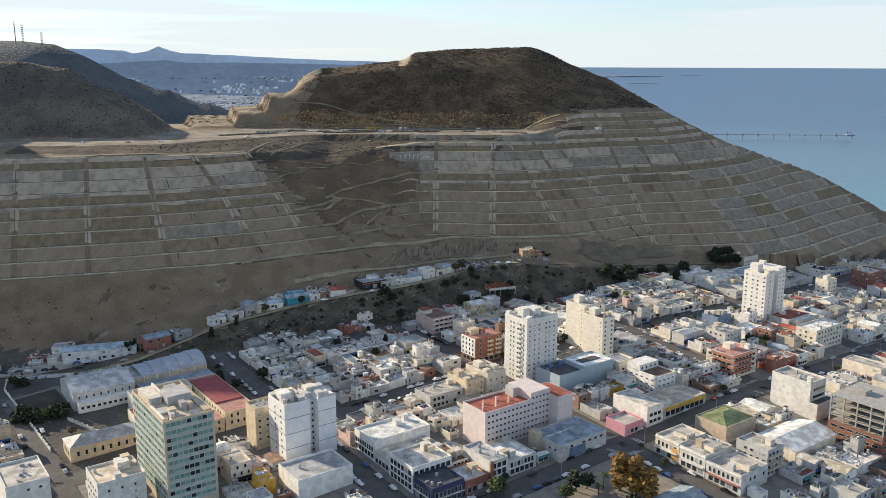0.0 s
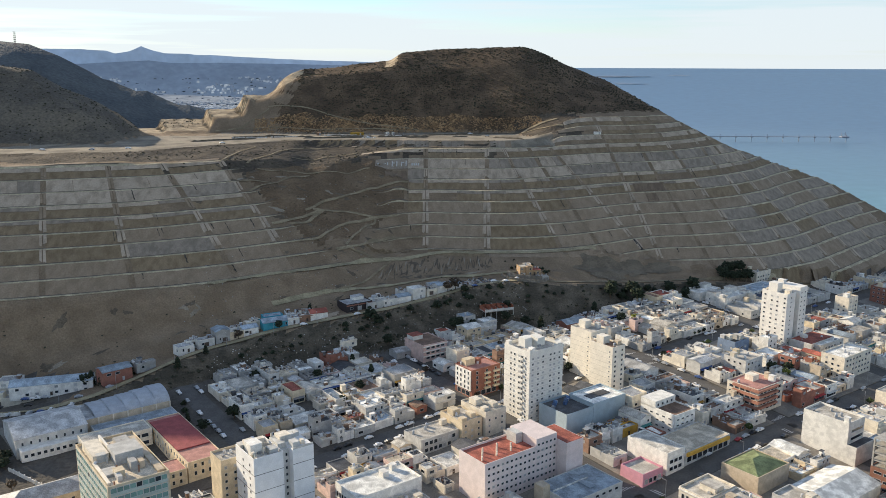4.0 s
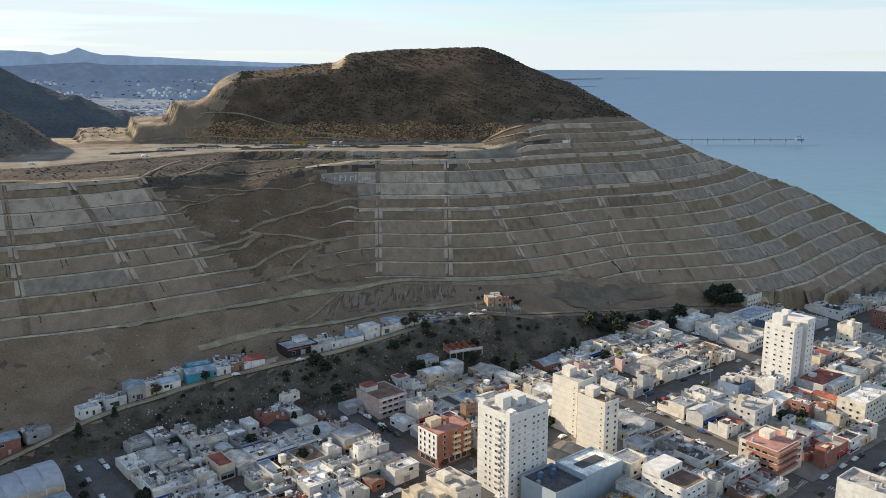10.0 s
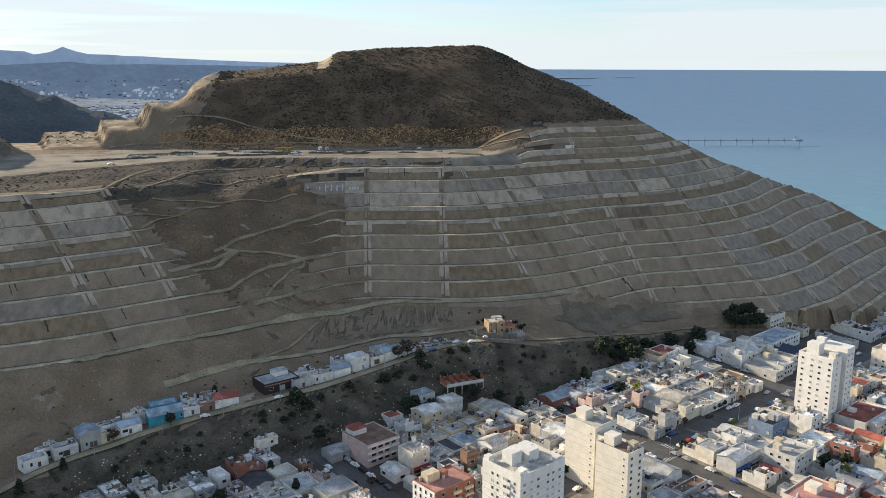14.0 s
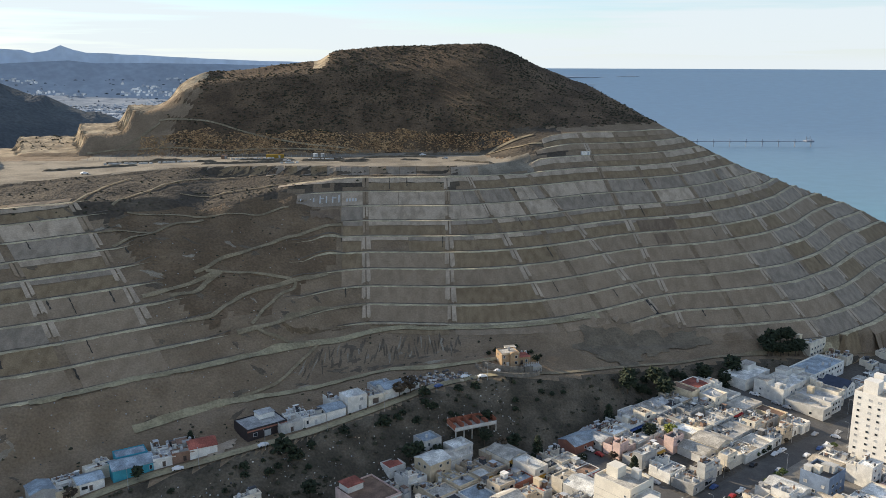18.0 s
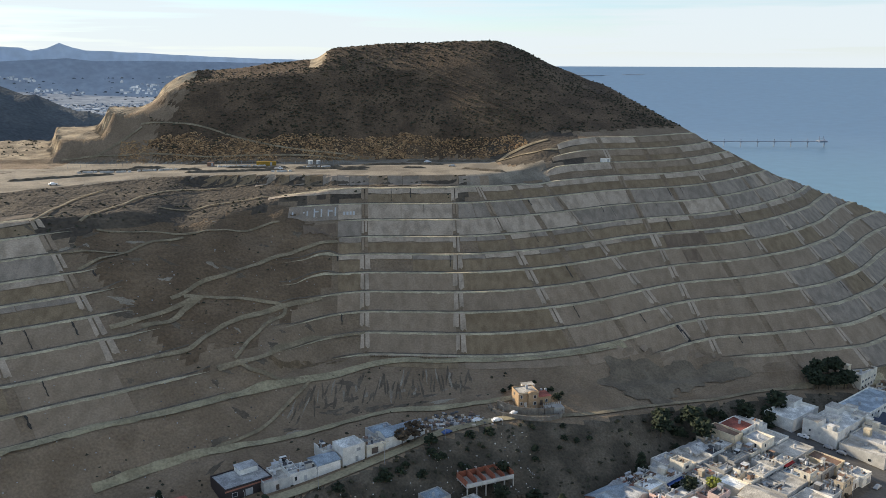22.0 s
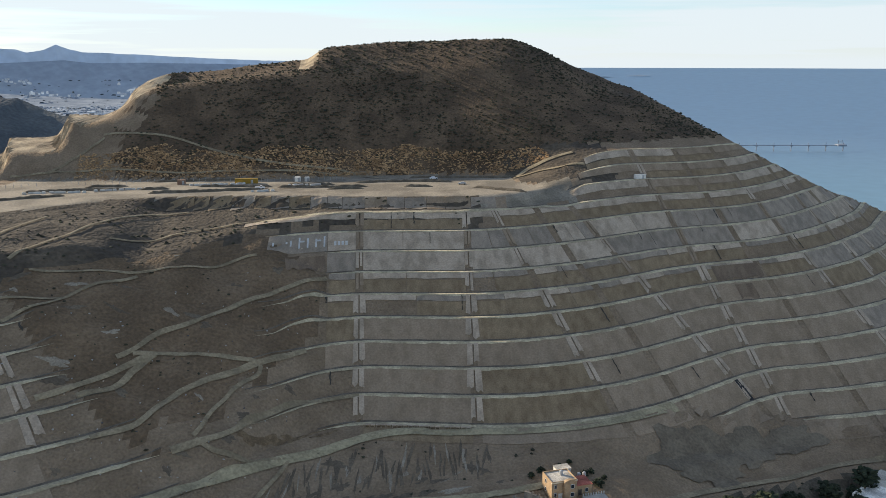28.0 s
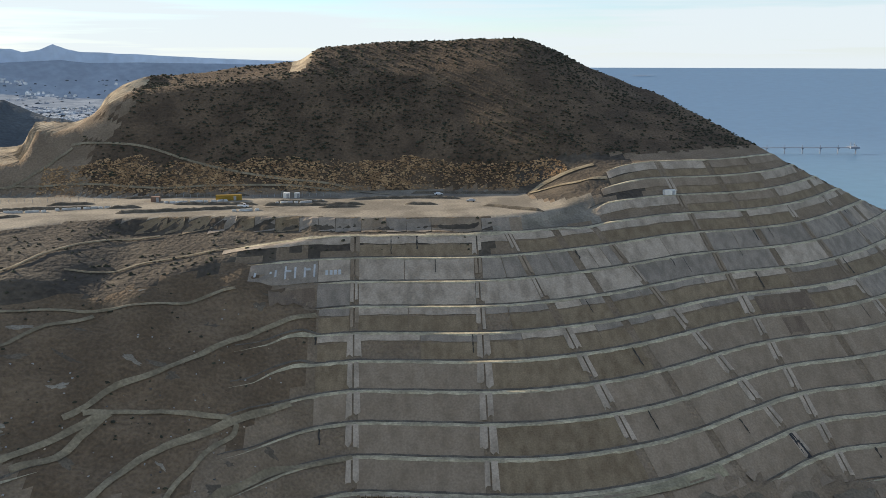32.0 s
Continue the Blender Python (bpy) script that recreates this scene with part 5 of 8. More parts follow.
M_PAINT = material("road_paint", (0.55, 0.55, 0.53), 0.9, 0.25, 1.0, bump=0)
for a, b in ((176, 374), (290, 360), (403, 351.5), (290, 254), (403, 254), (515, 254), (176, 254), (515, 340)):
    for du, dv, turn in ((0, -8.5, 0), (0, 8.5, 0), (-8.5, 0, 90), (8.5, 0, 90)):
        x, y = town_pt(a + du, b + dv)
        if y < 330:
            continue
        zt = float(town_z(x, y)) + 0.14
        ob = new("road_marking", _cache.setdefault("zebra", boxes("road_marking", [(-5 + q * 1.15, -4.45 + q * 1.15, -1.3, 1.3, 0, 0.02) for q in range(9)], M_PAINT, True)))
        ob.matrix_basis = pose(x, y, zt, 0, 0, GRID + turn)
        tagged(ob, "worn white zebra crossing painted on asphalt", "crossing", "zebra crossings", "structure")


def pavement(a0, a1, b0, b1):
    n = 9
    A, B = np.meshgrid(np.linspace(a0, a1, n), np.linspace(b0, b1, n))
    X, Y = A * CA - B * SA_, A * SA_ + B * CA
    Z = town_z(X, Y) + 0.22
    pad = lambda q: np.pad(q, 1, mode="edge")
    Z = pad(Z)
    Z[0, :] -= 0.5
    Z[-1, :] -= 0.5
    Z[:, 0] -= 0.5
    Z[:, -1] -= 0.5
    tagged(sheet("pavement", pad(X), pad(Y), Z, M_PAVE, smooth=False), "raised grey pavement with a kerb round a block", "pavement", kind="structure")


BLOCKS = []
for i in range(len(A_LINES) - 1):
    for j in range(len(B_LINES) - 1):
        a0, a1, b0, b1 = A_LINES[i] + 6.25, A_LINES[i + 1] - 6.25, B_LINES[j] + 6.25, B_LINES[j + 1] - 6.25
        if i in (0, 1) and j == 2:
            b1 = 367
        if i in (0, 1) and j == 3:
            b0 = 381
        if i >= 3 and j == 2:
            b1 = 350.5 if i == 3 else 344.5
        if i >= 3 and j == 3:
            b0 = 363.5 if i == 3 else 354.5
        x, y = town_pt((a0 + a1) / 2, (b0 + b1) / 2)
        BLOCKS.append((a0, a1, b0, b1))
        if j < 3 and a0 < 640:
            pavement(a0, a1, b0, b1)

TAKEN = []


def claim(a0, a1, b0, b1, m=0.5):
    TAKEN.append((a0 - m, a1 + m, b0 - m, b1 + m))


def free(a0, a1, b0, b1):
    return all(a1 < t[0] or a0 > t[1] or b1 < t[2] or b0 > t[3] for t in TAKEN)


# ---- the buildings that stand out ----
W_WHITE, W_WARM, W_CREAM, W_LGREY, W_BEIGE, W_GREY, W_PINK, W_BROWN, W_BRICK, W_BLUE, W_OCHRE, W_TEAL = M_WALLS
R_GREY, R_WHITE, R_CONC, R_RED, R_RUST, R_BLUE, R_DARK, R_BEIGE, R_GREEN = M_ROOFS


def block(name, label, category, a0, a1, b0, b1, h, wall, roof, par=0.8, lower=None):
    """A large building as an empty with its walls and flat roof; returns it with its size."""
    claim(a0, a1, b0, b1)
    cx, cy = town_pt((a0 + a1) / 2, (b0 + b1) / 2)
    e = empty(name, label, category, Lot(cx, cy, GRID).m)
    w, d = a1 - a0, b1 - b0
    put("wall", walls_mesh(w, d, h, par, wall, 0.3, 2.0), e)
    put("roof", boxes("roof", [(-w / 2 + 0.3, w / 2 - 0.3, -d / 2 + 0.3, d / 2 - 0.3, h - 0.3, h)], roof), e)
    return e, w, d


def add_box(e, name, mat, x0, x1, y0, y1, z0, z1, label=""):
    return put(name, boxes(name, [(x0, x1, y0, y1, z0, z1)], mat), e, label=label)


def facade(e, w, d, face, floors, z0, storey, ww, wh, gap, inset=1.0, odds=1.0, shutters=0.2):
    for k in range(floors):
        row_of_windows(e, face, w, d, z0 + k * storey, ww, wh, gap, inset, odds, shutters)


# green glass office tower
M_PANE = material("green_glass_pane", (0.20, 0.33, 0.29), 0.18, 0.15, 0.3, bump=0, spec=0.6, island=0.28)
M_PANE_DARK = material("open_dark_pane", (0.03, 0.04, 0.045), 0.2, 0.2, 0.3, bump=0, spec=0.6, island=0.4)
M_SPANDREL = material("spandrel_panel", (0.42, 0.48, 0.43), 0.6, 0.15, 0.3, bump=0, island=0.08)
e, w, d = block("office_tower", "tall slab office tower clad in green glass panes", "office building", 96, 117, 321, 362, 39, W_CREAM, R_BEIGE, 1.0)
ft = 11
for k in range(ft):
    z0 = 3.0 + k * 3.3
    for face, ln in (("S", w), ("W", d)):
        n = 9 if face == "S" else 16
        pw = (ln - 1.6) / n
        for q in range(n):
            key = ("pane", face, brng.random() < (0.30 if face == "S" else 0.05))
            if key not in _cache:
                _cache[key] = window_mesh(pw - 0.08, 1.9, M_PANE_DARK if key[2] else M_PANE)
            p = -ln / 2 + 0.8 + pw * (q + 0.5)
            if face == "S":
                put("pane", _cache[key], e, p, -d / 2, z0 + 1.1)
            else:
                put("pane", _cache[key], e, -w / 2, p, z0 + 1.1, -90)
    add_box(e, "spandrel", M_SPANDREL, -w / 2 + 0.8, w / 2 - 0.8, -d / 2 - 0.07, -d / 2 + 0.02, z0, z0 + 1.08)
    add_box(e, "spandrel", M_SPANDREL, -w / 2 - 0.07, -w / 2 + 0.02, -d / 2 + 0.8, d / 2 - 0.8, z0, z0 + 1.08)
add_box(e, "plant_room", W_LGREY, -3, 7, -4, 6, 39, 43.2)
add_box(e, "plant_room", W_WARM, -9, -3.4, 2, 17, 39, 41.8)
add_box(e, "screen_wall", W_WHITE, -2.5, -1.9, 6.5, 19, 39, 42.2)
for x0, x1, y0, y1, z1, m_ in ((1, 6, 7, 9, 41.4, W_WARM), (-8.5, -4, -12, -6, 40.2, W_LGREY), (7.4, 9.8, -18, 16, 39.9, W_BEIGE), (-9.8, -8.6, -18, 1, 40.1, W_WARM), (0, 2.4, -12, -8, 42.6, W_GREY), (3.4, 5.2, -11, -7, 41.6, W_BEIGE), (-6, -4.4, -17, -13, 41.0, W_LGREY), (2, 7, 11, 17, 40.6, W_GREY)):
    add_box(e, "roof_box", m_, x0, x1, y0, y1, 39, z1)
for q_ in range(14):
    add_box(e, "vent_pipe", W_LGREY if q_ % 2 else W_BROWN, -8 + (q_ * 5 % 16), -7.5 + (q_ * 5 % 16), -19 + q_ * 2.7, -18.5 + q_ * 2.7, 39, 40.6 + (q_ % 3) * 0.5)
roof_clutter(e, w, d, 39, 7)

# white twin apartment tower with a dark notch
M_TWIN = material("white_twin_render", (0.80, 0.80, 0.79), 0.9, 0.08, 0.3, bump=0.05)
e, w, d = block("apartment_tower", "white apartment tower of two slabs with a window recess", "apartment building", 152, 164.5, 329, 346, 27.5, M_TWIN, R_CONC, 1.3)
M_JOINT = material("dark_joint", (0.10, 0.10, 0.11), 0.8, 0.1, 1.0, bump=0)
for k in range(1, 4):
    add_box(e, "joint", M_JOINT, -w / 2 - 0.03, w / 2 + 0.03, -d / 2 - 0.03, -d / 2 + 0.05, k * 7.2, k * 7.2 + 0.22)
    add_box(e, "joint", M_JOINT, -w / 2 - 0.03, -w / 2 + 0.05, -d / 2, d / 2, k * 7.2, k * 7.2 + 0.22)
add_box(e, "infill_wall", W_LGREY, w / 2, w / 2 + 4.2, -d / 2 + 3.5, d / 2 - 2, -1, 27.2)
add_box(e, "slab_wall", M_TWIN, w / 2 + 4.2, w / 2 + 13.4, -d / 2, d / 2 - 2, -1, 28.0)
claim(164, 178.5, 329, 346)
for x0, x1, y0, y1, z1 in ((-4, 0, 2, 7, 30.6), (9, 14, 0, 5, 30.8), (1.5, 4, -6, -2, 29.6), (-5.5, -4.5, -6, -5, 30.4), (15.5, 17, -6, -4, 29.8)):
    add_box(e, "roof_box", W_WARM, x0, x1, y0, y1, 27.5, z1)
for k in range(9):
    for q in (-4.5, 1.5):
        put("window", window_mesh(0.9, 1.2, M_GLASS), e, -w / 2, q, 1.6 + k * 2.85, -90)
for k in range(9):
    for q in (-0.9, 0.9):
        put("window", window_mesh(1.0, 1.4, M_GLASS), e, w / 2 + 2.1 + q, -d / 2 + 3.5, 1.6 + k * 2.85)
for k in range(1, 4):
    add_box(e, "joint", M_JOINT, w / 2 + 4.2, w / 2 + 13.4, -d / 2 - 0.03, -d / 2 + 0.05, k * 7.2, k * 7.2 + 0.22)
add_box(e, "stair_box", W_WHITE, -4.5, 0.5, -2, 4, 27.5, 31.5)
add_box(e, "stair_box", W_LGREY, w / 2 + 5, w / 2 + 9, 0, 4, 28, 30.6)
for x0, x1, y0, y1, z1 in ((-6.0, -1, 4.5, 8, 29.6), (1.5, 5, -7, -3, 30.0), (w / 2 + 5, w / 2 + 8, -7, -3, 30.2), (w / 2 + 9.5, w / 2 + 12.5, 2, 5.5, 29.8), (w / 2 + 0.5, w / 2 + 3.8, -3, 5, 29.4)):
    add_box(e, "roof_box", W_LGREY, x0, x1, y0, y1, 27.2, z1)
for q_ in range(9):
    add_box(e, "vent_pipe", W_WARM, -5.5 + q_ * 2.6, -5.0 + q_ * 2.6, -6 + (q_ * 7 % 12), -5.5 + (q_ * 7 % 12), 27.4, 29.4 + (q_ % 3) * 0.6)
add_box(e, "parapet_rail", W_LGREY, w / 2 + 4.3, w / 2 + 13.3, -d / 2, -d / 2 + 0.3, 28, 28.9)
roof_clutter(e, w, d, 27.5, 4)
e, w, d = block("apartment_block", "cream apartment block beside the white tower", "apartment building", 147, 159, 350, 361, 19.5, W_CREAM, R_CONC, 1.0)
facade(e, w, d, "S", 6, 1.4, 3.0, 1.2, 1.3, 2.8, 1.2, 0.8)
roof_clutter(e, w, d, 19.5, 4)

e, w, d = block("apartment_block", "white rendered corner block with a flat roof", "apartment building", 41, 57, 344, 367, 19.5, W_WHITE, R_CONC)
facade(e, w, d, "S", 6, 1.4, 3.0, 1.2, 1.1, 3.2, 2, 0.6)
roof_clutter(e, w, d, 19.5, 5)
e, w, d = block("apartment_block", "white stepped apartment block with roof terraces", "apartment building", 72, 91, 333, 351, 15.5, W_WHITE, R_BEIGE)
facade(e, w, d, "S", 4, 1.6, 3.3, 1.0, 1.2, 4.2, 2, 0.6)
facade(e, w, d, "W", 4, 1.6, 3.3, 1.6, 1.4, 2.2, 1.5, 0.9)
add_box(e, "stair_box", W_WHITE, 1, 6, 0, 6, 15.5, 18.5)
roof_clutter(e, w, d, 15.5, 6)

# sports hall with a stepped barrel roof
M_VAULT = material("vault_sheet", (0.40, 0.43, 0.47), 0.55, 0.15, 0.3, bump=0.1, island=0.05)
e, w, d = block("sports_hall", "tan sports hall under a stepped barrel roof of grey sheets", "sports hall", 118, 160, 446, 468, 6.5, W_BEIGE, R_GREY, 0.3)
for q in range(5):
    x0, x1 = -w / 2 + 6 + q * 7.2, -w / 2 + 6 + q * 7.2 + 7.25
    r0 = 2.4 + q * 0.75
    v, f = [], []
    nseg = 14
    for xx in (x0, x1):
        for lift in (0, -0.35):
            for i in range(nseg + 1):
                t = math.pi * i / nseg
                v.append((xx, -math.cos(t) * (d / 2 - 0.2), 6.4 + math.sin(t) * (r0 + lift) + lift))
    n1 = nseg + 1
    for i in range(nseg):
        f += [(i, i + 1, 2 * n1 + i + 1, 2 * n1 + i), (n1 + i, 3 * n1 + i, 3 * n1 + i + 1, n1 + i + 1), (i, n1 + i, n1 + i + 1, i + 1), (2 * n1 + i, 2 * n1 + i + 1, 3 * n1 + i + 1, 3 * n1 + i)]
    put("roof_vault", mesh_of("roof_vault", v, f, [M_VAULT], smooth=False), e)
    vv = [(x1 - 0.1, -math.cos(math.pi * i / nseg) * (d / 2 - 0.4), 6.3 + math.sin(math.pi * i / nseg) * (r0 - 0.3)) for i in range(nseg + 1)]
    put("vault_end", mesh_of("vault_end", vv, [tuple(range(nseg + 1))], [W_LGREY]), e)
for q in range(7):
    add_box(e, "pilaster", W_WARM, -w / 2 + q * 6.9, -w / 2 + q * 6.9 + 0.6, -d / 2 - 0.3, -d / 2 + 0.05, -1, 6.9)
e, w, d = block("gymnasium", "large gymnasium with a shallow grey gabled roof", "gymnasium", 88, 119, 442, 470, 8.0, W_LGREY, R_GREY, 0.0)
put("roof", gable_mesh(w, d, 8.1, 3.6, R_GREY, "x"), e)
v = [(-w / 2 + 0.05, -d / 2, 7.9), (-w / 2 + 0.05, d / 2, 7.9), (-w / 2 + 0.05, 0, 11.5), (w / 2 - 0.05, -d / 2, 7.9), (w / 2 - 0.05, d / 2, 7.9), (w / 2 - 0.05, 0, 11.5)]
put("gable_end", mesh_of("gable_end", v, [(0, 1, 2), (3, 4, 5)], [W_LGREY]), e)
row_of_windows(e, "S", w, d, 4.6, 1.0, 1.6, 2.6, 2.0, 1.0, 0.0)
add_box(e, "annex", W_WHITE, -w / 2 + 1, w / 2 - 3, -d / 2 - 5.5, -d / 2, -1, 4.2)
for q in range(9):
    put("window", window_mesh(1.6, 1.5, M_GLASS), e, -w / 2 + 3.0 + q * 2.7, -d / 2 - 5.5, 1.0)
claim(88, 119, 436, 442)
e, w, d = block("annex_hall", "low annex with a blue-grey sheet roof beside the hall", "hall", 121, 160, 434, 445, 4.8, W_LGREY, R_BLUE, 0.15)

# school round a court
M_REDDECK = material("red_sheet_roof", (0.33, 0.085, 0.085), 0.8, 0.2, 0.3, bump=0.1)
M_PINKDECK = material("faded_red_roof", (0.48, 0.25, 0.21), 0.9, 0.25, 0.3, bump=0.1)
e, w, d = block("school_wing", "cream school wing with a flat dark red sheet roof", "school", 143, 159, 377, 432, 7.5, W_CREAM, M_PINKDECK, 0.35)
put("roof_deck", boxes("roof_deck", [(-w / 2 + 0.6, w / 2 - 0.6, -d / 2 + 14, d / 2 - 4, 7.5, 8.1)], M_REDDECK), e)
facade(e, w, d, "S", 2, 1.2, 3.5, 1.2, 1.9, 2.0, 1.2, 1.0)
facade(e, w, d, "W", 2, 1.2, 3.5, 1.2, 1.9, 2.4, 1.2, 0.9)
e, w, d = block("school_wing", "cream school wing with a flat faded pink roof", "school", 124, 142.5, 377, 389, 7.0, W_CREAM, M_PINKDECK, 0.3)
facade(e, w, d, "S", 2, 1.2, 3.3, 1.2, 1.8, 2.0, 1.2, 1.0)
e, w, d = block("school_wing", "pale school wing with wide dark windows and a flat roof", "school", 112, 142, 420, 432, 8.0, W_WARM, R_CONC, 0.5)
facade(e, w, d, "S", 2, 1.2, 3.6, 3.2, 1.8, 0.7, 1.0, 1.0, 0.0)
e, w, d = block("school_house", "long cream school house with a grey hipped roof", "school", 74, 106, 389, 403, 6.0, W_CREAM, R_GREY, 0.0)
put("roof", hip_mesh(w, d, 6.05, 3.2, R_GREY), e)
facade(e, w, d, "S", 1, 1.6, 3.3, 1.3, 2.4, 2.3, 1.5, 1.0)
facade(e, w, d, "W", 1, 1.6, 3.3, 1.3, 2.4, 2.0, 1.5, 1.0)
e, w, d = block("annex", "small white annex with red awnings", "house", 108, 122, 404, 418, 5.0, W_WARM, R_RED, 0.4)
facade(e, w, d, "S", 1, 1.2, 3.3, 1.4, 1.4, 2.0, 1.5, 0.8)
claim(66, 123, 381, 480)
claim(123, 172, 381, 480)

# pink apartment block
M_PALEPINK = material("pale_pink_render", (0.70, 0.60, 0.57), 0.9, 0.1, 0.3, bump=0.1)
e, w, d = block("apartment_block", "pale pink apartment block with a red roof terrace", "apartment building", 232, 268, 286, 303, 18.0, M_PALEPINK, R_RED, 0.9)
facade(e, w, d, "S", 6, 1.3, 2.9, 1.3, 1.1, 1.15, 1.4, 1.0, 0.1)
add_box(e, "side_wing", M_PALEPINK, w / 2 - 8, w / 2 + 4, -d / 2 + 0.02, d / 2, -1, 22.0)
wing = add_box(e, "east_wing", M_PALEPINK, w / 2 + 4, w / 2 + 14, -d / 2 - 6, d / 2 - 5, -1, 19.0)
add_box(wing, "wing_roof", R_RED, w / 2 + 4.4, w / 2 + 13.6, -d / 2 - 5.6, d / 2 - 5.4, 19.0, 19.12)
add_box(e, "stair_box", W_LGREY, w / 2 - 12, w / 2 - 8.5, 0, 6, 18, 22.5)
for k in range(7):
    for q in range(5):
        put("window", window_mesh(1.2, 1.1, M_GLASS), e, w / 2 - 6.6 + q * 2.3, -d / 2 + 0.02, 1.3 + k * 2.9)
for q in range(8):
    add_box(e, "chimney", W_WARM, -w / 2 + 2 + q * 2.6, -w / 2 + 2.6 + q * 2.6, (q % 3) * 3 - 4, (q % 3) * 3 - 3.4, 18, 19.9)
claim(268, 283, 279, 303)

# cream corner blocks across the street from the hotel
for a0, a1, b0, b1, hh, wl, lb in ((258, 270, 334, 351, 9.5, W_CREAM, "cream corner house with plain stepped walls"), (270.5, 283, 332, 351, 11.5, W_WARM, "warm white house with tall blank gable walls")):
    e, w, d = block("corner_house", lb, "house", a0, a1, b0, b1, hh, wl, R_CONC, 0.7)
    facade(e, w, d, "S", 3, 1.2, 3.0, 1.1, 1.2, 2.8, 1.2, 0.7)
    for x0, x1, y0, y1, z1 in ((-4, 0, 1, 6, hh + 2.8), (1, 4.5, -6, -2, hh + 2.2), (-5, -2, -7, -4, hh + 1.6)):
        add_box(e, "stair_box", wl, x0, x1, y0, y1, hh, z1)
    roof_clutter(e, w, d, hh, 3)
e, w, d = block("shop_row", "low grey shops with dark glass fronts", "shop", 236, 257.5, 336, 350, 6.6, W_LGREY, R_CONC, 0.5)
facade(e, w, d, "S", 2, 0.6, 3.2, 2.0, 1.9, 0.6, 0.8, 1.0, 0.2)
roof_clutter(e, w, d, 6.6, 5)

# blue-grey hall with plant on its roof
M_BLUEGREY = material("blue_grey_cladding", (0.40, 0.48, 0.52), 0.6, 0.1, 0.3, bump=0.05)
e, w, d = block("commercial_hall", "plain blue-grey clad hall with rooftop plant", "commercial building", 301, 319, 309, 328, 10.0, M_BLUEGREY, R_DARK, 1.0)
M_PLANT = material("blue_plant_unit", (0.10, 0.17, 0.32), 0.6, 0.2, 0.6, bump=0.05, island=0.3)
for q in range(8):
    add_box(e, "plant_unit", M_PLANT if q % 3 else M_METAL, -w / 2 + 1.2 + q * 2.0, -w / 2 + 2.7 + q * 2.0, 1 + (q % 4) * 1.4, 2.4 + (q % 4) * 1.4, 10, 11.3 + (q % 3) * 0.4)
e, w, d = block("commercial_hall", "plain blue-grey clad hall with a light roof well", "commercial building", 319.2, 342, 309, 326, 10.6, M_BLUEGREY, R_WHITE, 0.8)
add_box(e, "roof_well", R_DARK, -w / 2 + 5, w / 2 - 4, -2, 3, 10.6, 10.9)

e, w, d = block("office_block", "white office block with rows of small windows", "office building", 343, 358, 279, 300, 9.6, W_WHITE, R_RUST, 0.7)
facade(e, w, d, "S", 3, 1.5, 2.8, 1.7, 0.8, 1.8, 1.4, 1.0, 0)
facade(e, w, d, "W", 3, 1.5, 2.8, 1.7, 0.8, 2.0, 1.4, 1.0, 0)
add_box(e, "upper_storey", W_WHITE, -w / 2, w / 2, 1.5, d / 2, 9.6, 13.2)
for q in range(4):
    put("window", window_mesh(1.2, 1.4, M_GLASS), e, -w / 2 + 2 + q * 3.4, 1.5, 10.5)

e, w, d = block("office_block", "blank white office block with strip windows at one end", "office building", 390, 404, 220, 242, 17.5, W_WHITE, R_CONC, 1.0)
for k in range(3):
    put("window", window_mesh(10.5, 1.5, M_GLASS), e, 1.0, -d / 2, 5.6 + k * 3.8)
annex = add_box(e, "annex", W_WHITE, -w / 2, w / 2 + 1.5, -d / 2 - 4.5, -d / 2 - 0.02, -1, 8.2)
add_box(annex, "annex_terrace", R_DARK, -w / 2 + 0.4, w / 2 + 1.1, -d / 2 - 4.1, -d / 2 - 0.4, 8.2, 8.3)
roof_clutter(e, w, d, 17.5, 7)
claim(390, 406, 214, 220)

# unfinished concrete frame over brick-clad floors
e, w, d = block("unfinished_block", "unfinished concrete frame above brown brick-clad floors", "building site", 380, 407, 177, 204, 11.0, material("brown_cladding", (0.27, 0.135, 0.095), 0.9, 0.15, 0.3, bump=0.15), R_CONC, 0.3)
M_RAW = material("raw_concrete", (0.42, 0.40, 0.36), 0.95, 0.2, 0.4, bump=0.2)
for k in range(3):
    row_of_windows(e, "S", w, d, 1.6 + k * 3.4, 3.2, 1.3, 0.9, 1.2, 1.0, 0)
    row_of_windows(e, "W", w, d, 1.6 + k * 3.4, 3.2, 1.3, 0.9, 1.2, 1.0, 0)
for k in range(1, 5):
    zt_ = 11.0 + k * 3.3
    add_box(e, "floor_slab", M_RAW, -w / 2, w / 2, -d / 2, d / 2, zt_ - 0.3, zt_)
for qx in range(5):
    for qy in range(5):
        x, y = -w / 2 + 0.4 + qx * (w - 0.8) / 4, -d / 2 + 0.4 + qy * (d - 0.8) / 4
        add_box(e, "column", M_RAW, x - 0.3, x + 0.3, y - 0.3, y + 0.3, 11.0, 24.0)
add_box(e, "core", M_RAW, -3, 3, 2, 9, 11, 26.2)

M_TERRA = material("terracotta_render", (0.40, 0.19, 0.13), 0.9, 0.15, 0.3, bump=0.1)

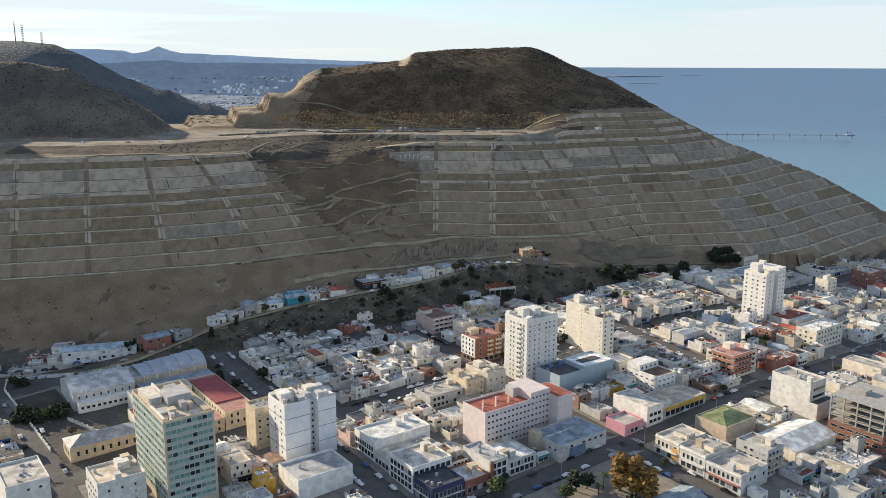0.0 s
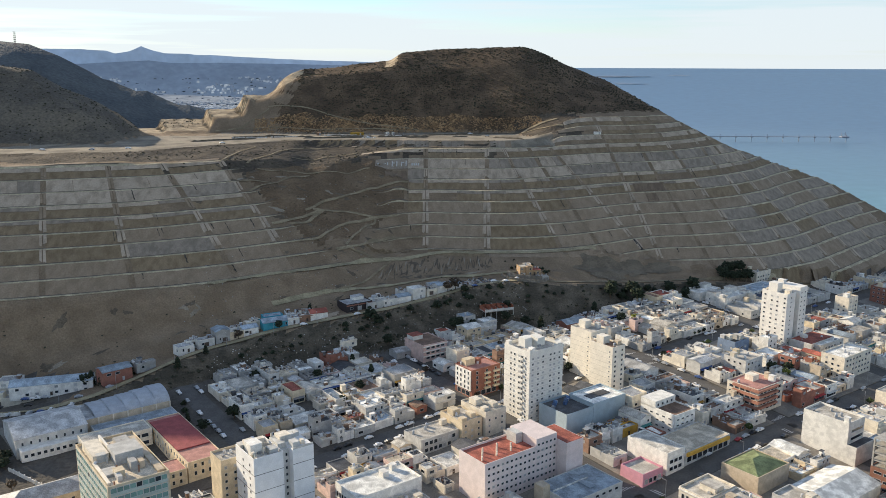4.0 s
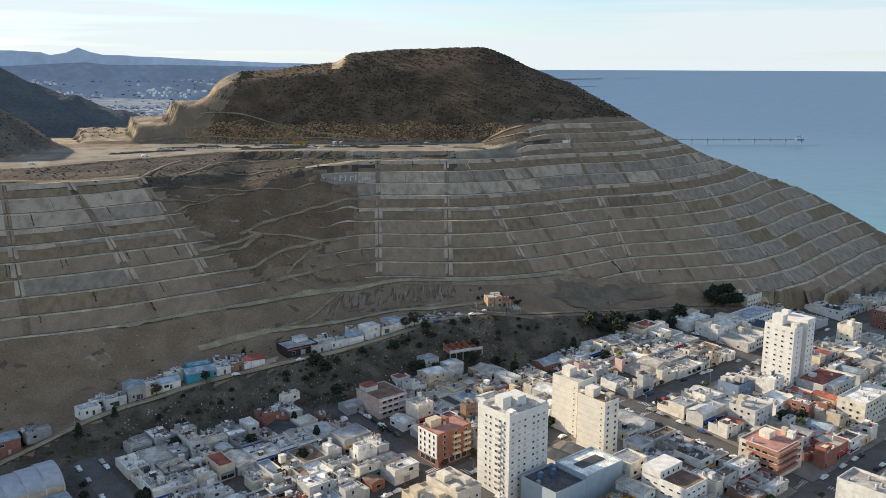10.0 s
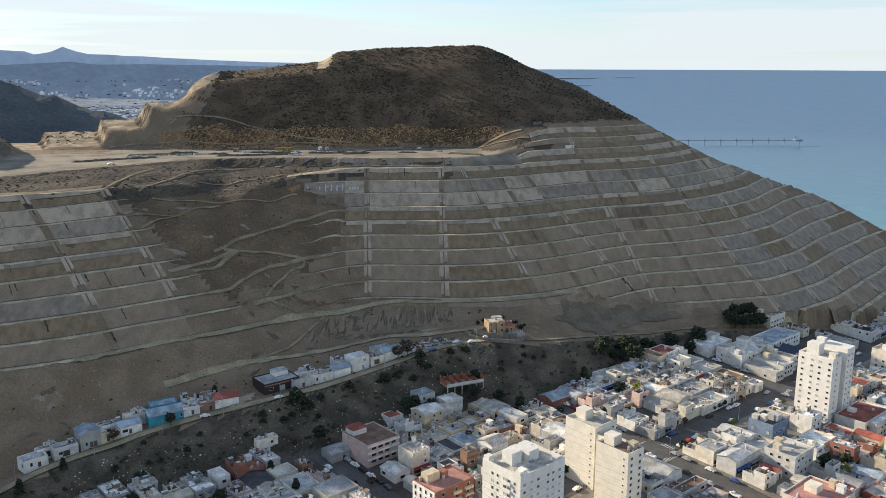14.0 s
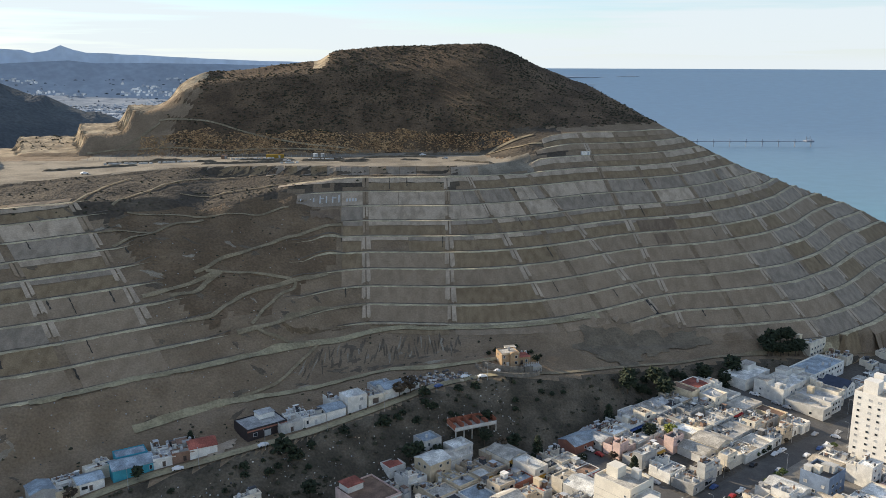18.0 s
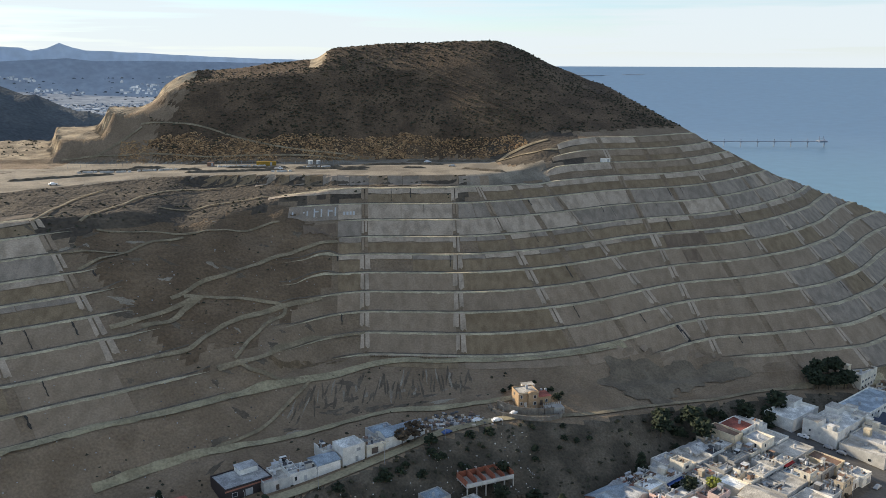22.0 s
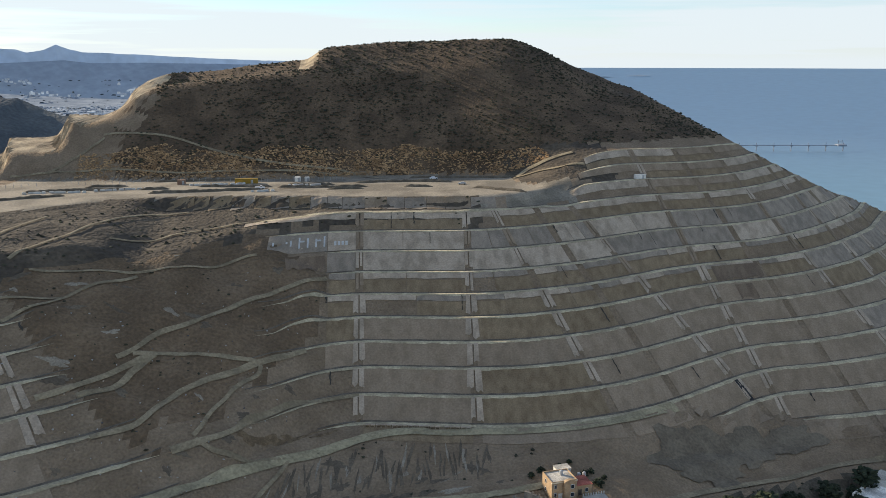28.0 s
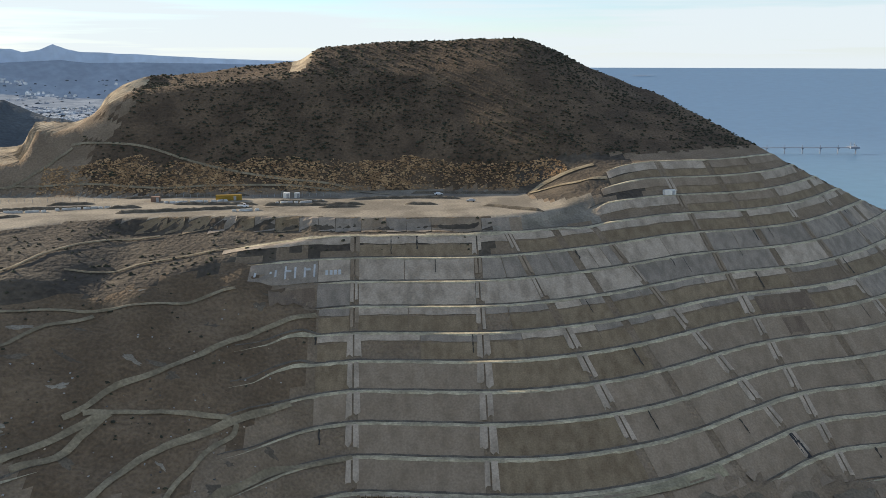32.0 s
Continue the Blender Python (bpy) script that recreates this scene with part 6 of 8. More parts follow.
# cream tower with paired windows
M_PALEGLASS = material("pale_window_glass", (0.085, 0.09, 0.095), 0.2, 0.2, 0.5, bump=0, spec=0.6, island=0.4)
M_TOWERB = material("tower_render", (0.74, 0.72, 0.66), 0.9, 0.1, 0.3, bump=0.1)
e, w, d = block("apartment_tower", "tall cream-white apartment tower with rooftop turrets", "apartment building", 296, 318.4, 330, 348.6, 35.0, M_TOWERB, R_CONC, 1.2)
M_LINE = material("shadow_joint", (0.40, 0.37, 0.32), 0.9, 0.1, 1.0, bump=0)
for k in range(12):
    z0 = 1.6 + k * 2.75
    for p in (-6.6, -3.9, -1.9, 1.6, 4.2):
        put("window", window_mesh(1.1 if p not in (-3.9, -1.9) else 1.6, 1.2, M_SHUT if brng.random() < 0.3 else M_PALEGLASS), e, -w / 2, p, z0, -90)
    add_box(e, "balcony", M_TOWERB, -w / 2 - 0.7, -w / 2, -4.9, -0.9, z0 - 0.9, z0 + 0.05)
    for p in (-9.2, -5.6, -2.4, 2.6, 5.2, 8.6):
        put("window", window_mesh(1.3, 1.1, M_SHUT if brng.random() < 0.5 else M_PALEGLASS), e, p, -d / 2, z0)
    add_box(e, "string_course", M_LINE, -w / 2 - 0.03, w / 2 + 0.03, -d / 2 - 0.03, -d / 2 + 0.04, z0 - 1.0, z0 - 0.9)
    add_box(e, "string_course", M_LINE, -w / 2 - 0.03, -w / 2 + 0.04, -d / 2, d / 2, z0 - 1.0, z0 - 0.9)
for x, y, s_, hh in ((-4, 2, 2.4, 4.6), (0, 4, 2.2, 3.6), (2.6, 0, 2.4, 4.2), (-9.6, 7.8, 1.2, 2.4), (-9.6, -7.6, 1.2, 2.2), (6, 5, 2, 3), (9, -7.5, 1.3, 2.0)):
    add_box(e, "turret", M_TOWERB, x - s_, x + s_, y - s_, y + s_, 35, 35 + hh)
roof_clutter(e, w, d, 35, 3)

# pair of cream towers
M_TOWERA = material("white_tower_render", (0.78, 0.75, 0.69), 0.9, 0.1, 0.3, bump=0.1)
M_TOWERC = material("cream_render", (0.75, 0.70, 0.60), 0.9, 0.1, 0.3, bump=0.1)
for a0, a1, b0, b1, hh in ((357.5, 371, 348, 363.5, 26.0), (351.5, 361, 327, 342.5, 25.6)):
    e, w, d = block("apartment_tower", "cream apartment tower with banded walls", "apartment building", a0, a1, b0, b1, hh, M_TOWERC, R_RUST if b0 < 340 else R_CONC, 0.9)
    for k in range(9):
        z0 = 1.6 + k * 2.7
        for p in (-w / 2 + 2.2, w / 2 - 2.2):
            put("window", window_mesh(1.4, 1.3, M_PALEGLASS), e, p, -d / 2, z0)
        put("window", window_mesh(0.8, 0.8, M_PALEGLASS), e, -w / 2, -d / 2 + 2.0, z0, -90)
        add_box(e, "string_course", M_LINE, -w / 2 - 0.03, -w / 2 + 0.04, -d / 2, d / 2, z0 - 0.9, z0 - 0.82)
    add_box(e, "stair_box", M_TOWERC, -2.4, 2.4, 1, 6, hh, hh + 4)
    roof_clutter(e, w, d, hh, 3)
e, w, d = block("connecting_block", "cream block between the two towers", "apartment building", 358, 368, 342.8, 347.8, 24.5, M_TOWERC, R_CONC, 0.3)
e, w, d = block("gabled_house", "white house with two black gables below the tower", "house", 326, 345, 329, 338, 6.4, W_WHITE, R_DARK, 0.0)
for q in (-1, 1):
    put("roof", gable_mesh(w / 2 - 0.2, d, 6.45, 2.2, R_DARK, "y"), e, q * w / 4)
facade(e, w, d, "S", 2, 1.0, 3.0, 1.4, 1.2, 1.8, 1, 1.0)

e, w, d = block("apartment_tower", "slim white apartment tower of two slabs on the avenue", "apartment building", 493, 502, 316, 333, 33.0, M_TOWERA, R_CONC, 0.9)
for k in range(11):
    z0 = 2.0 + k * 2.85
    for p in (-7.0, -2.2, 1.6, 6.2):
        put("window", window_mesh(1.3, 1.1, M_SHUT if brng.random() < 0.4 else M_GLASS), e, -w / 2, p, z0, -90)
    put("window", window_mesh(1.0, 1.0, M_GLASS), e, 0, -d / 2, z0)
add_box(e, "rear_slab", M_TOWERA, w / 2 + 3, w / 2 + 11, -d / 2 - 1, d / 2 - 5, -1, 36.5)
add_box(e, "recess_wall", W_LGREY, w / 2, w / 2 + 3, -d / 2 + 3, d / 2 - 5, -1, 34)
for k in range(11):
    for p in (1.0, 4.8):
        put("window", window_mesh(1.0, 1.0, M_GLASS), e, w / 2 + 4 + p, -d / 2 - 1, 4.0 + k * 2.85)
add_box(e, "stair_box", M_TOWERA, -2, 3.5, 0, 6, 33, 38.5)
add_box(e, "turret", M_TOWERA, w / 2 + 3, w / 2 + 6, 2, 6, 36.5, 39)
roof_clutter(e, w, d, 33, 3)
claim(502, 519, 312, 333)
e, w, d = block("podium", "low block with a dark red roof by the tower", "commercial building", 497, 522, 300, 314.5, 7.5, W_LGREY, R_RED, 0.3)
facade(e, w, d, "S", 2, 1.2, 3.2, 2.2, 1.5, 0.5, 1, 1.0, 0)

e, w, d = block("hotel", "brick-red and white corner hotel with balconies", "hotel", 291, 310, 368, 382, 14.5, W_BRICK, M_PINKDECK, 0.6)
add_box(e, "white_front", W_WHITE, -w / 2 - 0.5, -w / 2 - 0.01, -d / 2 + 0.6, d / 2 - 0.6, 3.6, 14.6)
for k in range(4):
    for p in (-4.6, -1.6, 1.6, 4.6):
        put("window", window_mesh(1.1, 1.7, M_GLASS), e, -w / 2 - 0.5, p, 4.2 + k * 2.7, -90)
    for p in (-6.0, 0.5, 6.5):
        put("window", window_mesh(1.4, 1.7, M_GLASS), e, p, -d / 2, 4.2 + k * 2.7)
    for p in (0.5, 6.5):
        add_box(e, "balcony", W_CREAM, p - 2.0, p + 2.0, -d / 2 - 1.2, -d / 2, 3.5 + k * 2.7, 4.4 + k * 2.7)
row_of_windows(e, "S", w, d, 0.4, 3.0, 2.5, 0.6, 1.0, 1.0, 0.2)
row_of_windows(e, "W", w, d, 0.4, 3.0, 2.5, 0.6, 1.0, 1.0, 0.0)
add_box(e, "stair_box", W_CREAM, -7, -1, 1, 5, 14.5, 18)
add_box(e, "stair_box", W_BRICK, 0, 2.5, 0, 3, 14.5, 17.5)
roof_clutter(e, w, d, 14.5, 4)
e, w, d = block("apartment_house", "pink and white house with wide banded storeys", "apartment building", 298, 315, 421, 440, 9.0, W_PINK, R_RUST, 0.6)
facade(e, w, d, "S", 3, 1.0, 2.9, 2.6, 1.3, 0.9, 0.8, 1.0, 0.1)
for k in range(3):
    add_box(e, "band", W_WHITE, -w / 2 - 0.05, w / 2 + 0.05, -d / 2 - 0.5, -d / 2 + 0.05, 2.6 + k * 2.9, 3.1 + k * 2.9)
add_box(e, "roof_pavilion", W_WHITE, -7, 0, 3, 9, 9, 11.6)
add_box(e, "pavilion_roof", R_RED, -7.4, 0.4, 2.6, 9.4, 11.6, 11.8)
e, w, d = block("apartment_house", "brown apartment house with stacked red-brown balconies", "apartment building", 396, 418, 270, 288, 12.5, W_WARM, M_PINKDECK, 0.5)
for k in range(4):
    add_box(e, "balcony", M_TERRA, -w / 2 - 1.4, w / 2 - 6, -d / 2 - 1.5, -d / 2, 2.6 + k * 3.0, 3.7 + k * 3.0)
    add_box(e, "balcony", M_TERRA, -w / 2 - 1.4, -w / 2, -d / 2, d / 2 - 4, 2.6 + k * 3.0, 3.7 + k * 3.0)
    row_of_windows(e, "S", w, d, 0.9 + k * 3.0, 2.6, 1.6, 0.5, 0.6, 1.0, 0.1)
    row_of_windows(e, "W", w, d, 0.9 + k * 3.0, 2.4, 1.6, 0.8, 1.0, 1.0, 0.1)
add_box(e, "stair_box", W_WARM, -2, 3, 0, 5, 12.5, 15.5)
roof_clutter(e, w, d, 12.5, 4)
M_NAVY = material("navy_sheet_roof", (0.055, 0.07, 0.105), 0.5, 0.2, 0.4, metal=0.2, bump=0.1)
# white compound at the end of the side street, with its hall and shops
e, w, d = block("white_house", "large white house with stepped roof terraces", "house", 522, 555, 378.5, 394.5, 6.6, W_WHITE, R_WHITE, 0.9)
facade(e, w, d, "W", 2, 1.0, 3.0, 1.0, 1.2, 3.4, 1.5, 0.7)
facade(e, w, d, "S", 2, 1.0, 3.0, 1.2, 1.2, 3.0, 1.5, 0.7)
for bx0, bx1, by0, by1, bz in ((-16.4, -9, 1, 7.9, 9.4), (-6, 0, -2, 4.5, 8.6), (4, 11, 2, 7.9, 9.6), (7, 12, -7.9, -3, 8.4), (-13, -10.5, -6, -3.5, 8.2), (12.5, 16.4, -2, 3, 9.0)):
    room = put("upper_room", boxes("upper_room", [(bx0, bx1, by0, by1, 6.5, bz)], W_WHITE), e)
    put("upper_roof", boxes("upper_roof", [(bx0 - 0.1, bx1 + 0.1, by0 - 0.1, by1 + 0.1, bz, bz + 0.15)], R_CONC), room)
roof_clutter(e, w, d, 6.6, 6)
e, w, d = block("white_hall", "low white hall with a flat roof under the dark trees", "hall", 520, 544, 398, 412, 4.6, W_WHITE, R_WHITE, 1.1)
annex = add_box(e, "annex", W_WHITE, 4, 11.8, 1, 6.8, 4.5, 7.4)
add_box(annex, "annex_roof", R_CONC, 3.9, 11.9, 0.9, 6.9, 7.4, 7.55)
add_box(e, "porch", W_BRICK, -3, 4, -9.6, -7, 0, 3.0)
roof_clutter(e, w, d, 4.6, 2)
for a0, a1, b0, b1, hh, wl, rf in ((522, 531, 358, 377.5, 4.2, W_LGREY, R_CONC), (531.4, 543, 359, 377.5, 5.6, W_LGREY, R_GREY), (543.4, 550, 361, 377.5, 7.0, W_WARM, R_CONC)):
    e, w, d = block("shop_house", "low grey shop house with a flat roof", "shop", a0, a1, b0, b1, hh, wl, rf, 0.6)
    facade(e, w, d, "S", int(hh // 2.8), 0.8, 2.8, 1.7, 1.5, 1.2, 0.8, 1.0)
    facade(e, w, d, "W", int(hh // 2.8), 0.8, 2.8, 1.5, 1.4, 2.0, 1.0, 0.7)
    roof_clutter(e, w, d, hh, 2)
for a0, a1 in ((551, 559.5), (560, 569)):
    e, w, d = block("gabled_house", "white gabled house with a dark blue sheet roof", "house", a0, a1, 364, 377, 5.4, W_WHITE, R_DARK, 0.0)
    put("gable_roof", gable_mesh(w, d, 5.45, 2.6, M_NAVY, "y"), e)
    for q in (-d / 2 + 0.05, d / 2 - 0.35):
        tri_ = [(-w / 2, q, 5.3), (w / 2, q, 5.3), (0, q, 7.85), (-w / 2, q + 0.3, 5.3), (w / 2, q + 0.3, 5.3), (0, q + 0.3, 7.85)]
        put("gable", mesh_of("gable", tri_, [(0, 1, 2), (5, 4, 3), (0, 3, 4, 1), (1, 4, 5, 2), (2, 5, 3, 0)], [W_WHITE]), e)
    facade(e, w, d, "S", 2, 0.9, 2.6, 1.4, 1.3, 1.6, 1.0, 1.0)
for a0, b0, ww, dd, hh, wl, rf, lb in ((558, 380.5, 34, 15, 6, W_WHITE, R_BLUE, "long white hall with a blue-grey sheet roof"), (588, 398, 18, 14, 11, W_WARM, R_CONC, "white apartment block at the foot of the hill"),
                                       (646, 325, 20, 16, 12, W_BRICK, R_CONC, "brick-red apartment block with white bands"), (589, 327, 12, 10, 13.5, W_WARM, R_CONC, "tall white cube-shaped house"),
                                       (481, 271, 30, 14, 12.5, W_WARM, R_WHITE, "white apartment house with a curved corner"), (668, 322, 22, 16, 13, W_BEIGE, R_CONC, "tan apartment block with dark balconies"),
                                       (430, 300, 16, 14, 9.5, W_LGREY, R_CONC, "light grey office house"), (452, 322, 14, 12, 8.5, W_BLUE, R_DARK, "blue shop house with a dark roof"),
                                       (500, 296, 26, 18, 7, W_LGREY, R_WHITE, "long pale hall with a white roof")):
    e, w, d = block("apartment_house", lb, "apartment building", a0, a0 + ww, b0, b0 + dd, hh, wl, rf, 0.7)
    facade(e, w, d, "S", int(hh // 3), 1.2, 3.0, 1.6, 1.3, 1.8, 1.2, 0.9)
    facade(e, w, d, "W", int(hh // 3), 1.2, 3.0, 1.4, 1.3, 2.2, 1.2, 0.8)
    roof_clutter(e, w, d, hh, 4)
e, w, d = block("shop_hall", "tan hall with a green sheet roof", "hall", 329, 352, 225, 243, 7.6, W_BEIGE, R_GREEN, 0.6)
put("roof", hip_mesh(w - 1, d - 1, 7.7, 3.0, R_GREEN), e)
e, w, d = block("shop_house", "pink corner shop with a striped front", "shop", 296.4, 309.4, 258.5, 271, 4.6, material("shop_pink", (0.62, 0.30, 0.36), 0.8, 0.1, 0.5, bump=0.05), R_CONC, 1.0)
facade(e, w, d, "S", 1, 0.5, 3, 2.2, 2.2, 0.6, 0.6, 1.0, 0.3)
e, w, d = block("shop_house", "white and brown shop house on the corner", "shop", 312, 324, 258.5, 281, 9.4, W_WHITE, R_CONC, 0.6)
facade(e, w, d, "S", 2, 1.0, 3.4, 2.4, 1.8, 0.6, 0.8, 1.0, 0.1)
e, w, d = block("shop_hall", "long flat shop hall with a yellow sign band", "shop", 325, 358, 259, 277, 5.2, W_LGREY, R_BEIGE, 0.5)
add_box(e, "sign_band", W_OCHRE, -w / 2 + 1, w / 2 - 1, -d / 2 - 0.9, -d / 2, 3.6, 5.2, "yellow sign band")
row_of_windows(e, "S", w, d, 0.4, 3.2, 2.6, 0.6, 1.0, 1.0, 0.2)
e, w, d = block("shop_hall", "shop hall with a pale blue sheet roof and a blue front", "shop", 254, 284, 259, 279, 7.0, W_LGREY, R_BLUE, 0.3)
add_box(e, "shop_front", W_BLUE, -w / 2 + 6, -w / 2 + 16, -d / 2 - 0.4, -d / 2, 0, 4.6, "royal blue shop front")
add_box(e, "roof_ridge", R_WHITE, -w / 2 + 1, w / 2 - 9, 1.0, 1.5, 7.0, 7.5)
add_box(e, "stair_tower", W_BEIGE, -w / 2 - 4.2, -w / 2, 2, 7, -1, 10.2, "beige stair tower")
add_box(e, "skylight", R_BLUE, 0, 3, -6, 6, 7.0, 7.35)
row_of_windows(e, "W", w, d, 3.6, 1.4, 1.2, 2.0, 1.4, 0.8, 0.1)
row_of_windows(e, "S", w, d, 0.4, 2.6, 2.4, 0.8, 17.0, 1.0, 0.1)
row_of_windows(e, "S", w, d, 4.8, 2.0, 1.2, 1.8, 1.0, 0.8, 0.1)
for b0, dd, hh, wl, lb in ((227, 13.5, 8.4, W_WARM, "white corner house with a yellow front over the pavement"), (212.5, 14, 8.8, W_WHITE, "white two-storey house with tall arched windows"), (194, 18, 8.0, W_LGREY, "pale two-storey shop house with a red and white fascia")):
    e, w, d = block("shop_house", lb, "shop", 297, 316, b0, b0 + dd, hh, wl, R_CONC, 0.9)
    row_of_windows(e, "W", w, d, 0.4, 2.4, 2.6, 0.7, 0.7, 1.0, 0.25)
    row_of_windows(e, "W", w, d, 4.5, 1.3, 2.3, 1.0, 0.8, 1.0, 0.15)
    row_of_windows(e, "S", w, d, 4.5, 1.4, 1.7, 1.8, 1.0, 0.7, 0.2)
    add_box(e, "cornice", W_WHITE, -w / 2 - 0.45, -w / 2, -d / 2, d / 2, hh - 0.3, hh + 0.15)
    add_box(e, "canopy", W_LGREY if dd < 15 else W_BRICK, -w / 2 - 1.4, -w / 2, -d / 2 + 0.6, d / 2 - 0.6, 3.5, 3.75)
    if b0 == 227:
        add_box(e, "painted_front", W_OCHRE, -w / 2 - 0.06, -w / 2 + 0.02, -d / 2 + 0.5, -d / 2 + 4.0, 0.2, 6.0, "yellow painted wall strip")
    room = add_box(e, "roof_room", W_WARM, -3, 3, -d / 2 + 1, 1.5, hh, hh + 2.6)
    add_box(room, "room_roof", R_CONC, -3.2, 3.2, -d / 2 + 0.8, 1.7, hh + 2.6, hh + 2.75)
    roof_clutter(e, w, d, hh, 5)
e, w, d = block("apartment_house", "grey-green four-storey house with long balconies", "apartment building", 318, 330, 196, 212, 12.0, W_LGREY, R_CONC, 0.8)
for k in range(4):
    row_of_windows(e, "S", w, d, 0.8 + k * 2.9, 1.9, 1.6, 0.8, 0.6, 1.0, 0.2)
    row_of_windows(e, "W", w, d, 0.8 + k * 2.9, 1.5, 1.4, 1.6, 0.8, 0.9, 0.2)
    if k:
        add_box(e, "balcony", W_BEIGE, -w / 2 + 1, w / 2 - 1, -d / 2 - 1.1, -d / 2, k * 2.9 - 0.1, k * 2.9 + 0.8)
roof_clutter(e, w, d, 12.0, 4)

# the street west of the square: hall under the twin tower, and the row facing it
e, w, d = block("store_hall", "long white hall with a sunken grey roof", "hall", 143, 169, 299, 318, 8.5, W_WHITE, R_GREY, 1.0)
roof_clutter(e, w, d, 8.5, 1)
M_NAVYWALL = material("navy_cladding", (0.055, 0.06, 0.12), 0.4, 0.15, 0.3, bump=0, spec=0.5)
for a0, a1, b0, b1, hh, wl, rf, lb, n in (
        (185.5, 206, 277, 295.5, 10.5, W_WHITE, R_CONC, "white corner block with dark glazed balconies", 3), (185.5, 202, 262.5, 276.5, 8.0, M_NAVYWALL, R_DARK, "navy-clad corner shop with a rounded fascia", 2),
        (186, 214, 296.5, 308.5, 5.2, W_LGREY, R_CONC, "low grey shop with a flat stained roof", 1), (186, 217, 309, 326.5, 8.8, W_WHITE, R_WHITE, "white two-storey house with a long blank side wall", 2),
        (202.5, 215.5, 262.5, 276.5, 5.6, W_BRICK, R_WHITE, "low red-fronted shop with a white roof", 1), (216, 226, 262.5, 282, 10.0, W_WHITE, R_GREY, "white block with a dark glass front and red fin", 3),
        (206.5, 215.5, 277, 295.5, 6.2, W_WARM, R_RUST, "warm white house with a rust-coloured terrace", 2), (226.4, 243, 263, 281, 6.4, W_LGREY, R_WHITE, "grey shop with a bright white roof", 2)):
    e, w, d = block("shop_block", lb, "shop", a0, a1, b0, b1, hh, wl, rf, 0.8)
    for k in range(n):
        for face in ("W", "S"):
            if face == "W" and a0 > 190 or face == "S" and 290 < b0:
                continue
            row_of_windows(e, face, w, d, 0.5 + k * 3.2, 2.3 if k == 0 or n == 3 else 1.5, 2.4, 0.5, 0.6, 1.0, 0.1)
            if k:
                t_ = k * 3.2 + 0.05
                if face == "W":
                    add_box(e, "ledge", W_WHITE, -w / 2 - 0.5, -w / 2, -d / 2, d / 2, t_, t_ + 0.25)
                else:
                    add_box(e, "ledge", W_WHITE, -w / 2, w / 2, -d / 2 - 0.5, -d / 2, t_, t_ + 0.25)
    if a0 == 216:
        add_box(e, "fin", W_BRICK, -w / 2 - 0.1, -w / 2 + 1.6, -d / 2 - 0.6, -d / 2 + 0.3, 0, 10.8, "dark red fin wall")
    roof_clutter(e, w, d, hh, 4)
e, w, d = block("white_hall", "wide hall with a white sheet roof", "hall", 340, 374, 196, 218, 5.5, W_WARM, R_WHITE, 0.2)
put("roof", gable_mesh(w, d, 5.6, 2.8, R_WHITE, "x"), e)
claim(196, 284, 158, 248)      # the square
claim(-60, 176, 436, 540)


# ---- the common houses of each block ----
HOUSES = 0
for (a0, a1, b0, b1) in BLOCKS:
    b = b0 + 2.2
    row = 0
    while b < b1 - 8:
        depth = brng.uniform(10, 15.5)
        if b1 - 2.2 - (b + depth) < 9:
            depth = b1 - 2.2 - b
        a = a0 + 2.2
        while a < a1 - 6:
            width = brng.uniform(7.0, 12.5)
            if a1 - 2.2 - (a + width) < 7:
                width = a1 - 2.2 - a
            w = width - brng.choice((0.15, 0.15, 0.5, 1.6))
            d = depth - brng.choice((0.2, 0.4, 1.5, 3.0))
            cx, cy = town_pt(a + width / 2, b + depth / 2)
            a_next = a + width
            dist = math.hypot(cx, cy)
            side = abs(cx) / max(cy, 1)
            seen = cy > 318 + 0.05 * abs(cx) and side < 0.60 + 20 / max(cy, 1)
            lifts = [float(land(*town_pt(a + u * width, b + v * depth))) - float(town_z(*town_pt(a + u * width, b + v * depth))) for u in (0, 0.5, 1) for v in (0, 0.5, 1)]
            flat_enough = max(lifts) < 4.5
            base = None if max(lifts) < 1.0 else float(town_z(cx, cy)) + 0.4 * max(lifts) + 0.3
            if seen and flat_enough and cx < 440 and free(a, a + w, b, b + d) and brng.random() > 0.06:
                tall = brng.random()
                poor = cy > ROAD_Y(max(-300, min(420, cx))) - 75 or cx < -20 and cy > 440
                floors = 1 if tall < (0.8 if poor else 0.45) else (2 if poor or tall < 0.86 else 3)
                house(cx, cy, w, d, floors, z=base, group="town houses", detail=True)
                HOUSES += 1
            elif seen and flat_enough and cx < 440 and width > 8:
                # an infill where a large building leaves a narrow plot
                w2, d2 = width * 0.55, depth * 0.6
                if free(a + width * 0.2, a + width * 0.2 + w2, b + depth * 0.2, b + depth * 0.2 + d2) and brng.random() < 0.8:
                    x2, y2 = town_pt(a + width * 0.2 + w2 / 2, b + depth * 0.2 + d2 / 2)
                    house(x2, y2, w2, d2, 1, z=base, group="town houses", detail=True)
                    HOUSES += 1
            a = a_next
        b += depth
        row += 1

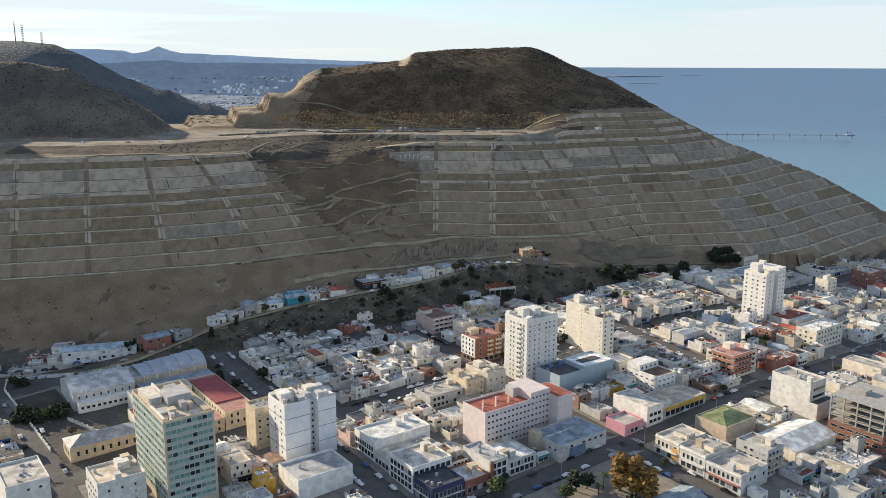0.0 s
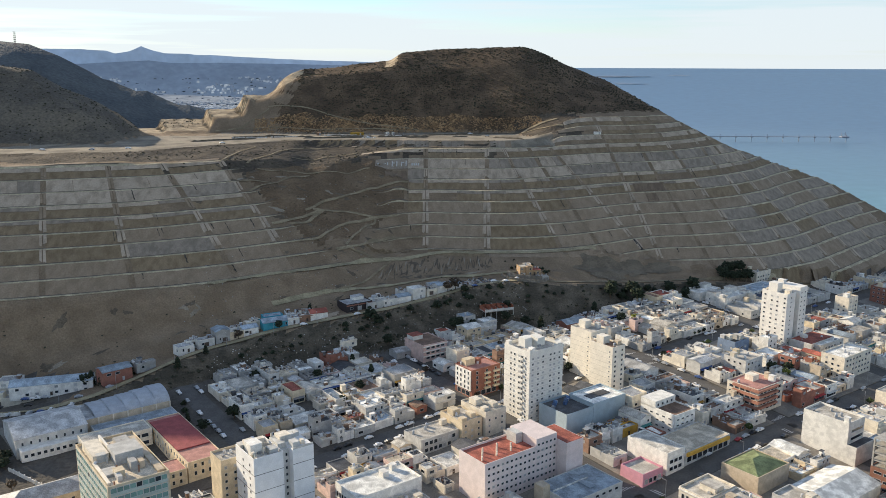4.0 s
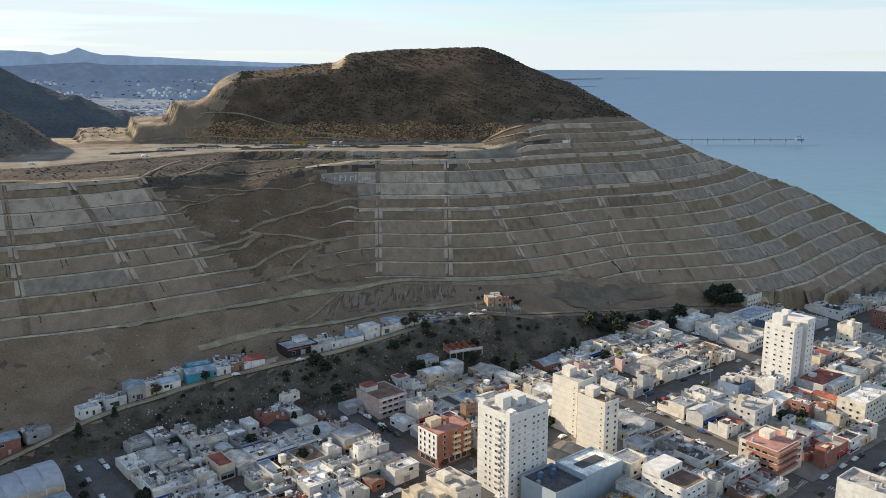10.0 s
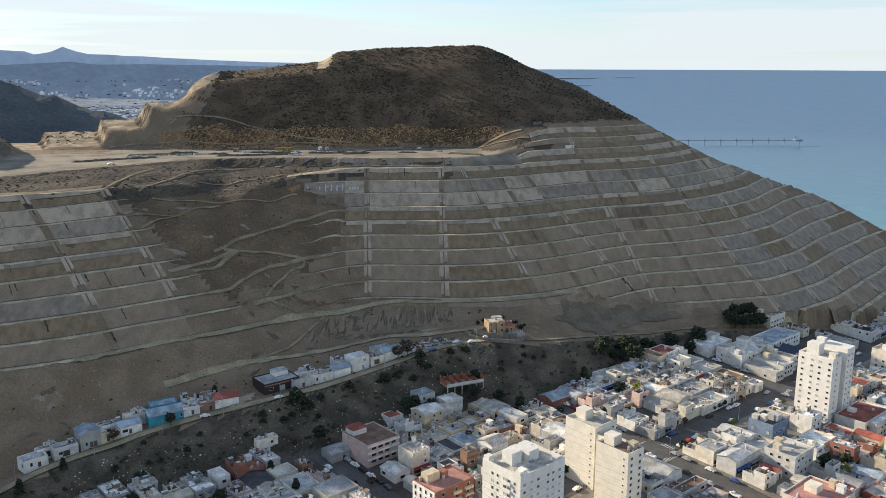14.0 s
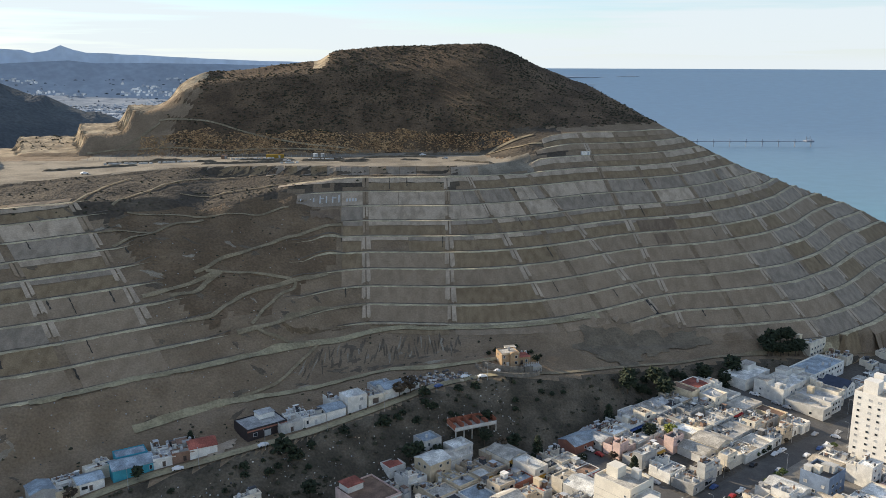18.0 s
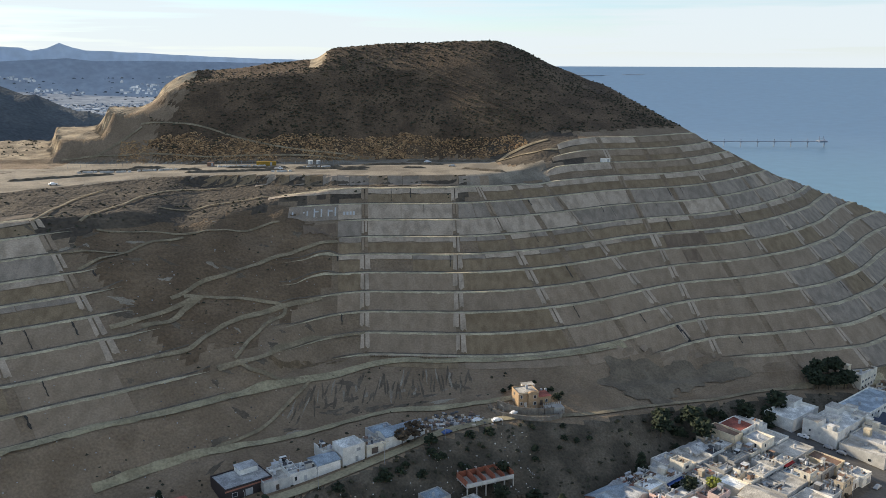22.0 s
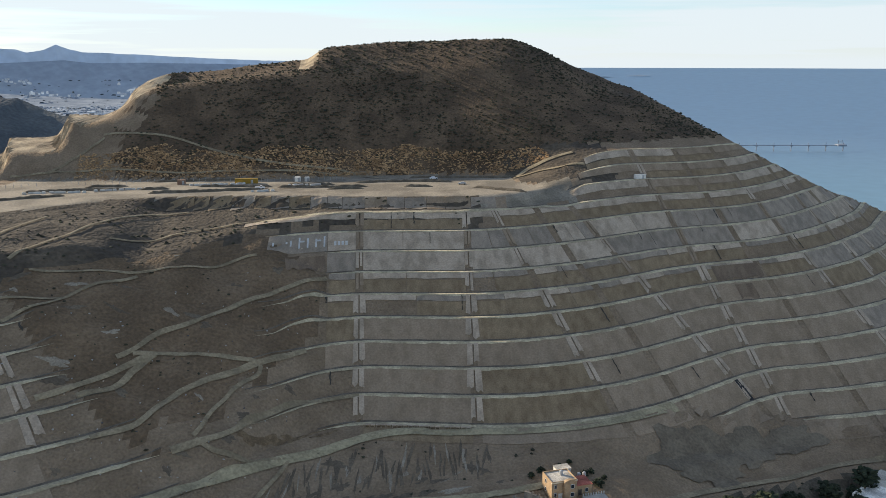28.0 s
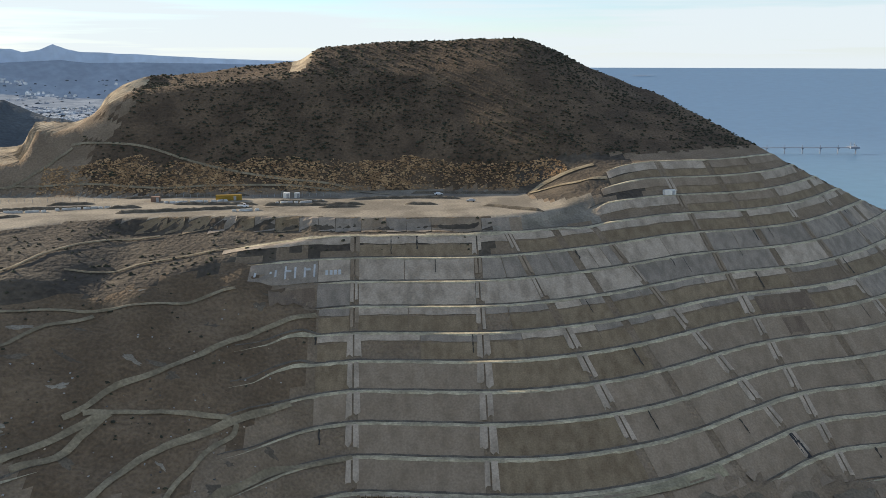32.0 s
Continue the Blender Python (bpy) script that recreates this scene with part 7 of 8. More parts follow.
# houses along the hill road
M_TURQ = material("wall_turquoise", (0.06, 0.33, 0.42), 0.8, 0.15, 0.5, bump=0.1)
COLOUR["wall_turquoise"] = "turquoise"
ROW = [(-282, 13, 10, 2, W_WHITE, R_GREY), (-268, 12, 10, 1, W_BRICK, R_RUST), (-255, 12, 9, 2, W_WHITE, R_CONC), (-243, 10, 10, 1, W_LGREY, R_CONC), (-232, 10, 10, 2, W_WHITE, R_GREY), (-221, 11, 9, 2, W_WARM, R_GREY),
       (-197, 34, 12, 2, W_WHITE, R_BLUE), (-165, 13, 10, 2, W_BRICK, R_BLUE), (-153, 9, 9, 1, W_GREY, R_GREY),
       (-136, 8, 7, 1, W_WHITE, R_GREY), (-127, 8, 9, 1, W_LGREY, R_GREY), (-119, 7, 9, 2, W_GREY, R_BLUE), (-112, 7, 8, 1, W_CREAM, R_CONC), (-105, 8, 8, 1, W_WHITE, R_BLUE), (-92, 13, 10, 1, M_TURQ, R_BLUE),
        (-82, 7, 9, 1, W_WHITE, R_GREY), (-75.5, 7, 8, 1, W_BROWN, R_CONC), (-68, 9, 9, 1, W_WHITE, R_RED), (-34, 9, 10, 1, W_LGREY, R_CONC), (-25, 9, 8, 1, W_WHITE, R_GREY), (-16, 8, 8, 1, W_WHITE, R_BLUE),
       (-7, 8, 8, 2, W_WHITE, R_WHITE), (2, 8, 8, 1, W_WARM, R_GREY), (13, 15, 8, 1, W_WHITE, R_BLUE)]
for x, w, d, fl, wl, rf in ROW:
    r0, r1 = float(ROAD_Y(x - 4)), float(ROAD_Y(x + 4))
    ang = math.degrees(math.atan2(r1 - r0, 8))
    off = (17.0 if x < -175 else 5.0) + d / 2
    cx, cy = x - off * math.sin(radians(ang)), float(ROAD_Y(x)) + off * math.cos(radians(ang))
    zz = float(land(x, float(ROAD_Y(x)))) + 0.2
    house(cx, cy, w * 1.2, d, fl, ang, wl, rf, brng.choice(("flat", "flat", "mono")) if rf not in (R_RED, R_BLUE) else "gable", zz, "hillside_house", group="houses on the hill road", clutter=1)

for x, off, w, d, fl, wl, rf, st in ((-131, 14, 9, 7, 1, W_WHITE, R_CONC, "flat"), (-110, 15, 9, 7, 1, W_WHITE, R_GREY, "flat"), (-101, 16, 10, 8, 1, W_WARM, R_CONC, "flat"), (-91, 17, 12, 7, 1, M_TURQ, R_BLUE, "mono"),
                                     (-81, 16, 8, 7, 1, W_WHITE, R_GREY, "flat"), (-73, 15, 8, 7, 1, W_LGREY, R_RUST, "mono"), (-30, 16, 10, 7, 1, W_WHITE, R_GREY, "flat"), (-11, 16, 9, 7, 1, W_WHITE, R_CONC, "flat"), (8, 15, 10, 7, 1, W_LGREY, R_BLUE, "mono"),
                                     (-262, 30, 14, 9, 2, W_WHITE, R_CONC, "flat"), (-236, 30, 12, 9, 1, W_BRICK, R_CONC, "flat"), (-222, 31, 11, 9, 2, W_WHITE, R_GREY, "flat"), (-212, 22, 9, 8, 2, W_WARM, R_GREY, "flat")):
    r0, r1 = float(ROAD_Y(x - 4)), float(ROAD_Y(x + 4))
    ang = math.degrees(math.atan2(r1 - r0, 8))
    cx, cy = x - off * math.sin(radians(ang)), float(ROAD_Y(x)) + off * math.cos(radians(ang))
    house(cx, cy, w, d, fl, ang, wl, rf, st, max(float(land(cx, cy)), float(land(x, float(ROAD_Y(x))))) + 0.2, "hillside_house", group="houses on the hill road", clutter=1)

# pale concrete apron beside the hall
tagged(stain("apron", "", -66, 556, 8, 5, 28, M_CONC_PALE, None, 7, 0.35), "pale concrete apron beside the road", "apron", kind="structure")
# dark-fronted hall with grey roofs on the road
x = -46.0
cx, cy = -53.0, 570.0
zz = float(land(x, float(ROAD_Y(x)))) + 0.2
M_BLACK = material("black_front", (0.045, 0.035, 0.035), 0.7, 0.2, 0.6, bump=0)
e = empty("hillside_hall", "dark-fronted hall with grey roofs and red trim", "hall", pose(cx + 3, cy, zz, 0, 0, 33))
put("wall", walls_mesh(18, 13, 4.2, 0.5, M_BLACK), e)
put("roof", boxes("roof", [(-8.8, 8.8, -6.3, 6.3, 3.9, 4.25)], R_GREY), e)
room = add_box(e, "upper_room", W_WHITE, 0, 7, 1, 6, 4.2, 6.4)
add_box(room, "upper_roof", R_GREY, -0.3, 7.3, 0.7, 6.3, 6.4, 6.6)
add_box(e, "trim", W_BRICK, -9.05, 9.05, -6.6, -6.48, 3.4, 4.0)
put("door", door_mesh(2.6, 2.6, M_SHUT), e, 0, -6.5, 0)
for q in (-5.5, 5.5):
    put("window", window_mesh(2.0, 1.6, M_GLASS), e, q, -6.5, 1.0)

# tan house on its walled ledge
zz = float(land(64, 617)) + 0.3
e = empty("ledge_house", "tan two-storey house with an arched bay and a red lean-to", "house", pose(62, 617.5, zz, 0, 0, 12))
M_TAN = material("tan_brick", (0.40, 0.28, 0.17), 0.9, 0.2, 0.8, bump=0.2)
put("wall", walls_mesh(9, 8, 6.2, 0.5, M_TAN), e)
put("roof", boxes("roof", [(-4.3, 4.3, -3.8, 3.8, 6.0, 6.3)], R_CONC), e)
arch = [(-0.4, -0.9), (3.6, -0.9), (3.6, 6.4)] + [(1.6 + 2.0 * math.cos(math.pi * q / 8), 6.4 + 0.9 * math.sin(math.pi * q / 8)) for q in range(1, 8)] + [(-0.4, 6.4)]
n_ = len(arch)
put("bay", mesh_of("bay", [(x_, y_, z_) for y_ in (-5.2, -3.9) for x_, z_ in arch], [tuple(range(n_)), tuple(range(2 * n_ - 1, n_ - 1, -1))] + [(q, n_ + q, n_ + (q + 1) % n_, (q + 1) % n_) for q in range(n_)], [M_TAN]), e, label="projecting tan bay with an arched top")
for z_ in (1.3, 4.2):
    put("window", window_mesh(1.3, 1.5, M_GLASS), e, 2.4, -5.2, z_)
    put("window", window_mesh(1.0, 1.4, M_GLASS), e, -3.2, -4, z_)
    put("window", window_mesh(1.0, 1.4, M_GLASS), e, -4.5, 1.0, z_, -90)
put("door", door_mesh(1.2, 2.3, W_WHITE), e, -1.4, -4, 0)
add_box(e, "cornice", W_CREAM, -4.7, 4.7, -4.2, -3.9, 6.2, 6.5)
room = add_box(e, "rear_room", W_LGREY, 1.0, 6.0, 4, 7.5, -1, 6.4)
add_box(room, "rear_roof", R_CONC, 0.8, 6.2, 3.9, 7.7, 6.4, 6.55)
lean_to = add_box(e, "lean_to", M_TAN, 4.5, 10.5, -3, 3, -1, 3.6)
add_box(lean_to, "lean_to_roof", R_RED, 4.3, 10.7, -3.3, 3.3, 3.6, 3.75)
put("window", window_mesh(1.2, 1.4, M_GLASS), e, 8.6, -3, 1.0)
put("door", door_mesh(1.0, 2.1, M_DOOR), e, 6.2, -3, 0)
add_box(e, "terrace", M_RAW, 6.5, 14.5, -8.5, -4.2, -2.5, 0.2)
for q in range(9):
    add_box(e, "baluster", W_LGREY, 6.6 + q * 0.95, 6.9 + q * 0.95, -4.6, -4.3, 0.2, 1.1)
put("water_tank", tank_mesh(), e, 1, 1, 6.2)
put("water_tank", tank_mesh(), e, 9.2, 4.4, 2.4)
put("water_tank", tank_mesh(), e, 11.4, 4.8, 2.2)
M_STONEWALL = material("rubble_wall", (0.24, 0.215, 0.18), 0.95, 0.3, 0.6, bump=0.4)
ledge = empty("retaining_wall", "rubble retaining wall with a fence of pale posts", "wall")
for pts, top in ((rounded([(46, 614), (49, 609.5), (56, 605), (66, 603.5), (75, 608), (78, 614)], 2.0), 1.6), (rounded([(50, 614), (57, 609.5), (66, 608.5), (73, 611)], 2.0), 3.2)):
    for (xa, ya), (xb, yb) in zip(pts[:-1], pts[1:]):
        mx, my = (xa + xb) / 2, (ya + yb) / 2
        zq = float(land(mx, my))
        ob = link("wall_piece", _cache.setdefault(("ledge", top), boxes("wall_piece", [(-1.2, 1.2, -0.3, 0.3, -1.5, top), (-1.2, 1.2, -0.38, 0.38, top, top + 0.18), (-0.15, 0.15, -0.15, 0.15, top + 0.18, top + 1.0)], M_STONEWALL, True)), None, ledge)
        ob.matrix_basis = pose(mx, my, zq, 0, 0, math.degrees(math.atan2(yb - ya, xb - xa)))

# unfinished brick house on stilts below the road
zz = float(land(40, 576))
e = empty("unfinished_house", "unfinished house of bare red brick walls on concrete posts", "building site", pose(40, 577, zz, 0, 0, 20))
M_REDBRICK = material("bare_red_brick", (0.40, 0.145, 0.085), 0.95, 0.25, 0.7, bump=0.3)
add_box(e, "floor_slab", M_RAW, -10, 10, -4.5, 4.5, 2.2, 2.5)
for q in range(6):
    add_box(e, "post", M_RAW, -9.8 + q * 3.9, -9.4 + q * 3.9, -4.4, -4.0, -2.5, 2.2)
    add_box(e, "post", M_RAW, -9.8 + q * 3.9, -9.4 + q * 3.9, 4.0, 4.4, -1, 5.6)
    add_box(e, "brick_wall", M_REDBRICK, -9.8 + q * 3.9, -9.6 + q * 3.9, -4.3, 4.3, 2.5, 4.9 + 0.4 * (q % 2))
add_box(e, "brick_wall", M_REDBRICK, -10, 10, 4.1, 4.3, 2.5, 4.9)
add_box(e, "front_wall", W_LGREY, -10, 10, -4.5, -4.25, 2.5, 3.9)
for x, y, w, d, fl, wl, rf, st in ((20, 567, 9, 8, 2, W_GREY, R_BLUE, "mono"), (33, 566, 10, 8, 2, W_LGREY, R_WHITE, "mono"), (5, 556, 8, 7, 1, W_WHITE, R_RED, "mono"), (48, 566, 10, 7, 1, W_BEIGE, R_CONC, "mono"),
                                   (88, 574, 17, 10, 1, W_BRICK, R_BLUE, "gable"), (-52, 533, 10, 8, 1, W_WARM, R_CONC, "flat"), (98, 583, 9, 7, 1, W_BRICK, R_RUST, "flat"),
                                   (118, 598, 10, 8, 1, W_WHITE, R_GREY, "mono"), (133, 606, 9, 8, 1, W_LGREY, R_GREY, "gable"), (-20, 527, 10, 9, 1, W_GREY, R_GREY, "gable")):
    house(x, y, w, d, fl, 33, wl, rf, st, float(land(x, y - 3)) + 0.1, "bluff_house", group="houses below the bluff", clutter=1)


# ---- cars ----
M_TYRE = material("tyre", (0.02, 0.02, 0.02), 0.9, 0.1, 2, bump=0)
def car_template(name, label, paint, long=4.3, tall=1.46, box=False):
    e_ = empty(name, label, "car", group="cars in the streets")
    L, W, H = long / 2, 0.86, tall
    if box:
        prof = [(-L, 0.35), (-L, 1.0), (-L + 0.1, 1.15), (0.1, 1.15), (0.15, 1.75), (1.15, 1.75), (1.45, 1.1), (L - 0.1, 1.0), (L, 0.75), (L, 0.35)]
    else:
        prof = [(-L, 0.35), (-L, 0.85), (-L + 0.12, 0.98), (-L + 0.75, 1.0), (-L + 1.15, H), (0.45, H), (1.15, 0.98), (L - 0.25, 0.86), (L, 0.68), (L, 0.35)]
    n = len(prof)
    v = [(x, y * (W if z < 1.02 else W * 0.84), z) for y in (-1, 1) for x, z in prof]
    f = [tuple(range(n))[::-1], tuple(range(n, 2 * n))] + [(i, (i + 1) % n, n + (i + 1) % n, n + i) for i in range(n)]
    mi = [0] * len(f)
    for sx in (-1, 1):
        for sy in (-1, 1):
            base = len(v)
            v += [(sx * L * 0.62 + 0.32 * math.cos(k * math.pi / 4), sy * W * 0.92 + o, 0.32 + 0.32 * math.sin(k * math.pi / 4)) for o in (-0.1, 0.1) for k in range(8)]
            f += [tuple(base + k for k in range(8)), tuple(base + 8 + k for k in range(8))[::-1]] + [(base + k, base + 8 + k, base + 8 + (k + 1) % 8, base + (k + 1) % 8) for k in range(8)]
            mi += [1] * 10
    body = put("body", mesh_of("body", v, f, [paint, M_TYRE], mi, ties=[(0, len(prof) * 2 + 16 * q) for q in range(4)]), e_)
    if box:
        g = boxes("windows", [(0.32, 1.02, -W * 0.86, W * 0.86, 1.18, 1.6)], M_GLASS)
    else:
        gx0, gx1, z0, z1 = -L + 1.05, 0.75, 1.0, H - 0.1
        q = W * 0.93
        gv = [(gx0 - 0.2, -q, z0), (gx1 + 0.25, -q, z0), (gx1 - 0.25, -q * 0.93, z1), (gx0 + 0.12, -q * 0.93, z1)]
        gv += [(x, -y, z) for x, y, z in gv]
        g = mesh_of("windows", gv, [(0, 1, 2, 3), (7, 6, 5, 4), (1, 5, 6, 2), (4, 0, 3, 7)], [M_GLASS])
    put("windows", g, body, label="dark tinted car windows")
    return e_


PAINTS = [("white", (0.75, 0.75, 0.74)), ("silver grey", (0.38, 0.39, 0.40)), ("dark grey", (0.08, 0.085, 0.09)), ("black", (0.02, 0.02, 0.022)), ("red", (0.33, 0.03, 0.03)), ("blue", (0.05, 0.10, 0.26)), ("white", (0.75, 0.75, 0.74))]
crng = random.Random(8)


def car_spots():
    """Parked rows along the kerbs, in the plan of the streets."""
    out = []
    for b in (254, 360):
        for side in (-1, 1):
            a = 185.0
            while a < 620:
                near = min(abs(a - q) for q in A_LINES)
                if near > 10 and crng.random() < 0.72:
                    x, y = town_pt(a, b + side * 4.9 if b < 300 else avenue_b(a) + side * 4.2)
                    out.append((x, y, GRID + (0 if side < 0 else 180)))
                a += 5.8
    for a, b0, b1 in ((65, 330, 470), (176, 268, 470), (290, 200, 445), (403, 262, 415), (515, 265, 395)):
        for side in (-1, 1):
            b = b0
            while b < b1:
                near = min(abs(b - q) for q in (254, 360))
                if near > 10 and crng.random() < 0.75:
                    x, y = town_pt(a + side * 4.9, b)
                    out.append((x, y, GRID + 90 + (0 if side < 0 else 180)))
                b += 5.8
    for q in range(24):
        x = -272 + q * 4.6
        slope = float(ROAD_Y(x + 3) - ROAD_Y(x - 3)) / 6
        for off in ((-5.0, 4.5, 12.5) if x < -180 else (3.2,)):
            if crng.random() < 0.7:
                out.append((x, float(ROAD_Y(x)) + off, math.degrees(math.atan(slope)) + (55 if off < 0 else 0)))
    return [(x, y, r) for x, y, r in out if y > 325 and abs(x) / y < 0.58]


TEMPLATES = []
_spots = car_spots()
crng.shuffle(_spots)
for i, (x, y, r) in enumerate(_spots[:215]):
    z = float(max(town_z(x, y) + 0.16, land(x, y) + 0.05))
    m = pose(x, y, z, 0, 0, r)
    if i < 8:
        colour, rgb = PAINTS[i % 7]
        kind_ = i in (6, 7)
        t = car_template("pickup_truck" if kind_ else "car", "%s %s parked at the kerb" % (colour, "pickup truck" if kind_ else "hatchback car"),
                         material("paint_" + colour.replace(" ", "_") + str(i), rgb, 0.3, 0.05, 1.0, bump=0, spec=0.5), 5.1 if kind_ else crng.uniform(3.9, 4.5), 1.75 if kind_ else 1.46, kind_)
        t.matrix_basis = m
        TEMPLATES.append(t)
    else:
        copy_thing(crng.choices(TEMPLATES, [5, 4, 3, 3, 1.4, 1.2, 2, 2])[0], m)
for x, off, r in ((-78, -1.5, 20), (-47, -1.8, 30), (27, -1.5, 35), (40, 2.2, 30), (48, -1.6, 12), (56, 3, 40), (60, 5, 70)):
    yy = float(ROAD_Y(x)) + off
    copy_thing(TEMPLATES[0 if x != 27 else 5], pose(x, yy, float(land(x, float(ROAD_Y(x)))) + 0.35, 0, 0, r))
for x, y, r in ((84, 561, 60), (87, 563, 60), (76, 572, 20), (72, 566, 20)):
    copy_thing(TEMPLATES[crng.randrange(7)], pose(x, y, float(land(x, y)) + 0.1, 0, 0, r))

# ---- trees ----
M_BARK = material("bark", (0.12, 0.09, 0.065), 0.95, 0.3, 1.5, bump=0.3)


def leaf_material(name, c):
    return material(name, c, 0.9, 0.4, 0.6, second=tuple(q * 0.55 for q in c), bump=0, island=0.15)


M_LEAF = {"dark": leaf_material("dark_leaves", (0.030, 0.042, 0.022)), "green": leaf_material("green_leaves", (0.075, 0.105, 0.035)),
          "gold": leaf_material("autumn_leaves", (0.30, 0.17, 0.045)), "brown": leaf_material("brown_twigs", (0.10, 0.075, 0.05)), "lime": leaf_material("lime_leaves", (0.22, 0.24, 0.05))}


def tree_template(name, label, h, r, leaf, shape="round", seed=0, clumps=90):
    tr = random.Random(seed)
    e_ = empty(name, label, "tree")
    n, v, f = 7, [], []

    def limb(p0, p1, r0, r1):
        base = len(v)
        d_ = (Vector(p1) - Vector(p0)).normalized()
        u = d_.orthogonal().normalized()
        w_ = d_.cross(u)
        for p, q in ((p0, r0), (p1, r1)):
            for i in range(n):
                t = 2 * math.pi * i / n
                v.append(tuple(Vector(p) + q * (math.cos(t) * u + math.sin(t) * w_)))
        f.extend([(base + i, base + (i + 1) % n, base + n + (i + 1) % n, base + n + i) for i in range(n)])
        f.append(tuple(base + n + i for i in range(n)))

    tt = 0.45 * h if shape == "round" else 0.75 * h
    if shape == "bush":
        tt = 0.3 * h
    limb((0, 0, -0.4), (0.05 * h * tr.uniform(-1, 1), 0.05 * h * tr.uniform(-1, 1), tt), 0.035 * h + 0.05, 0.018 * h + 0.03)
    for q in range(5):
        t = 2 * math.pi * q / 5 + tr.random()
        zz = tt * tr.uniform(0.55, 1.0)
        limb((0, 0, zz), (r * 0.7 * math.cos(t), r * 0.7 * math.sin(t), zz + h * 0.25), 0.014 * h + 0.02, 0.006 * h + 0.01)
    put("trunk", mesh_of("trunk", v, f, [M_BARK]), e_)
    pts, sz = [], []
    while len(pts) < clumps:
        x, y, z = tr.uniform(-1, 1), tr.uniform(-1, 1), tr.uniform(0, 1)
        if shape == "round":
            ok_ = x * x + y * y + (2 * z - 1) ** 2 < 1 and x * x + y * y + (2 * z - 1) ** 2 > 0.25
            p = (x * r, y * r, h * 0.3 + z * h * 0.7)
        elif shape == "bush":
            ok_ = x * x + y * y + z * z < 1
            p = (x * r, y * r, z * h * 0.9)
        elif shape == "column":
            w_ = math.sin(math.pi * (0.12 + 0.86 * z)) ** 0.7
            ok_ = x * x + y * y < 1
            p = (x * r * w_, y * r * w_, h * 0.12 + z * h * 0.88)
        else:
            w_ = (1 - z) ** 0.8 + 0.05
            ok_ = x * x + y * y < 1
            p = (x * r * w_, y * r * w_, h * 0.08 + z * h * 0.92)
        if ok_:
            bump_ = 1 + 0.25 * noise.noise(Vector(p) * 0.6)
            pts.append((p[0] * bump_, p[1] * bump_, p[2]))
            sz.append(r * tr.uniform(0.14, 0.30))
    crown = tufts("crown", np.array(pts), np.array(sz), M_LEAF[leaf], 0.9, seed)
    crown.parent = e_
    return e_


TREES = [tree_template("street_tree", "dark green leafy tree with a dense crown", 7, 3.2, "dark", "round", 1),
         tree_template("street_tree", "green round-crowned tree on a trunk", 6, 3.0, "green", "round", 2),
         tree_template("conifer", "dark conifer with a pointed crown", 9, 3.0, "dark", "cone", 3, 130),
         tree_template("poplar", "tall golden-leaved autumn poplar tree", 11, 3.2, "gold", "column", 4, 150),
         tree_template("shrub", "dark rounded shrub on bare ground", 2.6, 2.2, "dark", "bush", 5, 60),
         tree_template("bare_tree", "bare brown tree with thin twigs", 6, 2.6, "brown", "round", 6, 80),
         tree_template("street_tree", "yellow-green leafy tree among houses", 6, 2.8, "lime", "round", 7)]
_planted = {}


def plant(kind_, x, y, scale=1.0):
    z = float(max(land(x, y), town_z(x, y) if land(x, y) - town_z(x, y) < 1 else land(x, y))) + 0.05
    m = pose(x, y, z, 0, 0, crng.uniform(0, 360)) @ Matrix.Diagonal((scale, scale, scale * crng.uniform(0.9, 1.15), 1))
    if kind_ not in _planted:
        TREES[kind_].matrix_basis = m
        _planted[kind_] = 1
    else:
        copy_thing(TREES[kind_], m @ Matrix.Diagonal((*(1 / q for q in TREES[kind_].scale), 1)))


for kind_, x, y, sc in ((3, 76, 336, 1.65), (3, 82, 332, 1.45), (3, 87, 328, 1.3), (1, 23, 331, 1.5), (0, 57, 335, 1.25), (0, 62, 337, 1.0), (1, 52, 329, 1.1), (4, 80, 327, 1.6), (0, -212, 402, 1.0), (0, -203, 399, 0.8), (4, -196, 405, 1.5), (4, -208, 405, 1.6), (0, -190, 401, 0.7),
                        (2, -177, 482, 0.8), (2, -172, 484, 0.7), (2, -140, 494, 0.75), (2, -128, 507, 0.6), (5, -114, 527, 0.9), (4, -117, 530, 1.6), (2, -77, 561, 0.7), (0, -92, 536, 0.7),
                        (4, -39, 553, 2.2), (4, -34, 551, 1.6), (4, -15, 566, 1.2), (5, 14, 594, 1.4), (5, 9, 592, 1.1), (4, 20, 590, 1.3), (4, 2, 574, 1.3), (4, 16, 577, 1.0), (0, 12, 559, 1.0), (0, 16, 562, 0.9),
                        (0, 45, 570, 0.9), (5, 52, 568, 0.9), (0, 24, 562, 0.8), (4, 58, 572, 1.6), (4, 36, 594, 1.0), (4, 44, 596, 1.1), (4, 77, 623, 1.0), (4, 73, 628, 0.8), (4, 58, 629, 0.7), (4, 65, 632, 0.6), (4, 69, 634, 0.5), (4, 76, 630, 0.6), (4, 80, 627, 0.5), (4, 54, 626, 0.6),
                        (6, 130, 578, 1.0), (6, 112, 502, 0.6), (0, 75, 503, 0.7), (6, 196, 500, 0.9), (0, 190, 503, 1.0), (0, 200, 506, 0.9), (5, 52, 420, 0.8), (3, 62, 424, 0.4), (0, -64, 492, 0.8), (0, -40, 478, 0.8), (4, -90, 470, 1.0),
                        (1, 100, 356, 0.6), (1, 118, 360, 0.5), (0, -12, 500, 0.5), (0, 150, 510, 0.6)):
    plant(kind_, x, y, sc)
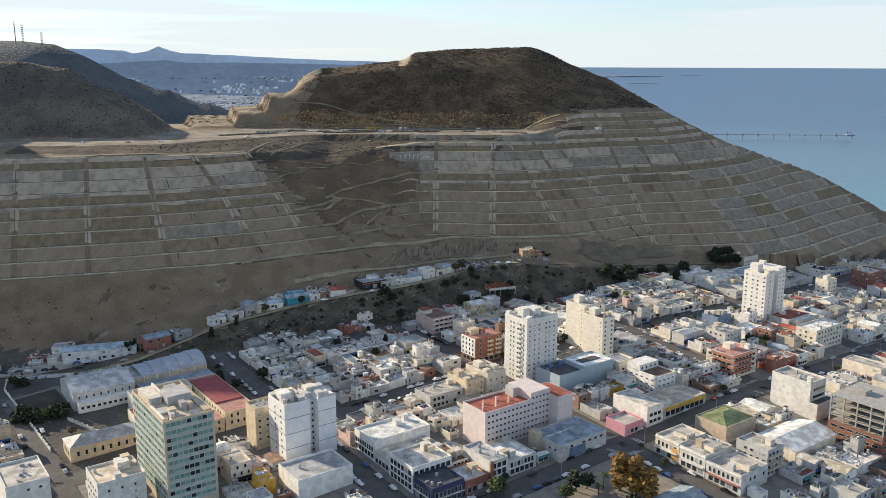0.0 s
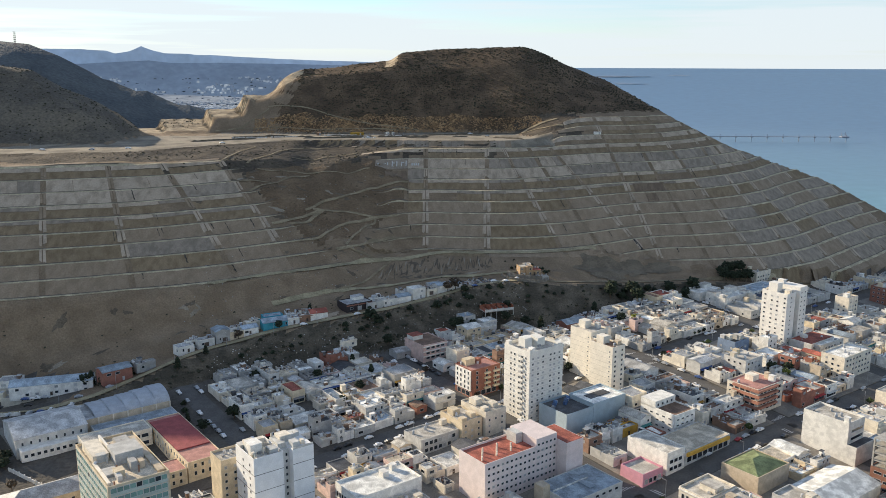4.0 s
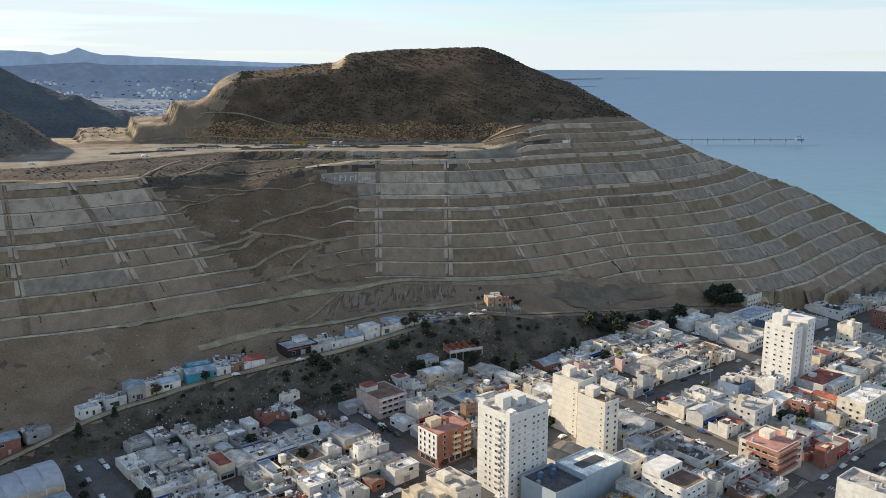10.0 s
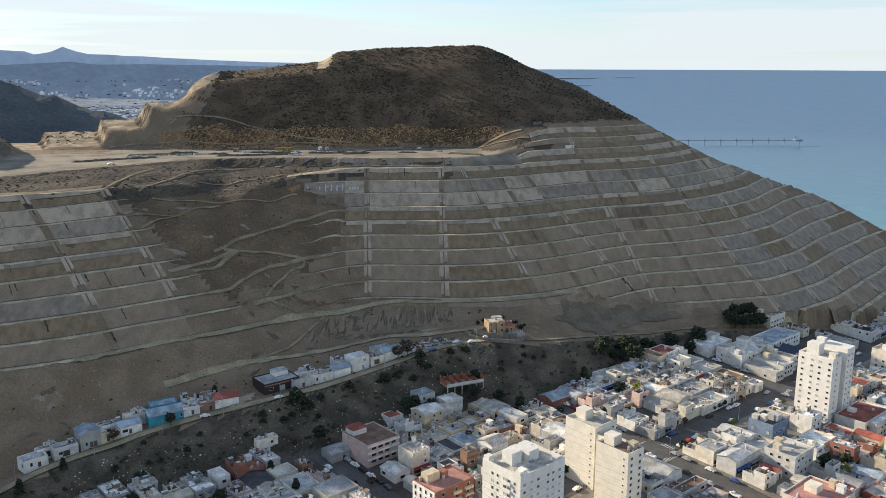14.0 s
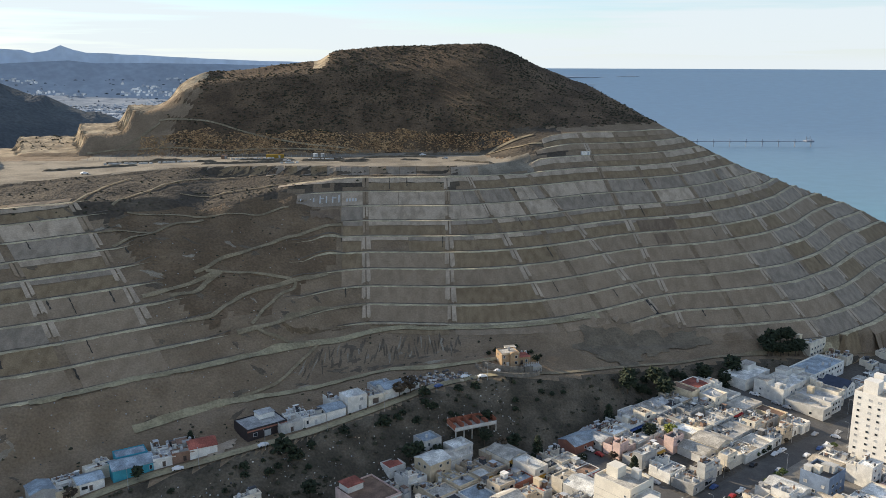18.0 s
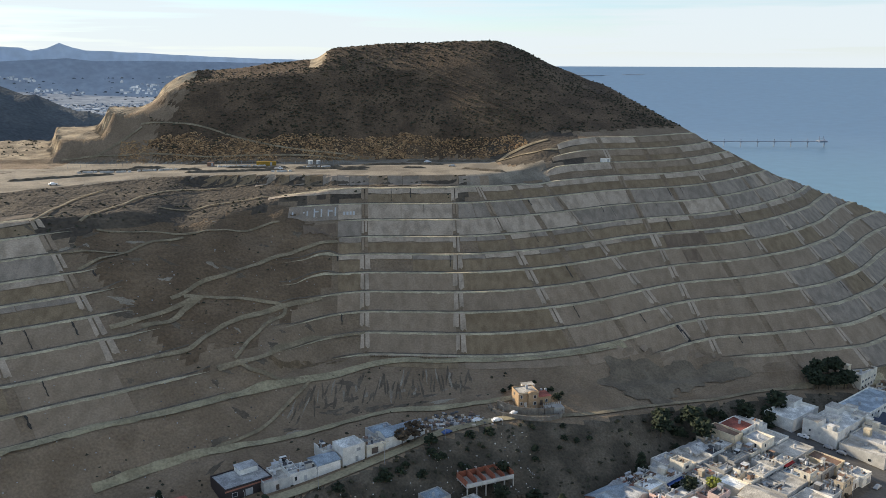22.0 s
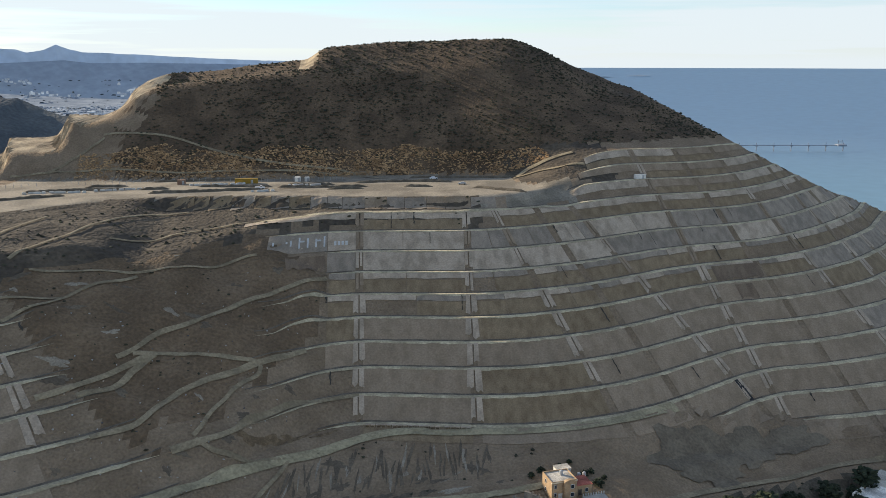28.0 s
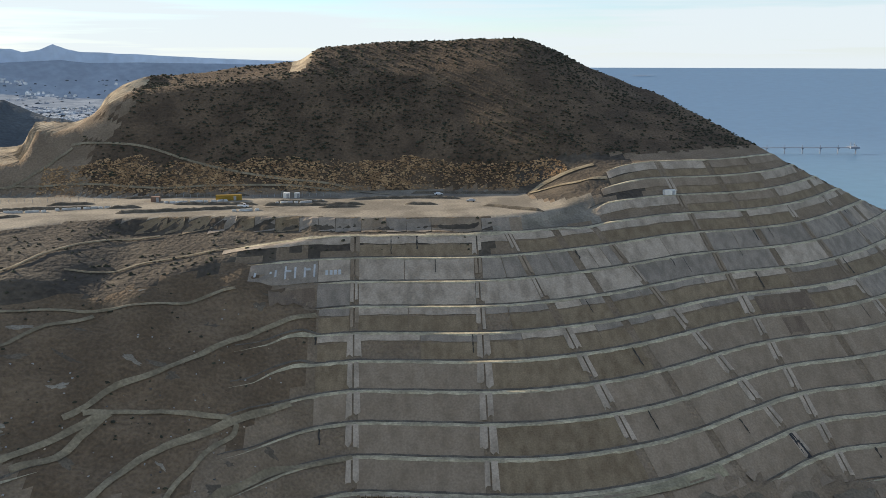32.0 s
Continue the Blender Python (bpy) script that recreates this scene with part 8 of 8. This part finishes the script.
for q in range(13):      # the dark stand at the foot of the hill
    plant(0, 216 + (q % 7) * 3.2 + crng.uniform(-1, 1), 664 + (q // 7) * 5 + 0.8 * (q % 7) + crng.uniform(-1, 1), crng.uniform(0.95, 1.3))
for q in range(36):      # thicket between the hill and the houses
    x = 122 + q * 2.0 + crng.uniform(-2, 2)
    y = float(ROAD_Y(x)) - crng.uniform(8, 24)
    plant(4 if crng.random() < 0.75 else 0, x, y, crng.uniform(0.7, 1.5))
for q in range(34):
    x = crng.uniform(-110, 110)
    plant(4, x, float(ROAD_Y(x)) - crng.uniform(6, 20), crng.uniform(0.4, 1.0))
for q in range(26):
    a, b = crng.uniform(180, 500), crng.choice((254, 360)) + crng.choice((-7.4, 7.4))
    x, y = town_pt(a, b if b < 300 else b - 360 + avenue_b(a))
    if y > 330:
        plant(crng.choice((0, 1, 5)), x, y, crng.uniform(0.35, 0.6))

# two palms in the square
def palm(x, y, h):
    z = float(town_z(x, y))
    e_ = empty("palm_tree", "date palm with a drooping crown in the square", "tree", pose(x, y, z))
    bm = bmesh.new()
    bmesh.ops.create_cone(bm, segments=8, radius1=0.32, radius2=0.22, depth=h)
    bmesh.ops.translate(bm, verts=bm.verts, vec=(0, 0, h / 2))
    part("trunk", bm, M_BARK, e_)
    fv, ff = [], []
    for i in range(26):
        t = 2 * math.pi * i / 26 + crng.random() * 0.2
        up = crng.uniform(0.1, 1.1)
        base = len(fv)
        for k in range(5):
            s_ = k / 4
            rr = 2.6 * s_
            zz = h + up * 1.6 * s_ - 1.9 * s_ * s_
            wd = 0.28 * math.sin(math.pi * (0.15 + 0.8 * s_))
            fv += [(rr * math.cos(t) - wd * math.sin(t), rr * math.sin(t) + wd * math.cos(t), zz), (rr * math.cos(t) + wd * math.sin(t), rr * math.sin(t) - wd * math.cos(t), zz - 0.08)]
        ff += [(base + 2 * k, base + 2 * k + 1, base + 2 * k + 3, base + 2 * k + 2) for k in range(4)]
    link("crown", mesh_of("crown", fv, ff, [M_LEAF["green"]]), None, e_)


palm(69, 337, 7.5)
palm(66, 331, 6.0)
A, B = np.meshgrid(np.linspace(200, 281, 8), np.linspace(160, 244, 8))
X, Y = A * CA - B * SA_, A * SA_ + B * CA
tagged(sheet("plaza_paving", X, Y, town_z(X, Y) + 0.27, material("plaza_tiles", (0.30, 0.26, 0.21), 0.9, 0.25, 0.3, bump=0.1), False), "tan paved square with trees", "square", kind="structure")
house(*town_pt(268, 205), 24, 13, 1, GRID, W_WHITE, R_BLUE, "gable", None, "kiosk_house", "low white pavilion with a blue-grey sheet roof", "pavilion")

# ---- street lamps ----
lamp = empty("street_lamp", "tall galvanised street lamp on the pavement", "street lamp", group="street lamps")
bm = bmesh.new()
bmesh.ops.create_cone(bm, segments=8, radius1=0.11, radius2=0.06, depth=8)
bmesh.ops.translate(bm, verts=bm.verts, vec=(0, 0, 4))
part("pole", bm, M_METAL, lamp)
arm = put("arm", boxes("arm", [(0, 1.6, -0.04, 0.04, 7.9, 8.0)], M_METAL), lamp)
put("lamp_head", boxes("lamp_head", [(1.3, 2.0, -0.14, 0.14, 7.84, 7.98)], M_SHUT), arm)
first = True
for b in (254, 360):
    for k in range(16):
        a = 190 + k * 27.0
        x, y = town_pt(a, (b if b < 300 else avenue_b(a)) + (6.3 if k % 2 else -6.3))
        if y < 330 or abs(x) / y > 0.57:
            continue
        m = pose(x, y, float(town_z(x, y)) + 0.2, 0, 0, GRID + (-90 if k % 2 else 90))
        if first:
            lamp.matrix_basis, first = m, False
        else:
            copy_thing(lamp, m)
for x, y in ((-365, 702), (-303, 700)):
    copy_thing(lamp, pose(x, y, float(land(x, y)), 0, 0, 100))
for x in range(-190, 60, 24):
    yy = float(ROAD_Y(x)) - 4.5
    copy_thing(lamp, pose(x, yy, float(land(x, yy)), 0, 0, 110))

# ---- plateau works ----
def works_box(name, label, cat, x, y, ang, l, w, h, mat, dz=0.0):
    e_ = empty(name, label, cat, pose(x, y, float(land(x, y)) + dz, 0, 0, ang))
    put("body", boxes("body", [(-l / 2, l / 2, -w / 2, w / 2, 0, h)] + [(-l / 2 + k * l / 8 - 0.04, -l / 2 + k * l / 8 + 0.04, -w / 2 - 0.05, w / 2 + 0.05, 0.1, h - 0.1) for k in range(9)], mat, True), e_)
    put("door", door_mesh(1.0, 2.0, M_METAL), e_, l / 4, -w / 2, 0.05)
    return e_


M_YELLOW = material("yellow_paint", (0.34, 0.21, 0.03), 0.7, 0.2, 0.5, bump=0.05)
works_box("container", "long yellow site container on the plateau", "container", -68, 824, 3, 12, 2.5, 2.6, M_YELLOW)
works_box("site_cabin", "white site cabin on the plateau", "cabin", -41, 829, 0, 3, 2.4, 2.6, W_WHITE)
works_box("site_cabin", "small white site cabin", "cabin", -36, 830, 0, 2.4, 2.2, 2.4, W_WHITE)
works_box("container", "white container at the edge of the plateau", "container", 147, 817.5, 10, 6, 2.4, 2.4, W_WHITE, 0.2)
works_box("site_hut", "brown hut beside the dirt road", "cabin", -102, 822, 5, 4, 3, 2.4, W_BROWN)
for x, y, r in ((-58, 802, 5), (34, 832, 10), (48, 812, 170), (-170, 745, 30), (-230, 700, 10), (-255, 694, 190), (-290, 690, 15)):
    copy_thing(TEMPLATES[6 if x == -58 else crng.choice((0, 1))], pose(x, y, float(land(x, y)) + 0.05, 0, 0, r))
M_HEAP = material("dark_earth_bank", (0.15, 0.125, 0.092), 1.0, 0.35, 0.25, bump=0.5)
BANKS = [[(-175, 796), (-150, 803), (-125, 806)], [(-120, 803), (-104, 806)], [(-92, 812), (-70, 812), (-52, 809)], [(-50, 808), (-20, 806), (-2, 808)], [(-46, 816), (-20, 816)], [(-24, 800), (-4, 800)],
         [(-150, 814), (-128, 817)], [(16, 806), (32, 804)], [(52, 800), (66, 790), (78, 782)], [(20, 838), (56, 837), (80, 832)], [(-120, 832), (-90, 836), (-60, 838)],
         [(-112, 790), (-84, 796), (-56, 800)], [(-200, 760), (-176, 774), (-150, 786)], [(-10, 822), (20, 824), (44, 822)]]
for i, pts in enumerate(BANKS):
    line = rounded(pts, 1.5)
    tan = np.gradient(line, axis=0)
    tan /= np.hypot(tan[:, 0], tan[:, 1])[:, None]
    nor = np.stack([-tan[:, 1], tan[:, 0]], -1)
    offs, hts = np.array([-1.5, -0.8, 0, 0.8, 1.5]), np.array([-0.1, 0.8, 1.25, 0.8, -0.1])
    r_ = np.random.RandomState(i)
    P = line[None] + nor[None] * offs[:, None, None] * (0.8 + 0.4 * r_.rand(1, len(line), 1))
    end = np.minimum(1, np.minimum(np.arange(len(line)), np.arange(len(line))[::-1]) / 3)
    Z = land(P[..., 0], P[..., 1]) + hts[:, None] * (0.8 + 0.4 * r_.rand(5, len(line))) * end[None] - 0.1
    tagged(sheet("earth_bank", P[..., 0], P[..., 1], Z, M_HEAP, False), "low bank of dark earth on the plateau", "earth bank")
# stacked pale pipes and rubble along the works road
for i, (x0, x1, y) in enumerate(((-172, -142, 792), (-140, -112, 801), (-96, -64, 816), (-44, -18, 812), (-60, -46, 792))):
    n = int((x1 - x0) / 3)
    for k in range(n):
        x = x0 + k * 3 + crng.uniform(-0.4, 0.4)
        yy = y + (x - x0) * 0.2 + crng.uniform(-0.5, 0.5)
        key = ("blk", k % 3)
        if key not in _cache:
            q = 0.9 + 0.4 * key[1]
            _cache[key] = boxes("concrete_block", [(-q, q, -0.4, 0.4, -0.1, 0.7), (-q * 0.9, q * 0.9, -0.25, 0.25, 0.7, 0.95)], W_LGREY)
        ob = new("concrete_block", _cache[key])
        ob.matrix_basis = pose(x, yy, float(land(x, yy)), 0, 0, crng.uniform(0, 40))
        tagged(ob, "pale concrete block by the works road", "concrete block", "concrete blocks on the plateau")
# row of open frames on the lowest terrace
for k in range(19):
    x = -2.5 + k * 2.0 + (1.5 if k > 13 else 0)
    y = float(FOOT(x)) - 1.6
    if "openframe" not in _cache:
        _cache["openframe"] = boxes("open_crate", [(-0.8, 0.8, -0.5, 0.5, 0, 0.15), (-0.8, 0.8, -0.5, 0.5, 1.25, 1.4), (-0.8, -0.62, -0.5, 0.5, 0.15, 1.25), (0.62, 0.8, -0.5, 0.5, 0.15, 1.25), (-0.6, 0.6, 0.35, 0.45, 0.2, 1.2)], M_CONC_PALE)
    ob = new("open_crate", _cache["openframe"])
    ob.matrix_basis = pose(x, float(y), float(land(x, y)) + 0.25, 0, 0, crng.uniform(-6, 6))
    tagged(ob, "white open-fronted crate in a row on the terrace", "crate", "crates on the terrace")
fence = empty("site_fence", "row of thin fence posts along the plateau", "fence")
for k in range(52):
    x = -190 + k * 3.4
    y = 832 + 2 * math.sin(k * 0.3) + (0 if x > -120 else (x + 120) * 0.25)
    put("post", _cache.setdefault("fpost", boxes("post", [(-0.06, 0.06, -0.06, 0.06, -0.2, 1.7)], M_METAL)), fence, x, y, float(land(x, y)))

# yard beside the gymnasium: low white walls, a dirt court and a hedge
M_COURT = material("dark_dirt_court", (0.085, 0.075, 0.06), 1.0, 0.3, 0.12, bump=0.2)
M_KERB = material("court_border", (0.22, 0.205, 0.175), 0.95, 0.2, 0.2, bump=0.1)
for nm, lb, mt, lift, cs in (("court_border", "pale path round the dirt court", M_KERB, 0.14, ((-230, 421), (-210, 440), (-192, 419), (-211, 402))), ("sports_court", "bare dark dirt sports court", M_COURT, 0.20, ((-226, 422), (-210, 436), (-196, 419), (-212, 405)))):
    A = np.array([[cs[0], cs[1]], [cs[3], cs[2]]], float)
    u, w_ = np.meshgrid(np.linspace(0, 1, 8), np.linspace(0, 1, 8))
    P = A[0, 0] * ((1 - u) * (1 - w_))[..., None] + A[0, 1] * (u * (1 - w_))[..., None] + A[1, 0] * ((1 - u) * w_)[..., None] + A[1, 1] * (u * w_)[..., None]
    tagged(sheet(nm, P[..., 0], P[..., 1], np.maximum(town_z(P[..., 0], P[..., 1]), land(P[..., 0], P[..., 1])) + lift, mt), lb, "court", kind="structure")
for line in (((-241, 446), (-207, 453)), ((-241, 446), (-236, 433)), ((-236, 433), (-183, 369)), ((-188, 400), (-164, 384))):
    yard_wall = empty("yard_wall", "low white yard wall with square piers", "wall")
    (xa, ya), (xb, yb) = line
    n = int(math.hypot(xb - xa, yb - ya) / 4)
    for q_ in range(n):
        mx, my = xa + (xb - xa) * (q_ + 0.5) / n, ya + (yb - ya) * (q_ + 0.5) / n
        zz = float(max(town_z(mx, my), land(mx, my)))
        ob = link("wall_piece", _cache.setdefault("yard_piece", boxes("wall_piece", [(-2.05, 2.05, -0.15, 0.15, -0.6, 1.7), (1.75, 2.15, -0.25, 0.25, -0.6, 2.1)], W_WHITE)), None, yard_wall)
        ob.matrix_basis = pose(mx, my, zz, 0, 0, math.degrees(math.atan2(yb - ya, xb - xa)))
for x, y, k_, sc in ((-212, 399, 4, 1.9), (-208, 397, 0, 0.8), (-204, 398, 4, 2.1), (-200, 401, 1, 0.8), (-196, 404, 4, 2.2), (-192, 406, 0, 0.9), (-215, 403, 4, 1.6), (-233, 437, 0, 0.8), (-230, 441, 4, 1.7),
                     (-187, 484, 0, 1.0), (-184, 486, 2, 0.9), (-177, 489, 2, 0.9), (-168, 495, 0, 0.9), (-165, 492, 2, 0.8), (-179, 384, 5, 0.8)):
    plant(k_, x, y, sc)

# dark trees in the back yards and on the bluff
trng = random.Random(33)
for _ in range(34):
    x = trng.uniform(-130, 130)
    ry = float(ROAD_Y(x))
    y = ry - trng.uniform(14, 95)
    if y > 400:
        plant(trng.choice((0, 0, 4, 4, 5, 2)), x, y, trng.uniform(0.6, 1.05))

# scrap heaped at the end of the hill road, and litter blown over the bluff
def bits(name, label, category, places, lo, hi, seed, mat=None):
    r = random.Random(seed)
    bl = []
    for x, y in places:
        z = float(land(x, y))
        a, c, h_ = r.uniform(lo, hi), r.uniform(lo, hi), r.uniform(lo, hi) * 0.6
        bl.append((x - a, x + a, y - c, y + c, z - 0.2, z + h_))
    me = boxes(name, bl, mat or W_WHITE)
    for m_ in (M_METAL, R_RUST, R_DARK, W_GREY, W_BEIGE):
        me.materials.append(m_)
    me.polygons.foreach_set("material_index", [q for _ in bl for q in [r.choice((0, 0, 1, 2, 3, 4, 5))] * 6])
    return tagged(new(name, me), label, category, kind="stuff")


srng = random.Random(14)
bits("scrap_heap", "heap of scrap sheets and old parts beside the road", "scrap", [(srng.gauss(27, 7), srng.gauss(606, 3.0)) for _ in range(70)], 0.2, 0.8, 3)
bits("scrap_heap", "heap of dark scrap tyres and old parts beside the road", "scrap", [(srng.gauss(29, 7), srng.gauss(605, 3.2)) for _ in range(170)], 0.25, 1.0, 13, M_DOOR)
bits("scrap_heap", "heap of grey scrap metal beside the road", "scrap", [(srng.gauss(27, 7), srng.gauss(606, 3.0)) for _ in range(60)], 0.25, 0.9, 14, M_METAL)
bits("litter", "white litter and rubble scattered down the bluff", "litter", [(x, float(ROAD_Y(x)) - srng.uniform(7, 34)) for x in [srng.uniform(-125, 60) for _ in range(520)]], 0.08, 0.32, 4)
bits("rubble", "stones and debris strewn about the lower slope and gully", "rubble", [(x, float(FOOT(x)) + srng.uniform(-25, 95)) for x in [srng.uniform(-150, -28) for _ in range(300)]], 0.1, 0.36, 5, M_RAW)

# ---- far things ----
# pier
pier = empty("pier", "long loading pier on piles standing in the sea", "pier")
p0, p1 = Vector((430, 2295, 0)), Vector((1075, 2259, 0))
n = 17
put("deck", boxes("deck", [(0, (p1 - p0).length, -3, 3, 13.2, 14.6)], material("pier_steel", (0.26, 0.29, 0.34), 0.8, 0.15, 0.1, bump=0)), pier)
M_PILE = bpy.data.materials["pier_steel"]
for k in range(n):
    x = k * (p1 - p0).length / (n - 1)
    put("pile", _cache.setdefault("pile", boxes("pile", [(-1.6, -0.6, -4, -3, -4, 13.5), (0.6, 1.6, 3, 4, -4, 13.5), (-1.6, 1.6, -4, 4, 11.5, 13.2), (-0.5, 0.5, -0.5, 0.5, 14, 20)], M_PILE)), pier, x)
put("loading_head", boxes("loading_head", [(-16, 4, -9, 9, 12, 16), (-13, -12, -0.5, 0.5, 16, 26), (-4, -3, -0.5, 0.5, 16, 26), (-13, -3, -0.5, 0.5, 21, 22)], M_PILE), pier, (p1 - p0).length)
pier.matrix_basis = pose(p0.x, p0.y, 0, 0, 0, math.degrees(math.atan2(p1.y - p0.y, p1.x - p0.x)))

# radio masts on the far western hill
M_MAST = material("mast_paint", (0.30, 0.20, 0.19), 0.8, 0.2, 0.1, bump=0)
for x, y, h, w in ((-846, 1740, 46, 0.9), (-836, 1750, 39, 2.4), (-795, 1742, 28, 2.6)):
    e_ = empty("radio_mast", "slim lattice radio mast on the hilltop", "radio mast", pose(x, y, float(land(x, y)) - 6))
    legs = []
    for sx in (-1, 1):
        for sy in (-1, 1):
            legs.append((sx * w / 2 - 0.14, sx * w / 2 + 0.14, sy * w / 2 - 0.14, sy * w / 2 + 0.14, 0, h))
    put("legs", boxes("legs", legs, M_MAST), e_)
    put("bracing", boxes("bracing", [(-w / 2 - 0.3, w / 2 + 0.3, -w / 2 - 0.3, w / 2 + 0.3, k * 4.0, k * 4.0 + 0.9) for k in range(1, int(h / 4))], M_MAST), e_)

# far town on the plain, and woods between the houses
fr = np.random.RandomState(12)
v, f, mi = [], [], []
for _ in range(12000):
    az = math.radians(fr.uniform(-36, -2))
    rr = fr.normal(3500, 280) if fr.rand() < 0.5 else fr.uniform(2700, 4560)
    x, y = rr * math.sin(az), rr * math.cos(az)
    z = float(land(x, y))
    if not 15 < z < 175 or wobble(x, y, 170, 3.0) < -0.2 + (0.45 if rr > 3950 else 0):
        continue
    big = fr.rand() < 0.06
    w, d, h = (fr.uniform(7, 15), 7, 4.5) if big else (fr.uniform(2, 6), fr.uniform(3, 6), fr.uniform(2.5, 6))
    bv, bf = box_data(x - w, x + w, y - d, y + d, z - 3, z + h, len(v))
    v += bv
    f += bf
    mi += [0 if fr.rand() < 0.55 else 1] * 6
# wall colours greyed and blued to carry the distance haze
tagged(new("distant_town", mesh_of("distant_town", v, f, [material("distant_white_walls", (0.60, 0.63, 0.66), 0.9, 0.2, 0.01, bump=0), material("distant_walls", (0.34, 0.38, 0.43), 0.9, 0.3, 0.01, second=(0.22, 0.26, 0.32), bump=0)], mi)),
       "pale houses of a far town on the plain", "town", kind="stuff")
ang = np.radians(fr.uniform(-36, -3, 1600))
rr = np.clip(fr.normal(3600, 450, 1600), 2600, 4500)
tx, ty = rr * np.sin(ang), rr * np.cos(ang)
tz = land(tx, ty)
ok = (tz > 15) & (tz < 165)
# tree colour blued for haze as well
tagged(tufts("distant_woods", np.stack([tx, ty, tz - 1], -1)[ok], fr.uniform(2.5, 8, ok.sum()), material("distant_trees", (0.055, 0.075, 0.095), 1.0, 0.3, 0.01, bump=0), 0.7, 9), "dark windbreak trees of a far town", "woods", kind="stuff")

# far mountains and mesas
def far_range(name, label, prof, rad, mat, depth=140, seed=0, rough=2.0):
    az = np.radians(np.linspace(prof[0][0], prof[-1][0], 520))
    top = np.interp(np.degrees(az), [p[0] for p in prof], [p[1] for p in prof])
    r_ = np.random.RandomState(seed)
    k_ = np.convolve(r_.randn(520 + 8), np.ones(9) / 9, mode="valid") * rough
    rows = np.array([[-depth, 0.0], [-depth * 0.66, 0.35], [-depth * 0.33, 0.68], [-depth * 0.1, 0.9], [0, 1.0], [4, 0.9], [30, 0.2]])
    R = rad + rows[:, 0][:, None] + 0 * az[None]
    Z = 20 + (top + k_ - 20)[None] * rows[:, 1][:, None]
    tagged(sheet(name, R * np.sin(az)[None], 242 + R * np.cos(az)[None], Z, mat, smooth=False), label, "mountains", kind="structure")


# distance haze is painted into both of these blues
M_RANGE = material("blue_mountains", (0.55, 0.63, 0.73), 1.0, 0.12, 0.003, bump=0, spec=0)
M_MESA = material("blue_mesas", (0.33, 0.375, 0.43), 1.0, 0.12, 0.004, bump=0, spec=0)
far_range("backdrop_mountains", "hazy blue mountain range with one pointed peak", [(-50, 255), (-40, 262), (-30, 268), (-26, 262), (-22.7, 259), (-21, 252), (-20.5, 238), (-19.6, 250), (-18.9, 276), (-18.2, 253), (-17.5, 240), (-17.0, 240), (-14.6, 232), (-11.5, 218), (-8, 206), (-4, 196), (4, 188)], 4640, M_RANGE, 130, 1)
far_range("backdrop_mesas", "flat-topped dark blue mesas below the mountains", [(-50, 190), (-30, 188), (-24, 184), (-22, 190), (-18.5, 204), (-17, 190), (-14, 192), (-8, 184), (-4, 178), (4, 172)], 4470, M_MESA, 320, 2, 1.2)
# low reefs in the far sea
for i, (az, rr, ln, wd) in enumerate(((9.8, 4250, 150, 26), (11.9, 4280, 240, 22), (13.5, 4000, 90, 12), (16.5, 4330, 60, 10))):
    t = math.radians(az)
    zz = max(0, (rr - 2600) / 2050) ** 1.35 * 168
    bm = bmesh.new()
    bmesh.ops.create_icosphere(bm, subdivisions=3, radius=1)
    for q in bm.verts:
        q.co *= 1 + 0.3 * noise.noise(q.co * 2 + Vector((i, 0, 0)))
    # reefs share the mesas' haze-tinted colour
    ob = part("reef", bm, M_MESA)
    ob.matrix_basis = pose(rr * math.sin(t), 200 + rr * math.cos(t), zz - 0.5, 0, 0, -az) @ Matrix.Diagonal((ln, wd, 5 if i < 2 else 3, 1))
    tagged(ob, "low dark reef far out in the sea", "reef")
